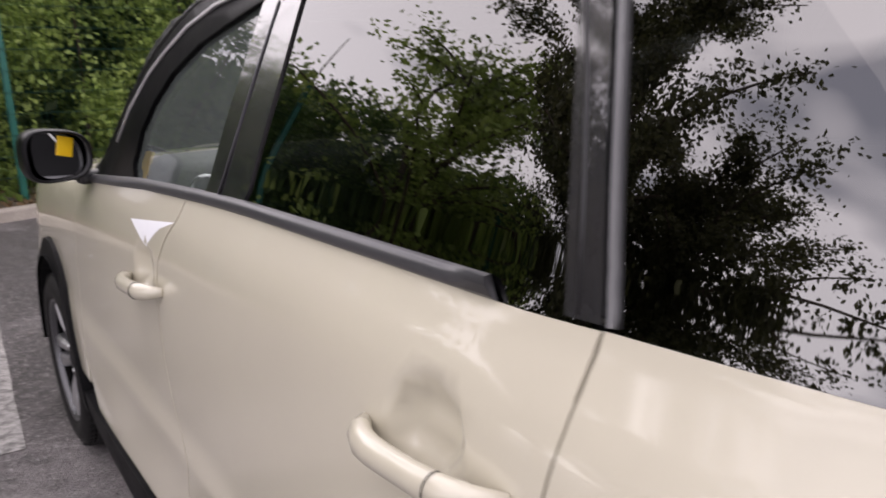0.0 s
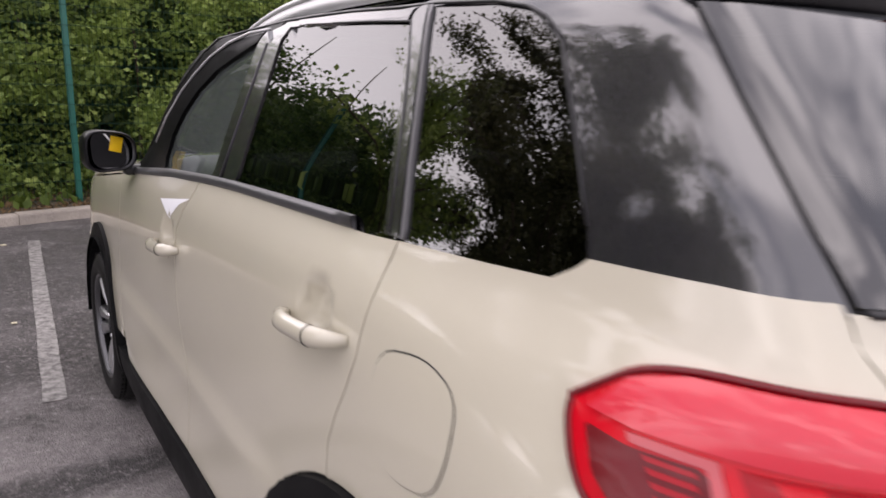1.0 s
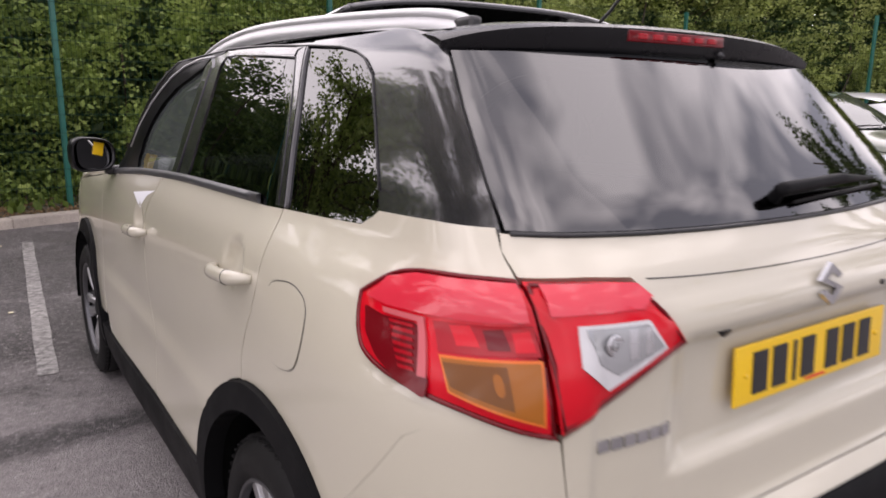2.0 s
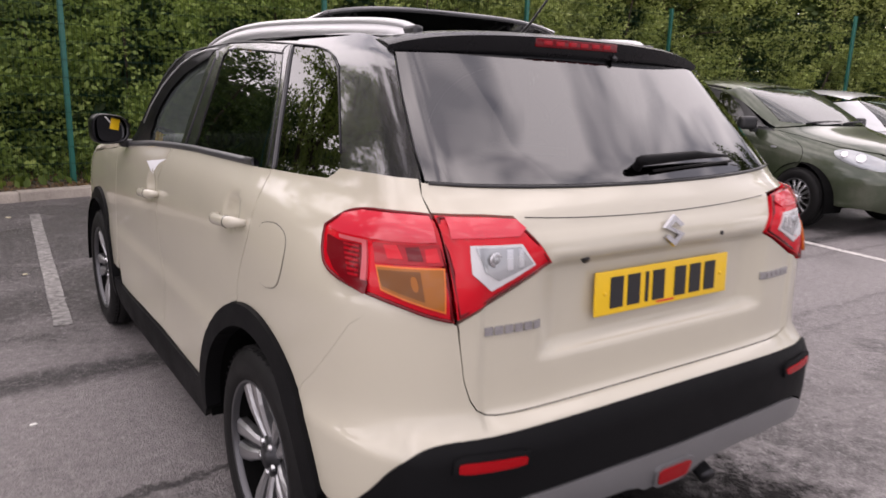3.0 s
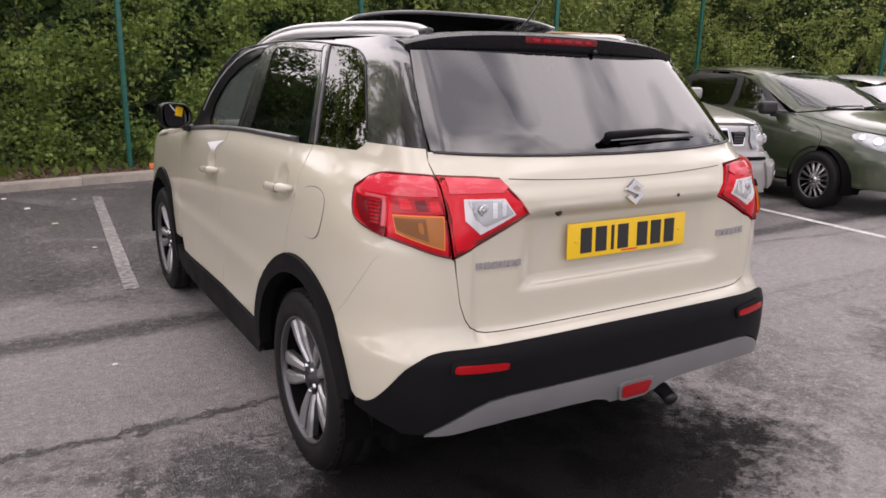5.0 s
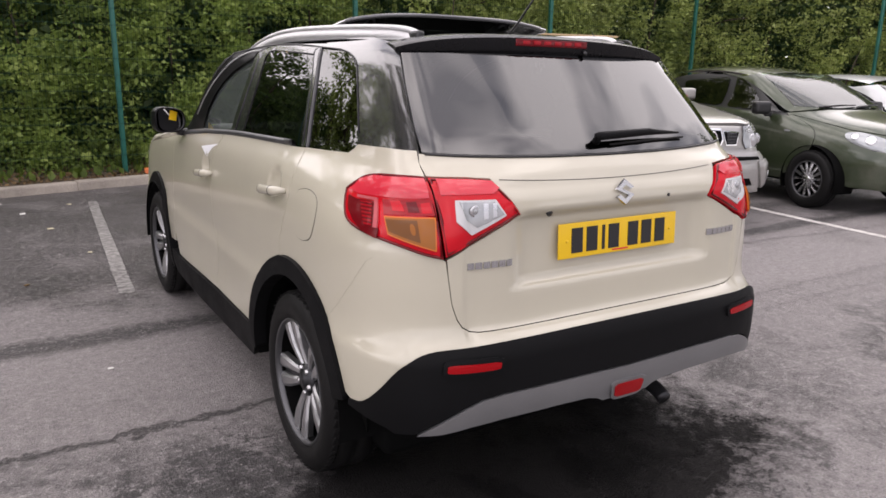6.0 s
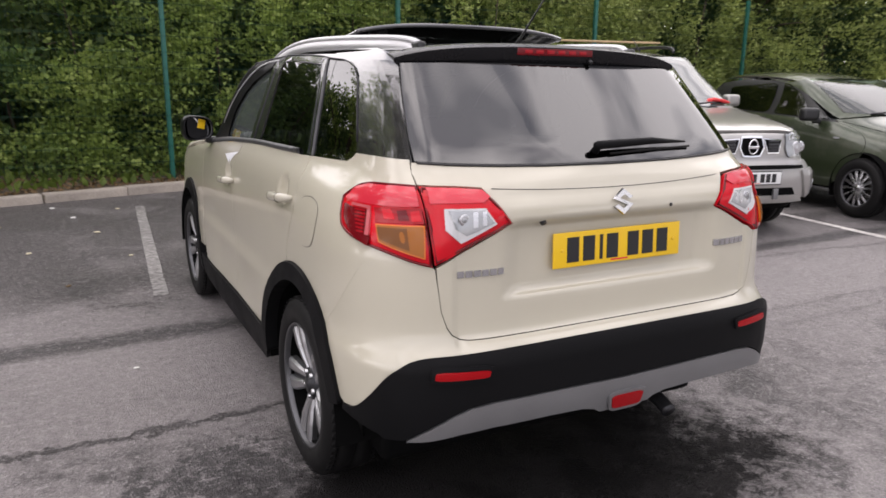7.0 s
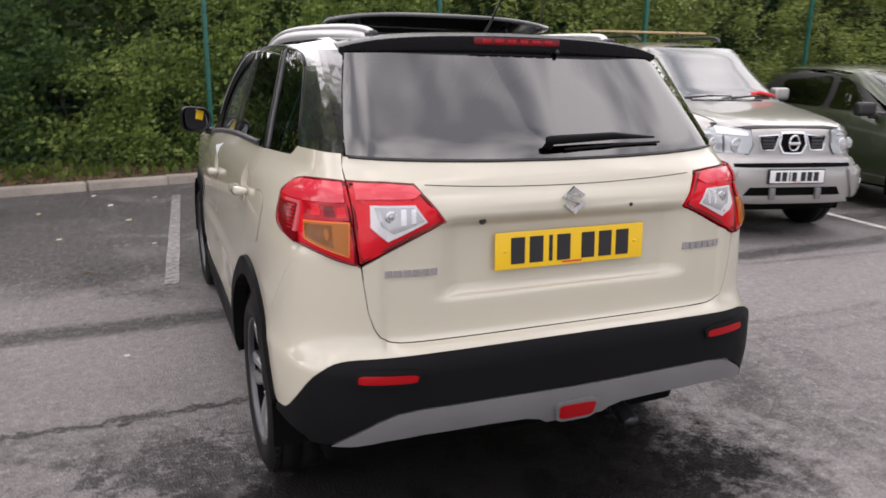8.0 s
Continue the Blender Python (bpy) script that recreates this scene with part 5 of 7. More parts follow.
    # glasshouse
    gut = [(1.80, 1.19), (1.72, 1.26), (1.62, 1.335), (1.50, 1.41), (1.40, 1.463), (1.30, 1.508), (1.20, 1.539), (1.05, 1.560), (0.88, 1.570), (0.7, 1.568), (0.5, 1.562), (0.3, 1.552), (0.12, 1.542), (-0.02, 1.533), (-0.085, 1.522), (-0.12, 1.508), (-0.155, 1.480)]
    pill_out = [S(-0.288, 1.232), S(-0.42, 1.234), R(0.652, 1.234), R(0.640, 1.30), R(0.612, 1.42), R(0.584, 1.515), R(0.560, 1.55), S(-0.06, 1.577), S(0.2, 1.582), S(0.9, 1.584), S(1.1, 1.578)] + [S(y, z + 0.003) for y, z in gut[7:]] + [S(-0.18, 1.43), S(-0.230, 1.337), S(-0.262, 1.277), S(-0.268, 1.258), S(-0.275, 1.241)]
    panel("rear_pillar", sh, pill_out, GLOSS_BLACK, car, "gloss black rear pillar and roof side", 0.025, 0.0, -0.0022, 0.012, True, shade=pillar_face)
    qwin = sh.side([(0.046, 1.203), (-0.11, 1.208), (-0.23, 1.208), (-0.28, 1.224), (-0.295, 1.248), (-0.250, 1.34), (-0.20, 1.43), (-0.160, 1.482), (-0.122, 1.508), (-0.085, 1.521), (-0.02, 1.532), (0.124, 1.541)])
    panel("quarter_window", sh, qwin, PRIVACY, car, "dark tinted quarter window", 0.025, 0.0, -0.004, 0.006, True, shade=side_face)
    post = sh.side([(0.056, 1.208), (0.049, 1.210), (0.127, 1.541), (0.134, 1.542)])
    panel("window_post", sh, post, POST_GREY, car, "pale grey satin window post", 0.03, 0, 0.0015, 0.010, True)
    post = sh.side([(0.100, 1.208), (0.061, 1.209), (0.140, 1.542), (0.186, 1.545), (0.172, 1.521)])
    panel("door_frame", sh, post, GLOSS_BLACK, car, "gloss black door frame", 0.03, 0, 0.001, 0.010, True, shade=side_face)
    rwin = sh.side([(0.071, 1.200), (0.3, 1.200), (0.55, 1.196), (0.800, 1.188), (0.760, 1.35), (0.708, 1.552), (0.45, 1.542), (0.162, 1.530)])
    panel("rear_door_window", sh, rwin, PRIVACY, car, "dark tinted rear door window", 0.025, 0.0, -0.004, 0.006, True, shade=side_face)
    header = sh.side([(0.186, 1.522), (0.45, 1.535), (0.70, 1.547), (0.76, 1.549), (0.78, 1.565), (0.5, 1.559), (0.3, 1.549), (0.192, 1.545)])
    panel("door_frame", sh, header, GLOSS_BLACK, car, "gloss black door frame", 0.03, 0, 0.001, 0.010, True, shade=side_face)
    bp = sh.side([(0.797, 1.190), (0.978, 1.180), (0.925, 1.35), (0.865, 1.515), (0.86, 1.567), (0.78, 1.565), (0.712, 1.548), (0.757, 1.35)])
    panel("middle_pillar", sh, bp, GLOSS_BLACK, car, "gloss black middle pillar", 0.03, 0.001, 0.0, 0.02, True, shade=side_face)
    fwin = [S(0.972, 1.178), S(1.2, 1.165), S(1.43, 1.150), S(1.47, 1.20), S(1.45, 1.275), S(1.385, 1.35), S(1.29, 1.412), S(1.15, 1.465), S(1.0, 1.495), S(0.860, 1.528), S(0.920, 1.35)]
    panel("front_door_window", sh, fwin, CLEAR_GLASS, car, "clear front door window", 0.04, 0.0, -0.010, 0.006, True)
    fframe = [S(0.862, 1.561), S(0.865, 1.517), S(1.0, 1.488), S(1.14, 1.455), S(1.28, 1.400), S(1.37, 1.340), S(1.435, 1.27), S(1.45, 1.20), S(1.39, 1.158), S(1.60, 1.137), S(1.88, 1.110)] + [S(y - 0.004, z - 0.003) for y, z in gut[:9]]
    panel("door_frame", sh, fframe, FRAME_BLACK, car, "satin black door frame", 0.03, 0.001, 0.001, 0.035, True)
    pillar_a = [S(1.90, 1.115)] + [S(y, z + 0.002) for y, z in gut[:8]] + [S(1.1, 1.578), F(0.58, 1.57), F(0.60, 1.54), F(0.62, 1.50), F(0.65, 1.40), F(0.69, 1.25), F(0.72, 1.155)]
    panel("front_pillar", sh, pillar_a, FRAME_BLACK, car, "gloss black windscreen pillar", 0.04, 0, 0.0, 0.02, True)
    end = lambda z: sh.ends[int(np.clip(np.searchsorted(sh.v, z), 1, len(sh.v) - 1))]
    over = lambda p: (2 * end(p[1]) - p[0], p[1])
    ws = [F(0.0, 1.152), F(0.4, 1.152), F(0.715, 1.157), F(0.685, 1.25), F(0.645, 1.40), F(0.605, 1.53), F(0.3, 1.565)]
    panel("windscreen", sh, ws[:1] + ws[1:] + [F(0, 1.57)] + [over(p) for p in ws[1:][::-1]], CLEAR_GLASS, car, "clear windscreen", 0.07, 0, 0, 0.006)
    bonnet = [S(2.1, 1.105), S(2.4, 1.075), F(0.80, 0.98), F(0.5, 0.97), F(0.0, 0.97)]
    bonnet = bonnet[:-1] + [F(0.0, 0.97)] + [over(p) for p in bonnet[:-1][::-1]]
    top = [F(0.0, 1.145), F(0.4, 1.142)]
    panel("bonnet", sh, bonnet + [over(top[1]), top[0], top[1]], CREAM, car, "cream painted bonnet", 0.06, 0.002, 0, 0.02, False, 0.012)
    nose = [S(3.0, 0.72), S(3.02, 0.92), F(0.5, 0.955), F(0.0, 0.96)]
    nose2 = [F(0.0, 0.30), F(0.5, 0.30), S(3.0, 0.35)]
    panel("front_bumper", sh, nose + [over(p) for p in nose[:-1][::-1]] + [over(p) for p in nose2[1:][::-1]] + nose2, CREAM, car, "cream painted front bumper", 0.07, 0.002, 0, 0.02)
    grille = [F(0.42, 0.90), F(0.42, 0.76), F(0.0, 0.74)]
    panel("grille", sh, [F(0.0, 0.91)] + grille + [over(p) for p in grille[:-1][::-1]], SEAL, car, "black grille", 0.05, 0, 0.008, 0.02)
    for fx in (False, True):
        hl = rounded([F(0.78, 0.92), F(0.46, 0.91), F(0.46, 0.78), F(0.74, 0.80)], 0.2)
        panel("headlamp", sh, [over(p) for p in hl] if fx else hl, LENS_CLEAR, car, "clear headlamp", 0.04, 0, 0.012, 0.02)

    # rubber strip under the side windows, cut off short at its end
    for sx in (0, 1):
        line = [S(y, belt(y) + 0.002) for y in np.linspace(0.192, 1.86, 26)]
        ring = []
        for u, w in line:
            for dv, do in ((-0.010, 0.001), (-0.008, 0.007), (0.000, 0.010), (0.008, 0.008), (0.011, -0.002)):
                p = sh.at(u, w + dv, do)
                ring.append((p[0] * (-1 if sx else 1), p[1], p[2]))
        f = [(i * 5 + k, i * 5 + k + 1, i * 5 + k + 6, i * 5 + k + 5) for i in range(25) for k in range(4)] + [(0, 1, 2, 3, 4), tuple(range(125, 130))]
        part_mesh("window_strip", ring, f, SEAL_GREY, car, "dark grey rubber window strip")
        v, f = tube([np.array([-1.0 if sx else 1.0, 1, 1]) * sh.at(*S(y, z + 0.001), 0.001) for y, z in gut], [0.0035] * 12 + [0.0028] * 3 + [0.0022] * 2, 6)
        part_mesh("roof_gutter", v, f, SEAL, car)
        side_tube = lambda pts, off: [np.array([-1.0 if sx else 1.0, 1, 1]) * sh.at(*S(y, z), off) for y, z in pts]
        v, f = tube(side_tube([(0.086, 1.212), (0.105, 1.30), (0.130, 1.40), (0.152, 1.47), (0.172, 1.520), (0.32, 1.529), (0.45, 1.535), (0.70, 1.547), (0.74, 1.548)], 0.0005), 0.0024, 6)
        part_mesh("window_seal", v, f, SEAL, car)
        # grey tube drawn in for the highlight at the door gap
        v, f = tube(side_tube([(0.905, 1.195), (0.872, 1.30), (0.832, 1.42), (0.80, 1.51), (0.792, 1.555)], 0.001), 0.0022, 6)
        part_mesh("door_gap", v, f, SEAL_GREY, car, "pale line for the highlight between the doors")
        # silver tube stands in for the sky reflected along the frame
        v, f = tube(side_tube([(1.64, 1.235), (1.56, 1.315), (1.44, 1.400), (1.34, 1.447), (1.22, 1.492), (1.08, 1.524), (0.94, 1.540), (0.87, 1.546)], 0.003), 0.0035, 6)
        part_mesh("frame_trim", v, f, RAIL_SILVER, car, "pale line for sky reflected along the door frame")
        v, f = tube([np.array([-1.0 if sx else 1.0, 1, 1]) * sh.at(*S(y, z + 0.001), -0.001) for y, z in gut[-1:] + [(-0.181, 1.43), (-0.206, 1.384), (-0.231, 1.337), (-0.262, 1.277)]], 0.0022, 6)
        part_mesh("glass_joint", v, f, SEAL, car)

    # roof, roof rails, sunroof, aerial
    xs, ys = np.linspace(-1, 1, 25), np.linspace(-0.22, 1.30, 25)
    v, f = [], []
    for y in ys:
        half_w = 0.60 - 0.03 * ease(y, 0.9, 1.25) - 0.05 * ease(-y, 0.0, 0.22)
        crest = 1.604 - (0.030 if y > 0.55 else 0.014) * ((y - 0.55) / 0.75) ** 2
        for x in xs:
            v.append((x * half_w, y, crest - 0.026 * abs(x) ** 2.6))
    f = [(j * 25 + i, j * 25 + i + 1, (j + 1) * 25 + i + 1, (j + 1) * 25 + i) for j in range(24) for i in range(24)]
    part_mesh("roof", v, f, GLOSS_BLACK, car, "gloss black roof")
    for sx in (-1, 1):
        pts = smooth_line([(sx * 0.450, -0.142, 1.588), (sx * 0.466, -0.10, 1.602), (sx * 0.494, 0.02, 1.613), (sx * 0.525, 0.35, 1.625), (sx * 0.542, 0.75, 1.631), (sx * 0.545, 1.05, 1.617), (sx * 0.54, 1.30, 1.584), (sx * 0.53, 1.46, 1.546)], 6)
        v, f = tube(pts, [0.007] + [0.013] * (len(pts) - 2) + [0.007], 10, 0.9)
        part_mesh("roof_rail", v, f, RAIL_SILVER, car, "satin silver roof rail")
        v = []
        for q in pts[1:-1]:
            v += [(q.x + sx * dx, q.y, q.z + dz) for dx, dz in ((-0.006, -0.004), (0.008, -0.002), (0.018, -0.022), (0.022, -0.046), (-0.006, -0.046))]
        k = len(pts) - 2
        f = [(i * 5 + j, i * 5 + (j + 1) % 5, i * 5 + 5 + (j + 1) % 5, i * 5 + 5 + j) for i in range(k - 1) for j in range(5)] + [tuple(range(5)), tuple(range(5 * k - 5, 5 * k))]
        part_mesh("rail_base", v, f if sx > 0 else [q[::-1] for q in f], RAIL_SILVER, car, "silver flank under the roof rail")
        for q in (pts[3], pts[-5]):
            part("rail_foot", boxed((0.03, 0.10, 0.05), (q.x, q.y, q.z - 0.022), 0.010), SEAL, car)
    v, k = [], 21
    for dz in (0.0, -0.014):
        for j in range(9):
            y = 0.30 + 0.48 * j / 8
            for i in range(k):
                t = -1 + 2 * i / (k - 1)
                v.append((t * 0.475, y + 0.03 * t * t, 1.606 + (0.088 - 0.082 * j / 8) * (1 - 0.34 * abs(t) ** 3.5) + dz))
    n1 = 9 * k
    f = [(j * k + i, j * k + i + 1, (j + 1) * k + i + 1, (j + 1) * k + i) for j in range(8) for i in range(k - 1)]
    f += [tuple(n1 + q for q in face[::-1]) for face in f]
    edge = [i for i in range(k)] + [j * k + k - 1 for j in range(1, 9)] + [8 * k + i for i in range(k - 2, -1, -1)] + [j * k for j in range(7, 0, -1)]
    f += [(edge[q], n1 + edge[q], n1 + edge[(q + 1) % len(edge)], edge[(q + 1) % len(edge)]) for q in range(len(edge))]
    roofp = part_mesh("sunroof_panel", v, f, SUNROOF, car, "dark glass tilted sunroof panel")
    rim_v, rim_f = tube([Vector(v[i]) - Vector((0, 0, 0.007)) for i in edge + edge[:1]], 0.009, 6)
    part_mesh("sunroof_rim", rim_v, rim_f, GLOSS_BLACK, roofp, "gloss black rim")
    roofp.data.set_sharp_from_angle(angle=radians(40))
    for sx in (-1, 1):
        part("sunroof_arm", boxed((0.015, 0.16, 0.05), (sx * 0.33, 0.50, 1.628), 0.004), SEAL, roofp, "dark sunroof arm")
    part("sunroof_deflector", boxed((0.80, 0.02, 0.02), (0, 0.80, 1.603), 0.006), SEAL, car)
    bm = boxed((0.055, 0.11, 0.035), (0.0, -0.06, 1.585), 0.014)
    aerial = part("aerial", bm, GLOSS_BLACK, car, "black roof aerial")
    v, f = tube([(0, -0.03, 1.598), (0, -0.09, 1.64), (0, -0.27, 1.80)], [0.006, 0.004, 0.0025], 8)
    part_mesh("aerial_rod", v, f, SEAL, aerial)

    # spoiler with the high brake light
    v, n = [], 33
    for i in range(n):
        t = -1 + 2 * i / (n - 1)
        x = t * 0.592
        e = abs(t)
        lip = -0.302 + 0.046 * e ** 3
        topz = 1.596 - 0.024 * e ** 2 - 0.022 * e ** 6
        lowz = 1.536 - 0.010 * e ** 2 - 0.014 * e ** 4
        v += [(x, -0.10, 1.593 - 0.038 * e ** 2.4), (x, -0.22 + 0.02 * e, topz + 0.003), (x, lip + 0.02, topz - 0.004), (x, lip, topz - 0.012), (x, lip + 0.004, lowz + 0.008), (x, lip + 0.010, lowz - 0.002), (x, -0.280 + 0.046 * e ** 3, lowz - 0.014)]
    f = [(i * 7 + k, i * 7 + k + 1, i * 7 + k + 8, i * 7 + k + 7) for i in range(n - 1) for k in range(6)] + [tuple(range(7)), tuple(range((n - 1) * 7, n * 7))]
    sp = part_mesh("spoiler", v, f, SPOILER_BLACK, car, "gloss black roof spoiler")
    sp.data.set_sharp_from_angle(angle=radians(40))
    brake = part("high_brake_light", boxed((0.318, 0.016, 0.024), (0.0, -0.2945, 1.568), 0.003), LENS_DEEP, car, "dark red high brake light")
    for k in range(6):
        part("led_cell", boxed((0.030, 0.004, 0.012), (-0.115 + 0.046 * k, -0.3025, 1.568), 0.0015), LENS_MID, brake)
    v, f = tube([(0.150, -0.292, 1.545), (0.152, -0.308, 1.536)], [0.010, 0.006], 8)
    part_mesh("washer_jet", v, f, SEAL, car)

    # rear wiper
    p0 = sh.at(R(0.045, 1.254)[0], 1.254, 0.028)
    p1 = sh.at(-R(0.20, 1.262)[0], 1.262, 0.028)
    p2 = sh.at(-R(0.37, 1.262)[0], 1.262, 0.016)
    v, f = tube([p0, p0 * 0.9 + p1 * 0.1, p1, p2], [0.010, 0.013, 0.011, 0.003], 10, 1.1)
    wiper = part_mesh("rear_wiper", v, f, CLADDING, car, "black rear wiper")
    v, f = tube([sh.at(-R(0.02, 1.240)[0], 1.240, 0.008), sh.at(-R(0.39, 1.252)[0], 1.252, 0.008)], 0.004, 6)
    part_mesh("wiper_blade", v, f, RUBBER, wiper)
    v, f = tube([sh.at(R(0.03, 1.252)[0], 1.252, 0.0), sh.at(R(0.03, 1.252)[0], 1.256, 0.036)], [0.014, 0.011], 12)
    part_mesh("wiper_pivot", v, f, CLADDING, wiper)

    # door handles
    for hy, hz in ((0.218, 1.042), (1.205, 0.984)):
        for sx in (1, -1):
            pts = []
            for t in np.linspace(-1, 1, 11):
                p = sh.raw(*S(hy + 0.118 * t, hz + 0.010 * -t))
                pts.append((sx * (p[0] - 0.034 + 0.034 * abs(t) ** 4), p[1], p[2]))
            v, f = tube(pts, [0.007, 0.012, 0.0145, 0.0145, 0.014, 0.014, 0.014, 0.0145, 0.015, 0.0145, 0.009], 12, 1.2)
            h = part_mesh("door_handle", v, f, CREAM, car, "cream painted door handle")
            q = sh.raw(*S(hy - 0.055, hz + 0.005))
            ring = [(sx * (q[0] - 0.0335 + 0.0147 * math.cos(a)), q[1], q[2] + 0.0176 * math.sin(a)) for a in np.linspace(0, 2 * math.pi, 15)]
            v, f = tube(ring, 0.0009, 5)
            part_mesh("handle_joint", v, f, SEAL, h)

    # door mirrors: rounded shell, bezel lip, glass set back inside it
    for sx in (-1, 1):
        rings, k = [], 36
        for y, q in ((-0.046, 0.86), (-0.060, 0.88), (-0.066, 0.92), (-0.062, 0.97), (-0.045, 1.0), (0.0, 1.0), (0.035, 0.93), (0.060, 0.76), (0.076, 0.45), (0.081, 0.05)):
            for i in range(k):
                a = 2 * math.pi * i / k
                c, d = math.cos(a), math.sin(a)
                x = 0.081 * q * math.copysign(abs(c) ** 0.62, c)
                z = 0.067 * q * math.copysign(abs(d) ** 0.68, d)
                z += 0.10 * x * sx * (1 if z > 0 else -0.5)
                rings.append((x, y, z))
        f = [(r * k + i, r * k + (i + 1) % k, (r + 1) * k + (i + 1) % k, (r + 1) * k + i) for r in range(9) for i in range(k)] + [tuple(range(9 * k, 10 * k))]
        m = part_mesh("door_mirror", rings, f, MIRROR_BLACK, car, "black door mirror")
        m.matrix_basis = pose(sx * 0.892, 1.80, 1.200, 0, 0, -sx * 6)
        g = [(p[0] * 1.02, -0.044, p[2] * 1.02) for p in rings[:k]]
        g += [(p[0], -0.040, p[2]) for p in g]
        gl = part_mesh("mirror_glass", g, [tuple(range(k - 1, -1, -1)), tuple(range(k, 2 * k))] + [(i, (i + 1) % k, k + (i + 1) % k, k + i) for i in range(k)], MIRROR, m, "silvered mirror glass", False)
        gl.matrix_basis = pose(0, 0, 0, -5, 0, -sx * 11)
        if sx < 0:
            tag = part("mirror_tag", boxed((0.040, 0.0012, 0.050), (0.012, -0.0462, 0.018), 0.0004, Euler((0, 0.25, 0)).to_matrix().to_4x4()), YELLOW, gl, "yellow paper tag on the mirror")
        part("mirror_arm", boxed((0.12, 0.06, 0.035), (-sx * 0.115, 0.02, -0.070), 0.012), SEAL, m)

    # white highlight high on the front door, laid on as a thin plate
    highlight_out = [S(1.335, 1.098), S(1.060, 1.132), S(1.13, 1.110), S(1.21, 1.060)]
    a, b = panel("door_sticker", sh, highlight_out, HIGHLIGHT, car, "white highlight laid on the front door", 0.03, 0, 0.0008, 0.0006, True)
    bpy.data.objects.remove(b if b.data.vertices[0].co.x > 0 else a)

    # wheels
    for y in (0.025, 2.545):
        for sx in (-1, 1):
            wheel(car, (sx * 0.750, y, 0.363), sx, 0.333, 0.228, 0.215, 5)

    # cabin
    for x, y in ((-0.36, 1.12), (0.36, 1.12)):
        seat(car, x, y)
    seat(car, -0.34, 0.28, width=0.6)
    seat(car, 0.34, 0.28, width=0.6)
    dash = part("dashboard", boxed((1.36, 0.42, 0.34), (0, 1.72, 1.00), 0.08), DASH, car)
    for x in (-0.60, 0.60, -0.1, 0.1):
        v, f = turned([(0.0, 0.052), (0.012, 0.050), (0.016, 0.042), (0.006, 0.036), (0.006, 0.0)], 28)
        part_mesh("air_vent", [(x + y, 1.505 - a, 1.10 + z) for a, y, z in v], f, SATIN, dash, "silver ringed air vent")
    v, f = turned([(0.0, 0.185), (0.012, 0.195), (0.024, 0.185), (0.012, 0.175), (0.0, 0.185)], 40)
    m = pose(0.36, 1.40, 0.98, 0, 0, -90) @ pose(0, 0, 0, 0, -25, 0)
    part_mesh("steering_wheel", [m @ Vector(p) for p in v], f, SEAL, car)
    part("parcel_shelf", boxed((1.16, 0.40, 0.02), (0, -0.26, 1.10), 0.006), FABRIC, car)
    part("load_trim", boxed((1.30, 0.04, 0.70), (0, -0.60 + 0.14, 0.72), 0.01), DASH, car)
    # exhaust
    v, f = tube(smooth_line([(0.30, -0.30, 0.34), (0.28, -0.60, 0.36), (0.27, -0.70, 0.335)], 5), 0.026, 12)
    part_mesh("exhaust_pipe", v, f, DARK_ALLOY, car)
    v, f = tube([(-0.3, -0.42, 0.43), (0.3, -0.42, 0.43)], 0.075, 16)
    part_mesh("silencer", v, f, DARK_ALLOY, car)
    return car


cream_suv()


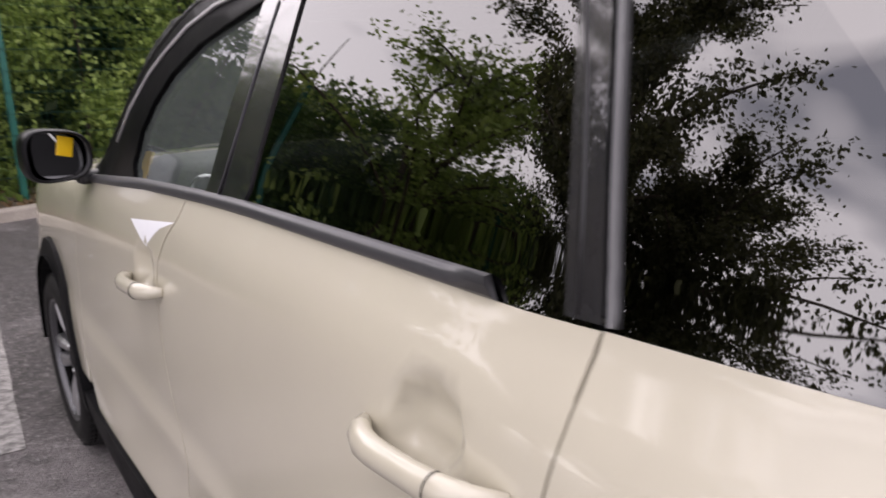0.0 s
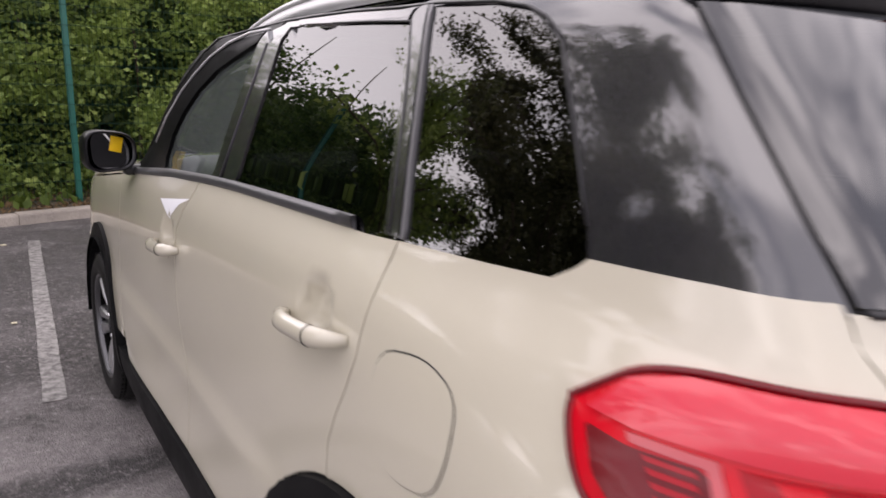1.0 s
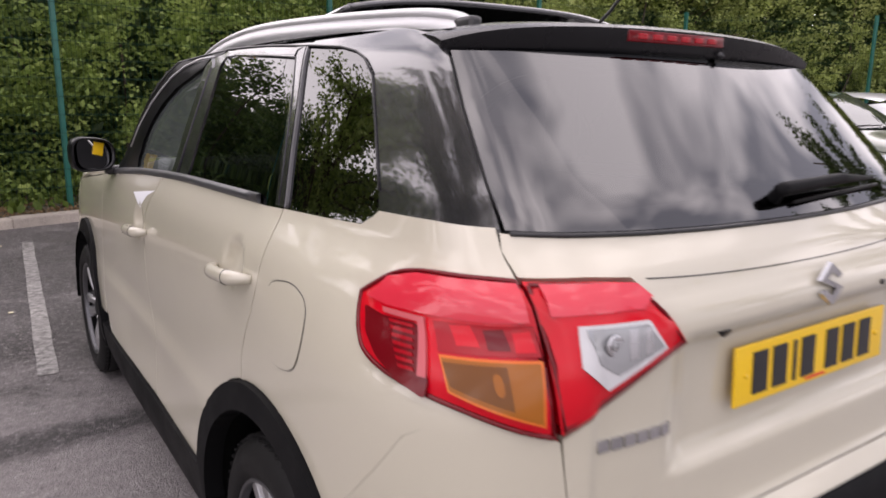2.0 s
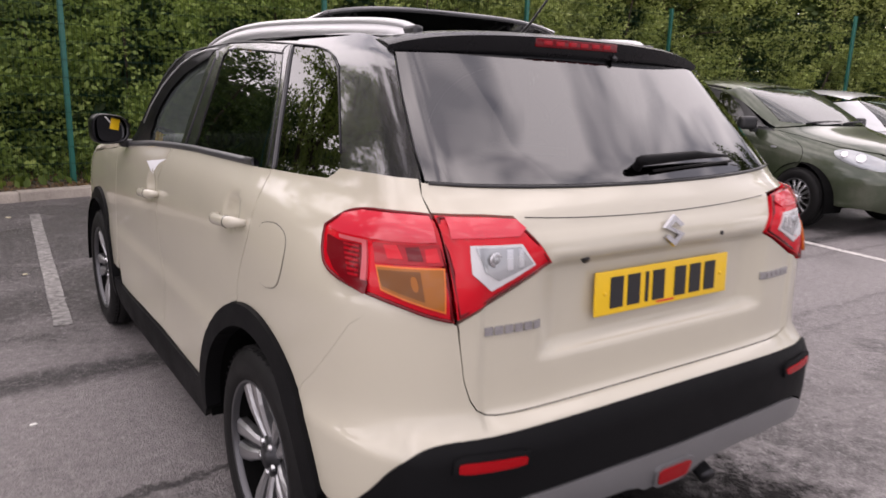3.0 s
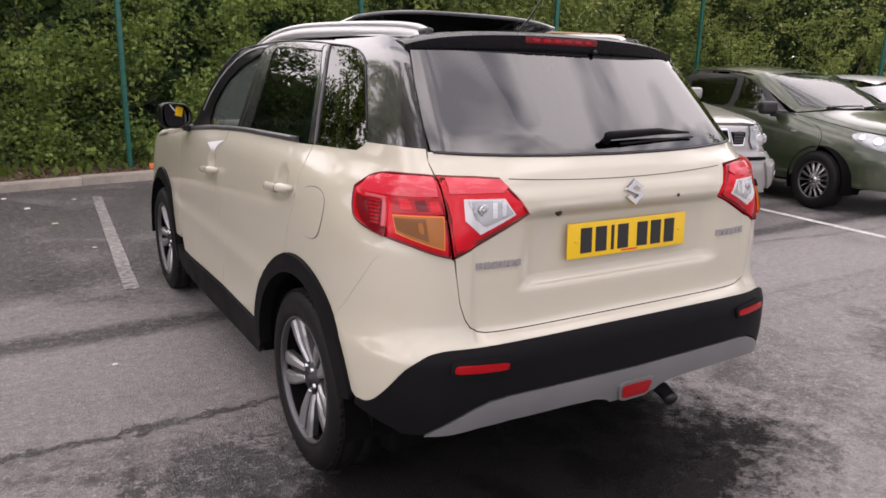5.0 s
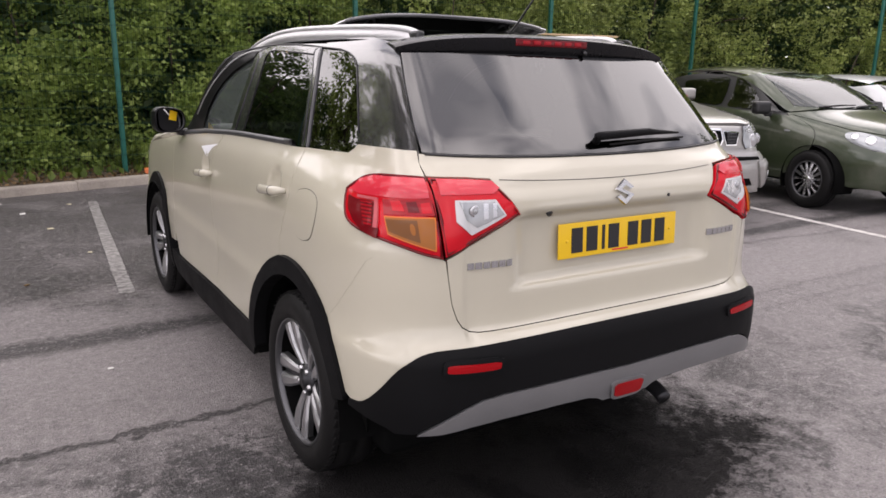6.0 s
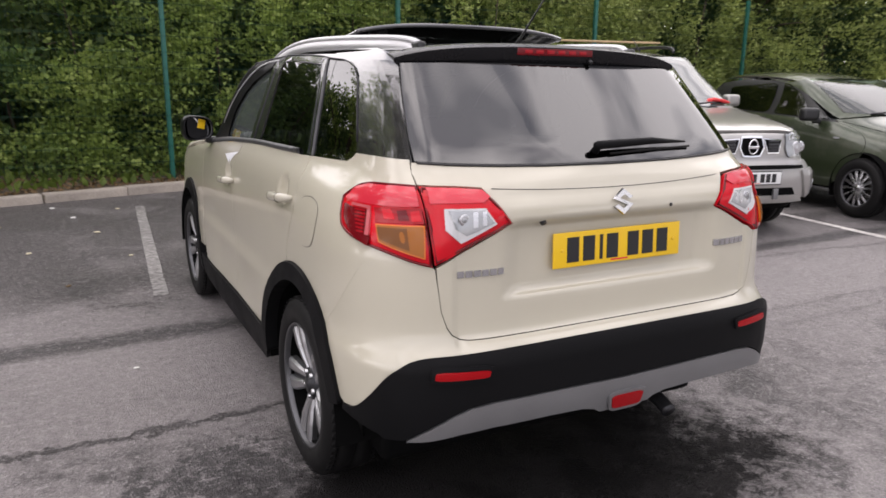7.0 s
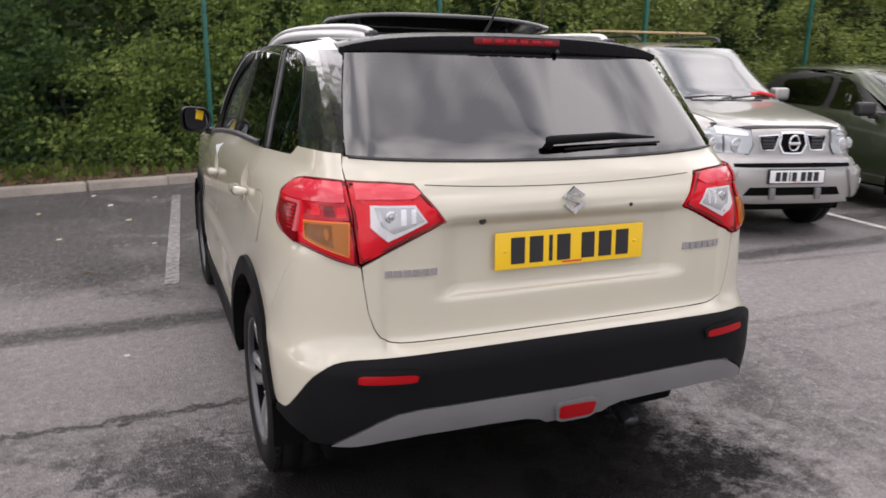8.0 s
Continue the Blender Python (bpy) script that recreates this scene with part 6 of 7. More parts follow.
# ---- the other parked cars: nose at low y in their own frames ----
def parked_car(name, m, rows, colour, label, spec):
    """A parked car with its nose towards low y. spec holds the heights and stations of its lines."""
    car = thing(name, m, label, "car", "cars in the bays")
    sh = Shell(rows, spec["corner"], 0.8)
    S, R, F = sh.S, sh.R, sh.F
    flip = lambda pts: [(-u, v) for u, v in pts]
    both = lambda mid0, half, mid1: [mid0] + half + [mid1] + flip(half[::-1])
    y1, y2, rad = spec["axle_front"], spec["axle_rear"], spec["wheel"]
    ro = rad + 0.055
    a0 = math.degrees(math.asin((spec["sill"] - rad) / ro))
    tail = rows[6][4]
    end = lambda z: sh.ends[int(np.clip(np.searchsorted(sh.v, z), 1, len(sh.v) - 1))]
    over = lambda p: (2 * end(p[1]) - p[0], p[1])
    belt = lambda y: float(np.interp(y, spec["belt_y"], spec["belt_z"]))
    yb = spec["belt_y"]
    # side: wing, two doors, quarter
    d1, d2, d3 = spec["doors"]
    arch1 = [S(*p) for p in arc(y1, rad, ro, a0, 180 - a0, 18)]
    arch2 = [S(*p) for p in arc(y2, rad, ro, a0, 180 - a0, 18)]
    hood = spec["hood"]
    wing = [R(*spec["wing_nose"]), S(0.22, spec["sill"]), *arch1[::-1], S(d1, spec["sill"]), S(d1, belt(d1))] + [S(y, z) for y, z in hood[::-1]]
    panel("front_wing", sh, wing, colour, car, "", 0.06, 0.002, 0, 0.02, True)
    for ya, yb2 in ((d1, d2), (d2, d3)):
        low_edge = [S(ya, spec["sill"]), S(yb2, spec["sill"])]
        if yb2 + 0.02 > y2 - ro:
            low_edge = [S(ya, spec["sill"]), S(y2 - ro - 0.01, spec["sill"])] + [p for p in arch2[::-1] if p[0] < S(yb2, 0.7)[0]]
        panel("car_door", sh, low_edge + [S(yb2, belt(yb2))] + [S(y, belt(y)) for y in np.linspace(yb2, ya, 5)[1:]], colour, car, "", 0.06, 0.003, 0, 0.02, True)
    quarter = [S(d3, belt(d3))] + [p for p in arch2[::-1] if p[0] > S(d3, 0.7)[0]] + [S(tail - 0.35, spec["sill"]), F(0.4, spec["sill"]), F(0.0, spec["sill"]), F(0.0, belt(tail)), F(0.5, belt(tail)), S(tail - 0.5, belt(tail - 0.5))]
    panel("rear_body", sh, quarter, colour, car, "", 0.08, 0.002, 0, 0.02, True)
    # bonnet
    bon = [R(spec["wing_nose"][0] - 0.02, spec["wing_nose"][1])] + [(u + 0.0, v + 0.004) for u, v in [S(y, z) for y, z in hood]]
    nose_mid = R(0.0, spec["hood_lip"])
    panel("bonnet", sh, both(nose_mid, [R(0.35, spec["hood_lip"])] + bon + [R(0.4, spec["cowl"])], R(0.0, spec["cowl"])), colour, car, "", 0.05, 0.003, 0.003, 0.02, False, 0.010)
    # bumper and lower nose
    top = spec["bumper_top"]
    foot = spec.get("bumper_foot", 0.24)
    bump = [R(0.3, top), R(spec["wing_nose"][0], top), S(0.22, top - 0.02), S(y1 - ro - 0.03, 0.52), S(y1 - ro - 0.02, spec["sill"]), S(0.2, foot + 0.02), R(0.4, foot)]
    panel("front_bumper", sh, both(R(0.0, top), bump, R(0.0, foot)), spec["bumper"], car, spec["bumper_label"], 0.05, 0.003, 0.012, 0.04)
    # glass
    sc = spec["screen"]
    panel("windscreen", sh, both(R(0.0, sc[0][1]), [R(x, z) for x, z in sc], R(0.0, sc[-1][1] + 0.01)), spec.get("screen_glass", TINTED), car, "reflecting windscreen", 0.05, 0.002, 0, 0.006)
    pil = [R(x + 0.004, z) for x, z in sc]
    frame_out = [S(y, z) for y, z in spec["glass_top"]]
    panel("front_pillar", sh, pil + frame_out[1:3] + [S(*spec["glass"][0][2]), S(*spec["glass"][0][1])][0:0] + [S(*p) for p in spec["pillar_low"]], colour, car, "", 0.05, 0, 0.001, 0.02, True)
    for k, g in enumerate(spec["glass"]):
        panel("side_window", sh, rounded([S(*p) for p in g], 0.08, 1), SIDE_GLASS, car, "dark reflecting side window", 0.05, 0.002, -0.003, 0.006, True)
    band = [S(*p) for p in spec["upper"]]
    panel("window_surround", sh, band, SEAL, car, "black window surround", 0.05, 0, -0.012, 0.004, True)
    rb = [F(0.5, belt(tail) + 0.03), F(0.0, belt(tail) + 0.03), F(0.0, spec["roof_z"] - 0.06), F(0.45, spec["roof_z"] - 0.07)]
    panel("rear_window", sh, rb + [over(rb[3]), over(rb[0])], SIDE_GLASS, car, "", 0.08, 0.002, 0, 0.006)
    # roof
    roof = [R(0.0, sc[-1][1] + 0.012), R(sc[-1][0] * 0.9, sc[-1][1] + 0.010)] + frame_out[2:]
    v, f = [], []
    ya, yb3 = spec["roof_y"]
    for j in range(17):
        y = ya + (yb3 - ya) * j / 16
        e = abs(2 * j / 16 - 1)
        for i in range(17):
            x = -1 + i / 8
            v.append((x * spec["roof_w"] * (1 - 0.06 * e ** 3), y, spec["roof_z"] - spec["roof_drop"] * e ** 2.2 - 0.06 * abs(x) ** 2.8))
    f = [(j * 17 + i, j * 17 + i + 1, (j + 1) * 17 + i + 1, (j + 1) * 17 + i) for j in range(16) for i in range(16)]
    part_mesh("roof", v, f, colour, car)
    # floor and inner skin, near black for the shade there, and cabin
    low = [R(0.0, 0.25), R(0.5, 0.25), S(0.3, 0.25), S(y1 - ro, 0.28)] + [S(*p) for p in arc(y1, rad, ro - 0.02, a0, 180 - a0, 14)][::-1] + [S(d1, 0.25), S(d3, 0.25)] + [S(*p) for p in arc(y2, rad, ro - 0.02, a0, 180 - a0, 14)][::-1] + [S(tail - 0.3, 0.28), F(0.0, 0.28), F(0.0, 0.8), S(tail - 0.4, 0.85), S(d2, 0.82), S(d1, 0.80), R(0.5, 0.66), R(0.0, 0.62)]
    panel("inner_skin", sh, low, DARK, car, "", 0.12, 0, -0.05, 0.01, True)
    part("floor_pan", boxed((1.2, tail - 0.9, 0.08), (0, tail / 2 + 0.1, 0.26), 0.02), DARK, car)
    part("dashboard", boxed((1.2, 0.5, 0.22), (0, spec["belt_y"][0] + 0.35, belt(1.4) - 0.10), 0.06), DASH, car)
    for x in (-0.34, 0.34):
        seat_at(car, x, spec["seat_y"], spec["seat_z"])
        seat_at(car, x, spec["seat_y"] + 0.85, spec["seat_z"])
    for y in (y1, y2):
        for sx in (-1, 1):
            wheel(car, (sx * (spec["track"] - 0.0), y, rad), sx, rad, spec["rim"], 0.195, spec["spokes"], spec["style"])
            v = []
            for x in (0.52, spec["track"] + 0.085):
                v += [(sx * x, yy, zz) for yy, zz in arc(y, rad, ro - 0.004, -20, 200, 20)]
            part_mesh("wheel_well", v, [(i, i + 1, 22 + i, 21 + i) for i in range(20)] + [tuple(range(21))], DARK, car)
    # mirrors, handles, wipers
    my, mz, mw = spec["mirror"]
    for sx in (-1, 1):
        bm = boxed((0.20, 0.12, 0.14), (0, 0, 0), 0.045, None, 4)
        mm = part("door_mirror", bm, spec["mirror_paint"], car, "door mirror")
        mm.matrix_basis = pose(sx * mw, my, mz, 0, 0, sx * 10)
        part("mirror_glass", boxed((0.15, 0.006, 0.10), (0, 0.060, 0), 0.002), MIRROR, mm)
        part("mirror_arm", boxed((0.09, 0.05, 0.05), (-sx * 0.10, 0.01, -0.07), 0.015), SEAL, mm)
        for hy in spec["handles"]:
            p = sh.raw(*S(hy, spec["handle_z"]))
            part("door_handle", boxed((0.03, 0.17, 0.035), (-sx * (p[0] - 0.015) if sx > 0 else p[0] - 0.015, hy, spec["handle_z"]), 0.012), colour, car)
    for x in (-0.1, 0.42):
        q0, q1 = sh.at(*R(x + 0.05, spec["cowl"] + 0.015), 0.012), sh.at(*R(x - 0.5, spec["cowl"] + 0.035), 0.012)
        v, f = tube([q0, (q0 + q1) / 2 + np.array([0, -0.03, 0.012]), q1], [0.012, 0.009, 0.006], 6)
        part_mesh("windscreen_wiper", v, f, SEAL, car)
    return car, sh


def seat_at(parent, x, y, z):
    s = new("car_seat")
    s.parent = parent
    part("seat_cushion", boxed((0.5, 0.5, 0.15), (x, y, z), 0.04), FABRIC, s)
    tilt = Euler((radians(14), 0, 0)).to_matrix().to_4x4()
    part("backrest", boxed((0.46, 0.12, 0.55), (x, y + 0.27, z + 0.30), 0.04, tilt), FABRIC, s)
    part("headrest", boxed((0.24, 0.08, 0.16), (x, y + 0.36, z + 0.66), 0.03, tilt), FABRIC, s)


# silver four-wheel drive
X_ROWS = [(.18, .76, .14, 4, 4.2, 4), (.30, .845, .05, 5, 4.35, 4), (.42, .872, .00, 5, 4.42, 4), (.56, .882, -.01, 5, 4.45, 4), (.66, .882, .00, 5, 4.45, 4), (.71, .880, .03, 5, 4.44, 4), (.76, .878, .065, 4.6, 4.43, 4),
          (.90, .872, .085, 4.4, 4.40, 4), (.955, .860, .12, 4, 4.36, 4), (.99, .845, .22, 3.8, 4.34, 4), (1.03, .825, .50, 3.8, 4.32, 4), (1.07, .805, .82, 4, 4.30, 4), (1.11, .79, 1.02, 4.5, 4.28, 4),
          (1.20, .765, 1.16, 5, 4.24, 4), (1.40, .705, 1.45, 5, 4.15, 4), (1.55, .655, 1.68, 5, 4.02, 4), (1.61, .61, 1.82, 5, 3.9, 4), (1.65, .50, 2.05, 4, 3.6, 3.5), (1.672, .2, 2.4, 3, 3.1, 3)]
x_spec = dict(bumper_foot=0.385, corner=1.9, axle_front=0.86, axle_rear=3.485, wheel=0.345, sill=0.40, belt_y=(1.15, 1.5, 4.0), belt_z=(1.05, 1.075, 1.12), doors=(1.42, 2.48, 3.30),
              hood=[(0.36, 0.985), (0.62, 1.02), (0.95, 1.06), (1.20, 1.09)], wing_nose=(0.66, 0.945), hood_lip=0.965, cowl=1.105, bumper_top=0.745, bumper=SILVER_PAINT, bumper_label="silver front bumper",
              screen=[(0.40, 1.118), (0.705, 1.125), (0.655, 1.35), (0.600, 1.55), (0.565, 1.59)], glass_top=[(1.25, 1.10), (1.85, 1.56), (2.2, 1.60)],
              pillar_low=[(2.1, 1.575), (1.80, 1.47), (1.50, 1.27), (1.30, 1.10)],
              glass=[[(1.40, 1.095), (2.42, 1.115), (2.42, 1.55), (2.10, 1.55), (1.82, 1.44)], [(2.52, 1.118), (3.28, 1.13), (3.22, 1.54), (2.52, 1.55)], [(3.38, 1.14), (4.0, 1.16), (3.85, 1.50), (3.32, 1.54)]],
              upper=[(1.30, 1.08), (4.2, 1.13), (3.95, 1.56), (3.0, 1.60), (2.1, 1.58), (1.80, 1.47)], roof_z=1.685, roof_drop=0.075, roof_y=(1.78, 4.02), roof_w=0.64, track=0.77, rim=0.205, spokes=6, style="plain",
              mirror=(1.62, 1.17, 0.98), mirror_paint=SILVER_PAINT, screen_glass=SCREEN_SKY, handles=(2.30, 3.18), handle_z=0.93, seat_y=2.2, seat_z=0.72)
TURN_X = -12.5
NX = pose(4.09, 2.17, 0, 0, 0, TURN_X)
suv2, xs_ = parked_car("parked_car", NX @ pose(0, -0.03, 0), X_ROWS, SILVER_PAINT, "silver four wheel drive car with roof bars parked nose out", x_spec)


def silver_nose(car, sh):
    R, S = sh.R, sh.S
    flip = lambda pts: [(-u, v) for u, v in pts]
    # middle nose panel between bonnet and bumper
    mid = [R(0.30, 0.955), R(0.66, 0.94), S(0.26, 0.92), S(0.30, 0.75), R(0.5, 0.748)]
    panel("nose_panel", sh, [R(0.0, 0.958)] + mid + [R(0.0, 0.748)] + flip(mid[::-1]), SILVER_PAINT, car, "", 0.05, 0.001, -0.004, 0.03)
    for fl in (False, True):
        g = flip if fl else (lambda p: p)
        lamp = panel("headlamp", sh, g([R(0.40, 0.942), R(0.66, 0.972), S(0.30, 0.968), S(0.42, 0.90), S(0.31, 0.815), R(0.70, 0.790), R(0.42, 0.782), R(0.385, 0.85)]), HEADLAMP, car, "large clear headlamp", 0.03, 0.004, 0.006, 0.03)
        ring = [sh.at(u, w, 0.006) for u, w in g([R(0.40, 0.942), R(0.66, 0.972), S(0.30, 0.968), S(0.42, 0.90), S(0.31, 0.815), R(0.70, 0.790), R(0.42, 0.782), R(0.385, 0.85)])]
        v, f = tube(ring + ring[:1], 0.005, 6)
        part_mesh("lamp_edge", v, f, SEAL_GREY, lamp, "dark gap round the lamp")
        panel("lamp_shade", sh, g([R(0.43, 0.93), R(0.655, 0.955), R(0.66, 0.915), R(0.425, 0.905)]), SATIN, lamp, "bright upper band", 0.03, 0, 0.010, 0.004)
        panel("lamp_divider", sh, g([R(0.615, 0.905), R(0.628, 0.905), R(0.622, 0.80), R(0.610, 0.80)]), SEAL_GREY, lamp, "", 0.03, 0, 0.010, 0.004)
        for x, z, rr in ((0.53, 0.848, 0.050), (0.685, 0.853, 0.040)):
            c = sh.at(*g([R(x, z)])[0], 0.010)
            v, f = turned([(0, rr), (0.008, rr * 0.96), (0.004, rr * 0.7), (0.010, rr * 0.3), (0.012, 0)], 24)
            part_mesh("lamp_bowl", [(c[0] + y, c[1] - x_, c[2] + z_) for x_, y, z_ in v], f, SATIN, lamp)
        cut = g([R(0.145, 0.912), R(0.325, 0.904), R(0.300, 0.822), R(0.185, 0.822)])
        panel("grille_frame", sh, shrink(cut, -0.007), CHROME, car, "chrome grille frame", 0.04, 0, 0.006, 0.03)
        grille = panel("grille", sh, cut, DARK, car, "black mesh grille", 0.05, 0, 0.008, 0.01)
        for k in range(4):
            z = 0.838 + 0.020 * k
            panel("grille_bar", sh, g([R(0.182, z), R(0.302, z), R(0.302, z + 0.006), R(0.182, z + 0.006)]), SEAL_GREY, grille, "", 0.05, 0, 0.013, 0.01)
        for k in range(6):
            x = 0.192 + 0.020 * k
            panel("grille_bar", sh, g([R(x, 0.826), R(x + 0.005, 0.826), R(x + 0.005, 0.904), R(x, 0.904)]), SEAL_GREY, grille, "", 0.05, 0, 0.013, 0.01)
        panel("bumper_corner", sh, g([R(0.52, 0.66), R(0.64, 0.675), S(0.30, 0.66), S(0.33, 0.52), S(0.24, 0.40), R(0.62, 0.40), R(0.56, 0.52)]), SILVER_PAINT, car, "raised bumper corner", 0.04, 0, 0.030, 0.04, puff=0.02)
        panel("fog_lamp", sh, g(rounded([R(0.69, 0.56), S(0.17, 0.56), S(0.17, 0.47), R(0.69, 0.47)], 0.25)), LENS_CLEAR, car, "round fog lamp", 0.03, 0, 0.055, 0.02)
    cut = [R(0.0, 0.92), R(0.105, 0.918), R(0.125, 0.86), R(0.085, 0.80), R(0.0, 0.795)]
    panel("grille_frame", sh, shrink(cut[:1] + cut[1:-1] + [cut[-1]] + flip(cut[1:-1][::-1]), -0.014), CHROME, car, "chrome grille frame", 0.04, 0, 0.010, 0.03)
    panel("grille", sh, cut[:1] + cut[1:-1] + [cut[-1]] + flip(cut[1:-1][::-1]), DARK, car, "black mesh grille", 0.05, 0, 0.012, 0.01)
    c = sh.at(0, 0.862, 0.022)
    v, f = turned([(0, 0.052), (0.006, 0.056), (0.010, 0.050), (0.006, 0.043), (0, 0.045)], 32)
    emblem = part_mesh("emblem", [(c[0] + y, c[1] - x, c[2] + z) for x, y, z in v], f, CHROME, car, "plain chrome ring emblem")
    part("emblem_bar", boxed((0.118, 0.012, 0.020), (c[0], c[1] - 0.006, c[2]), 0.003), CHROME, emblem)
    slot = [R(0.3, 0.705), R(0.56, 0.70), R(0.56, 0.675), R(0.3, 0.672)]
    panel("bumper_slot", sh, [R(0, 0.705)] + slot + [R(0, 0.672)] + flip(slot[::-1]), DARK, car, "dark slot in the bumper", 0.05, 0, 0.014, 0.01)
    lower = [R(0.3, 0.505), R(0.42, 0.505), R(0.47, 0.435), R(0.3, 0.435)]
    panel("lower_grille", sh, [R(0, 0.505)] + lower + [R(0, 0.435)] + flip(lower[::-1]), DARK, car, "dark lower air intake", 0.05, 0, 0.014, 0.01)
    for x in (-0.22, 0.22):
        part("intake_rib", boxed((0.05, 0.03, 0.10), (x, -0.035, 0.45), 0.006), GREY_PLASTIC, car)
    lip = [R(0.3, 0.435), R(0.50, 0.435), R(0.57, 0.375), R(0.3, 0.37)]
    panel("lower_lip", sh, [R(0, 0.435)] + lip + [R(0, 0.37)] + flip(lip[::-1]), SILVER_PAINT, car, "silver lower lip", 0.05, 0, 0.03, 0.05)
    part("plate_holder", boxed((0.545, 0.02, 0.13), (0, -0.028, 0.60), 0.004), SEAL, car)
    plate(car, (0, -0.043, 0.60), Matrix.Identity(4), WHITE_PLATE, "white number plate with plain black bars")
    for sx in (-1, 1):
        pts = smooth_line([(sx * 0.56, 2.0, 1.655), (sx * 0.58, 2.15, 1.715), (sx * 0.585, 2.9, 1.735), (sx * 0.575, 3.7, 1.70), (sx * 0.56, 3.85, 1.63)], 5)
        v, f = tube(pts, 0.019, 8)
        part_mesh("roof_rail", v, f, SEAL, car, "black roof rail")
    part("roof_bar", boxed((1.62, 0.07, 0.022), (-0.28, 2.30, 1.775), 0.005), LINE_WOOD, car, "pale wooden plank across the roof rails")
    v, f = tube([(0.02, 1.98, 1.655), (-0.02, 2.12, 1.82)], [0.012, 0.003], 8)
    part_mesh("aerial", v, f, SEAL, car)


CLOTH = (0.44, 1.24, 1.248)
LINE_WOOD = surface("pale_timber", (0.50, 0.36, 0.20), 0.7, vary=0.2, scale=3, fine=60)
silver_nose(suv2, xs_)
# the upper body of the silver car stands higher over its bumper
for ob in suv2.children_recursive:
    if ob.type != "MESH":
        continue
    if ob.matrix_basis == Matrix.Identity(4):
        z = np.array([q.co.z for q in ob.data.vertices])
        for q, t in zip(ob.data.vertices, z):
            q.co.x *= 1 - 0.03 * ease(t, 0.6, 0.9) - 0.11 * ease(t, 1.0, 1.5)
            q.co.y += 0.16 * ease(t, 0.97, 1.15) + 0.12 * ease(t, 1.1, 1.5)
            q.co.z += 0.095 * ease(t, 0.80, 1.10) + 0.06 * ease(t, 1.1, 1.5)
    elif ob.matrix_basis.translation.z > 0.95 and ob.parent == suv2:
        ob.matrix_basis.translation += Vector((0, 0.16, 0.09))

# red cloth left at the foot of the windscreen
v, f = tube(smooth_line([(CLOTH[0] - 0.12, CLOTH[1] + 0.03, CLOTH[2]), (CLOTH[0] - 0.03, CLOTH[1] + 0.02, CLOTH[2] + 0.03), (CLOTH[0] + 0.13, CLOTH[1] - 0.03, CLOTH[2])], 4), [0.02, 0.035, 0.04, 0.03, 0.035, 0.028, 0.032, 0.025, 0.012], 7, 0.7)
cloth = tagged(new("cloth", mesh_of("cloth", v, f, RED_CLOTH)), "crumpled red cloth lying on the silver bonnet", "cloth")
cloth.matrix_world = NX

# green hatchback
P_ROWS = [(.17, .70, .18, 4, 3.75, 4), (.28, .79, .06, 3.4, 3.92, 4), (.40, .825, .01, 3, 3.98, 4), (.52, .838, .00, 2.9, 4.0, 4), (.62, .842, .02, 2.8, 4.01, 4), (.70, .842, .06, 2.7, 4.0, 4), (.78, .840, .14, 2.6, 3.98, 4),
          (.85, .832, .28, 2.5, 3.95, 4), (.91, .818, .52, 2.5, 3.92, 4), (.96, .802, .80, 2.7, 3.9, 4), (1.00, .785, .98, 3, 3.87, 4), (1.06, .760, 1.12, 3.6, 3.83, 4), (1.20, .710, 1.42, 4, 3.74, 4),
          (1.34, .655, 1.76, 4, 3.60, 4), (1.41, .605, 2.0, 4, 3.46, 4), (1.45, .52, 2.2, 3.6, 3.3, 3.5), (1.475, .36, 2.45, 3, 3.0, 3), (1.485, .18, 2.65, 2.5, 2.8, 2.5)]
p_spec = dict(corner=2.0, axle_front=0.86, axle_rear=3.37, wheel=0.305, sill=0.27, belt_y=(1.0, 1.4, 3.6), belt_z=(0.93, 0.955, 1.05), doors=(1.28, 2.28, 3.05),
              hood=[(0.60, 0.835), (0.85, 0.885), (1.1, 0.93), (1.32, 0.965)], wing_nose=(0.40, 0.79), hood_lip=0.745, cowl=1.015, bumper_top=0.735, bumper=GREEN_PAINT, bumper_label="green front bumper",
              screen=[(0.40, 1.03), (0.655, 1.045), (0.625, 1.20), (0.575, 1.35), (0.54, 1.40)], glass_top=[(1.2, 1.0), (2.1, 1.36), (2.5, 1.40)],
              pillar_low=[(2.15, 1.345), (1.85, 1.25), (1.50, 1.08), (1.30, 0.985)],
              glass=[[(1.62, 0.985), (2.22, 1.005), (2.22, 1.35), (2.12, 1.34), (1.86, 1.22)], [(2.32, 1.01), (3.05, 1.04), (3.12, 1.30), (2.32, 1.355)], [(1.34, 0.975), (1.58, 0.983), (1.60, 1.08)]],
              upper=[(1.26, 0.95), (3.7, 1.05), (3.4, 1.35), (2.9, 1.40), (2.2, 1.37), (1.85, 1.25)], roof_z=1.49, roof_drop=0.085, roof_y=(1.92, 3.66), roof_w=0.61, track=0.735, rim=0.19, spokes=14, style="plain",
              mirror=(1.50, 1.02, 0.93), mirror_paint=SEAL, screen_glass=SCREEN_GREEN, handles=(2.10, 2.90), handle_z=0.86, seat_y=2.05, seat_z=0.60)
GX = pose(6.93, 1.49, 0, 0, 0, -9) @ Matrix.Diagonal((1.05, 1.05, 1.09, 1))
hatch, hs_ = parked_car("parked_car", GX, P_ROWS, GREEN_PAINT, "olive green hatchback parked nose out beside the silver car", p_spec)


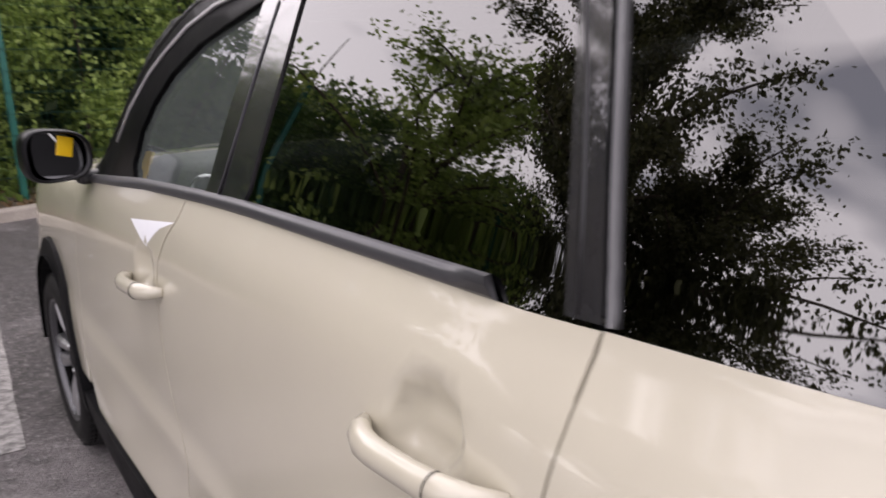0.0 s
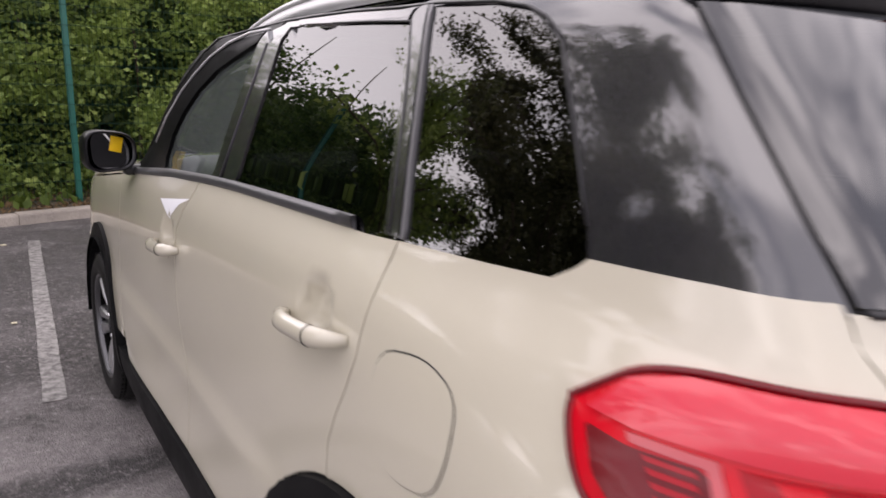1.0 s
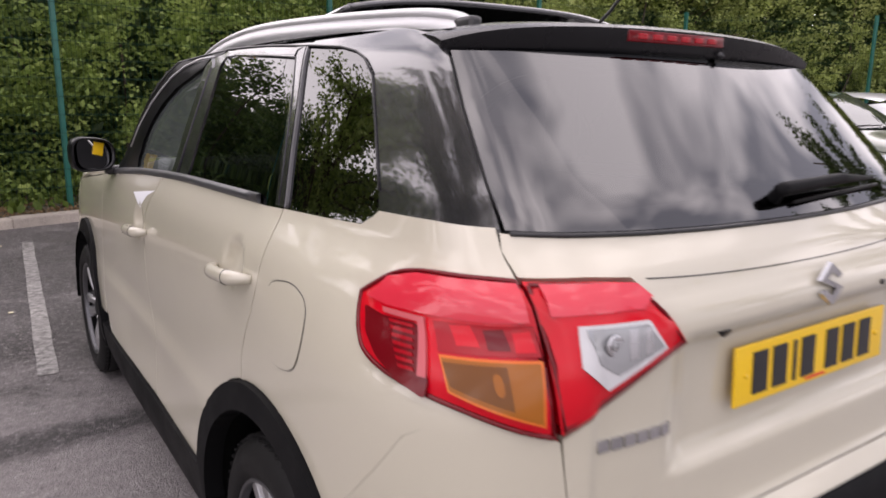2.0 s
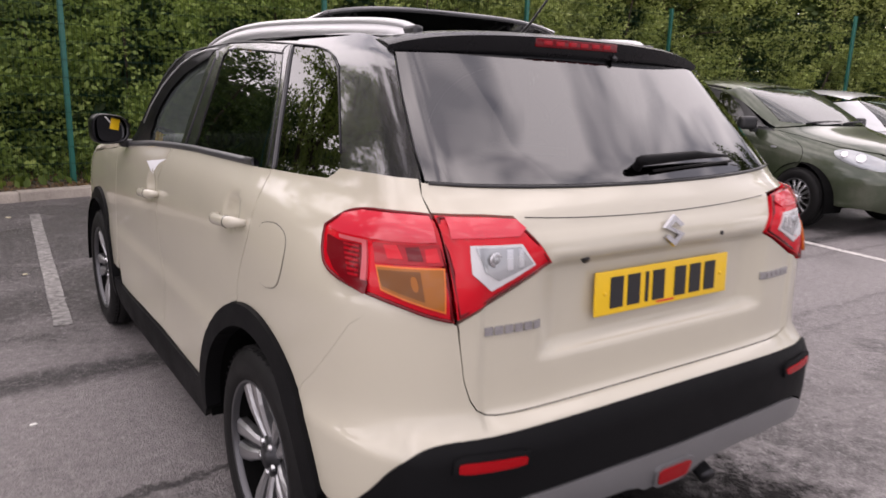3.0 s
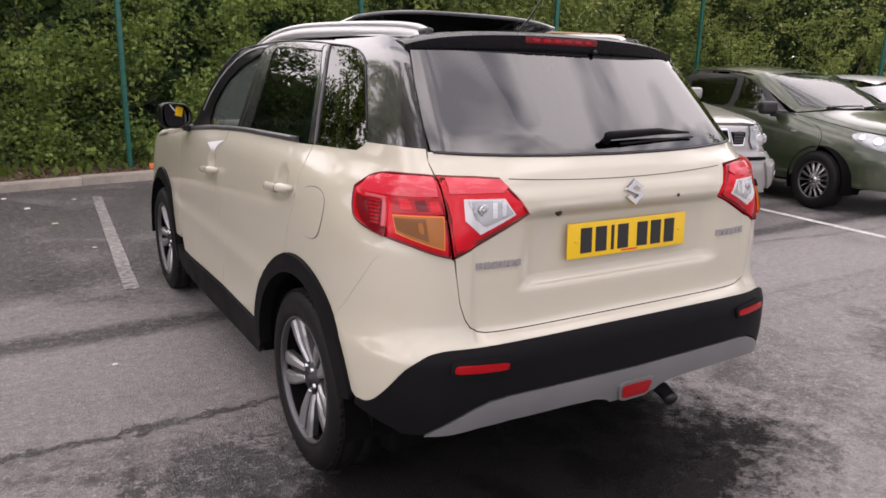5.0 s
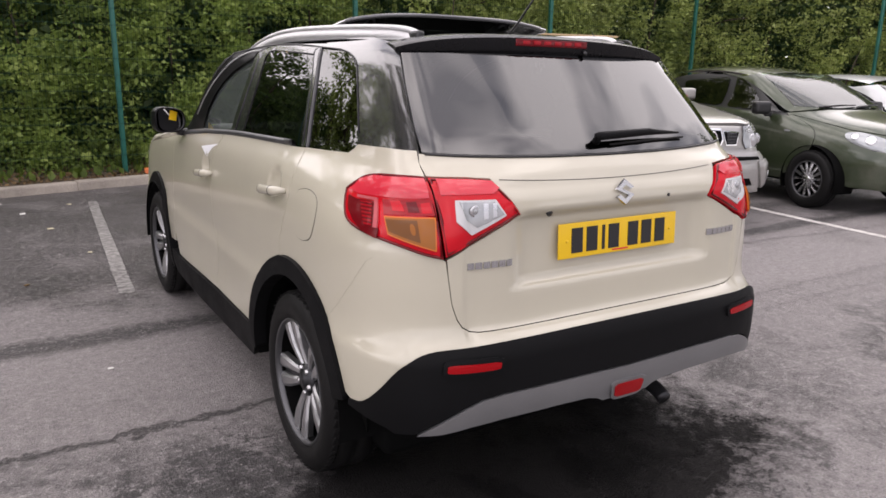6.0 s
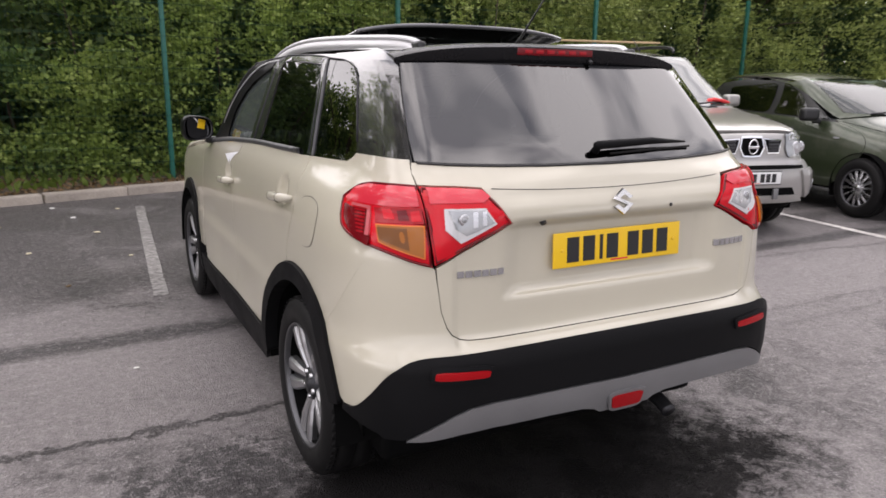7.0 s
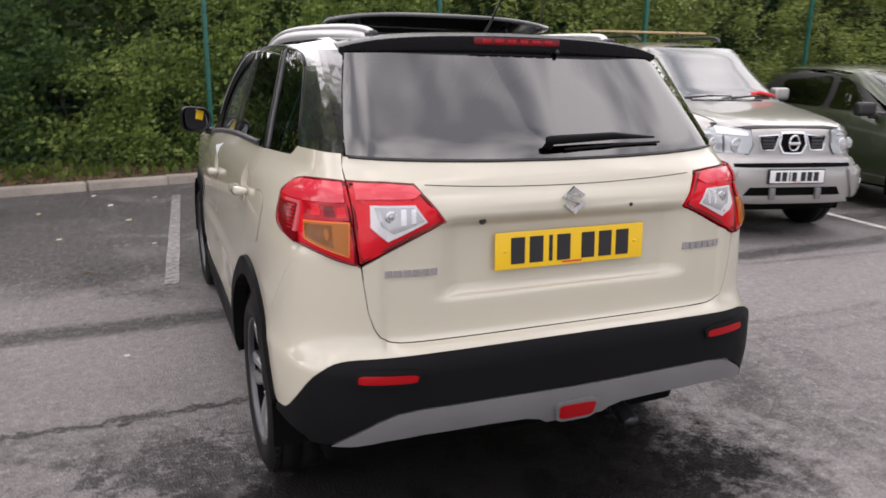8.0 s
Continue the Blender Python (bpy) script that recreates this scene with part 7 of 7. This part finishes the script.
def hatch_nose(car, sh, lamp_label):
    R, S = sh.R, sh.S
    flip = lambda pts: [(-u, v) for u, v in pts]
    mid = [R(0.25, 0.742), R(0.42, 0.785), S(0.42, 0.79), S(0.46, 0.70), R(0.4, 0.70)]
    panel("nose_panel", sh, [R(0, 0.742)] + mid + [R(0, 0.70)] + flip(mid[::-1]), car.children[0].data.materials[0], car, "", 0.05, 0, 0.0, 0.03)
    for fl in (False, True):
        g = flip if fl else (lambda p: p)
        lamp = panel("headlamp", sh, g(rounded([R(0.36, 0.70), R(0.50, 0.785), S(0.50, 0.815), S(0.62, 0.80), S(0.56, 0.73), S(0.36, 0.655), R(0.44, 0.62)], 0.22)), HEADLAMP, car, lamp_label, 0.03, 0, 0.012, 0.03, puff=0.012)
        for y, z, rr in ((0.36, 0.735, 0.050), (0.50, 0.765, 0.036)):
            c = sh.at(*g([S(y, z)])[0], 0.022)
            n = sh.normal(*g([S(y, z)])[0])
            rot = Vector((1, 0, 0)).rotation_difference(Vector(n)).to_matrix()
            v, f = turned([(0, rr), (0.008, rr * 0.96), (0.004, rr * 0.7), (0.010, rr * 0.3), (0.012, 0)], 24)
            part_mesh("lamp_bowl", [rot @ Vector(p) + Vector(c) for p in v], f, SATIN, lamp)
        panel("side_repeater", sh, g(rounded([S(1.18, 0.80), S(1.25, 0.80), S(1.25, 0.78), S(1.18, 0.78)], 0.2)), LENS_CLEAR, car, "small clear side repeater", 0.03, 0, 0.006, 0.01)
    low = [R(0.3, 0.56), R(0.45, 0.54), R(0.42, 0.38), R(0.2, 0.36)]
    panel("lower_grille", sh, [R(0, 0.565)] + low + [R(0, 0.36)] + flip(low[::-1]), DARK, car, "dark lower grille", 0.05, 0, 0.016, 0.01)


hatch_nose(hatch, hs_, "clear swept-back headlamp")

# pale car at the end of the row
T_ROWS = [(z * 1.045, w, yr, n, yf, m) for z, w, yr, n, yf, m in P_ROWS]
t_spec = dict(p_spec, bumper=PALE_PAINT, bumper_label="pale grey front bumper", mirror_paint=PALE_PAINT, roof_z=1.555)
pale, ps_ = parked_car("parked_car", pose(9.85, 1.80, 0, 0, 0, -9), T_ROWS, PALE_PAINT, "pale grey hatchback at the end of the row", t_spec)
hatch_nose(pale, ps_, "clear swept-back headlamp")


# ---- small things on the ground ----
LITTER_ORANGE = surface("orange_wrapper", (0.75, 0.20, 0.06), 0.4, fine=40)
LITTER_WHITE = surface("white_paper", (0.75, 0.74, 0.70), 0.7)
PETAL = surface("fallen_petal", (0.62, 0.56, 0.40), 0.8)
DEAD = surface("dead_leaf", (0.16, 0.10, 0.045), 0.85, vary=0.4)


def crumpled(name, at, size, material, label, category, seed):
    """A crumpled packet: a dented flat bag."""
    r = random.Random(seed)
    bm = boxed(size, (0, 0, 0), min(size) * 0.25, None, 2)
    bmesh.ops.subdivide_edges(bm, edges=bm.edges[:], cuts=2, use_grid_fill=True)
    for v in bm.verts:
        q = noise.noise_vector(v.co * 22 + Vector((seed, 0, 0)))
        v.co += q * min(size) * 0.35
    me = bpy.data.meshes.new(name)
    bm.to_mesh(me)
    bm.free()
    me.materials.append(material)
    low = min(v.co.z for v in me.vertices)
    ob = new(name, me)
    ob.matrix_world = Matrix.Translation((at[0], at[1], at[2] - low)) @ Euler((0, 0, r.uniform(0, 6))).to_matrix().to_4x4()
    return tagged(ob, label, category)


crumpled("wrapper", (-0.06, 7.66, 0.112), (0.13, 0.07, 0.07), LITTER_ORANGE, "crumpled orange wrapper lying on the kerb", "litter", 3)
crumpled("paper_cup", (0.05, 7.69, 0.112), (0.06, 0.06, 0.05), LITTER_WHITE, "crushed white paper scrap on the kerb", "litter", 5)
crumpled("paper_scrap", (5.75, 3.55, 0.002), (0.16, 0.10, 0.03), LITTER_WHITE, "crumpled pale paper scrap on the asphalt", "litter", 8)
for k, (x, y, sz, mt) in enumerate(((-1.36, 5.0, 0.05, PETAL), (-1.55, 5.9, 0.05, LITTER_WHITE), (-1.1, 6.3, 0.04, PETAL), (-1.33, 1.32, 0.025, LITTER_WHITE), (-1.9, 4.3, 0.04, PETAL), (-1.15, 3.9, 0.03, PETAL), (-1.75, 6.6, 0.05, LITTER_WHITE), (-2.2, 5.6, 0.04, PETAL), (-1.62, 3.1, 0.03, DEAD))):
    crumpled("fallen_petal", (x, y, 0.001), (sz, sz * 0.7, sz * 0.25), mt, "pale fallen petal lying on the damp asphalt", "petal", 30 + k)
rg = np.random.default_rng(12)
n_d = 5600
dx = rg.uniform(-7, 9, n_d)
dk = np.interp(dx, kx, ky)
dpos = np.c_[dx, dk + 0.16 + rg.uniform(0, 1, n_d) ** 1.5 * 0.8, np.full(n_d, 0.0)]
dpos[:, 2] = np.interp(dpos[:, 1] - dk, (0.14, 0.35, 0.7, 1.3), (0.10, 0.135, 0.175, 0.225)) + 0.015
tagged(new("fallen_leaves", leaf_mesh("fallen_leaves", dpos, rg.uniform(0.03, 0.07, n_d), DEAD, rg, 0.0)), "brown dead leaves strewn along the kerb", "leaves", "", "stuff")
# grit on the asphalt
n_g = 5200
gx_, gy_ = rg.uniform(-3.0, 3.2, n_g), rg.uniform(-1.9, 5.0, n_g)
bare_ = (gx_ > -1.0) & (gx_ < 1.6) & (gy_ < 0.5)
gx_, gy_ = gx_[~bare_], gy_[~bare_]
n_g = len(gx_)
gp = np.c_[gx_, gy_, np.full(n_g, 0.003)]
tagged(new("grit", leaf_mesh("grit", gp, rg.uniform(0.004, 0.012, n_g), surface("pale_grit", (0.34, 0.32, 0.30), 0.8), rg, 0.0)), "pale grit scattered on the asphalt", "grit", "", "stuff")
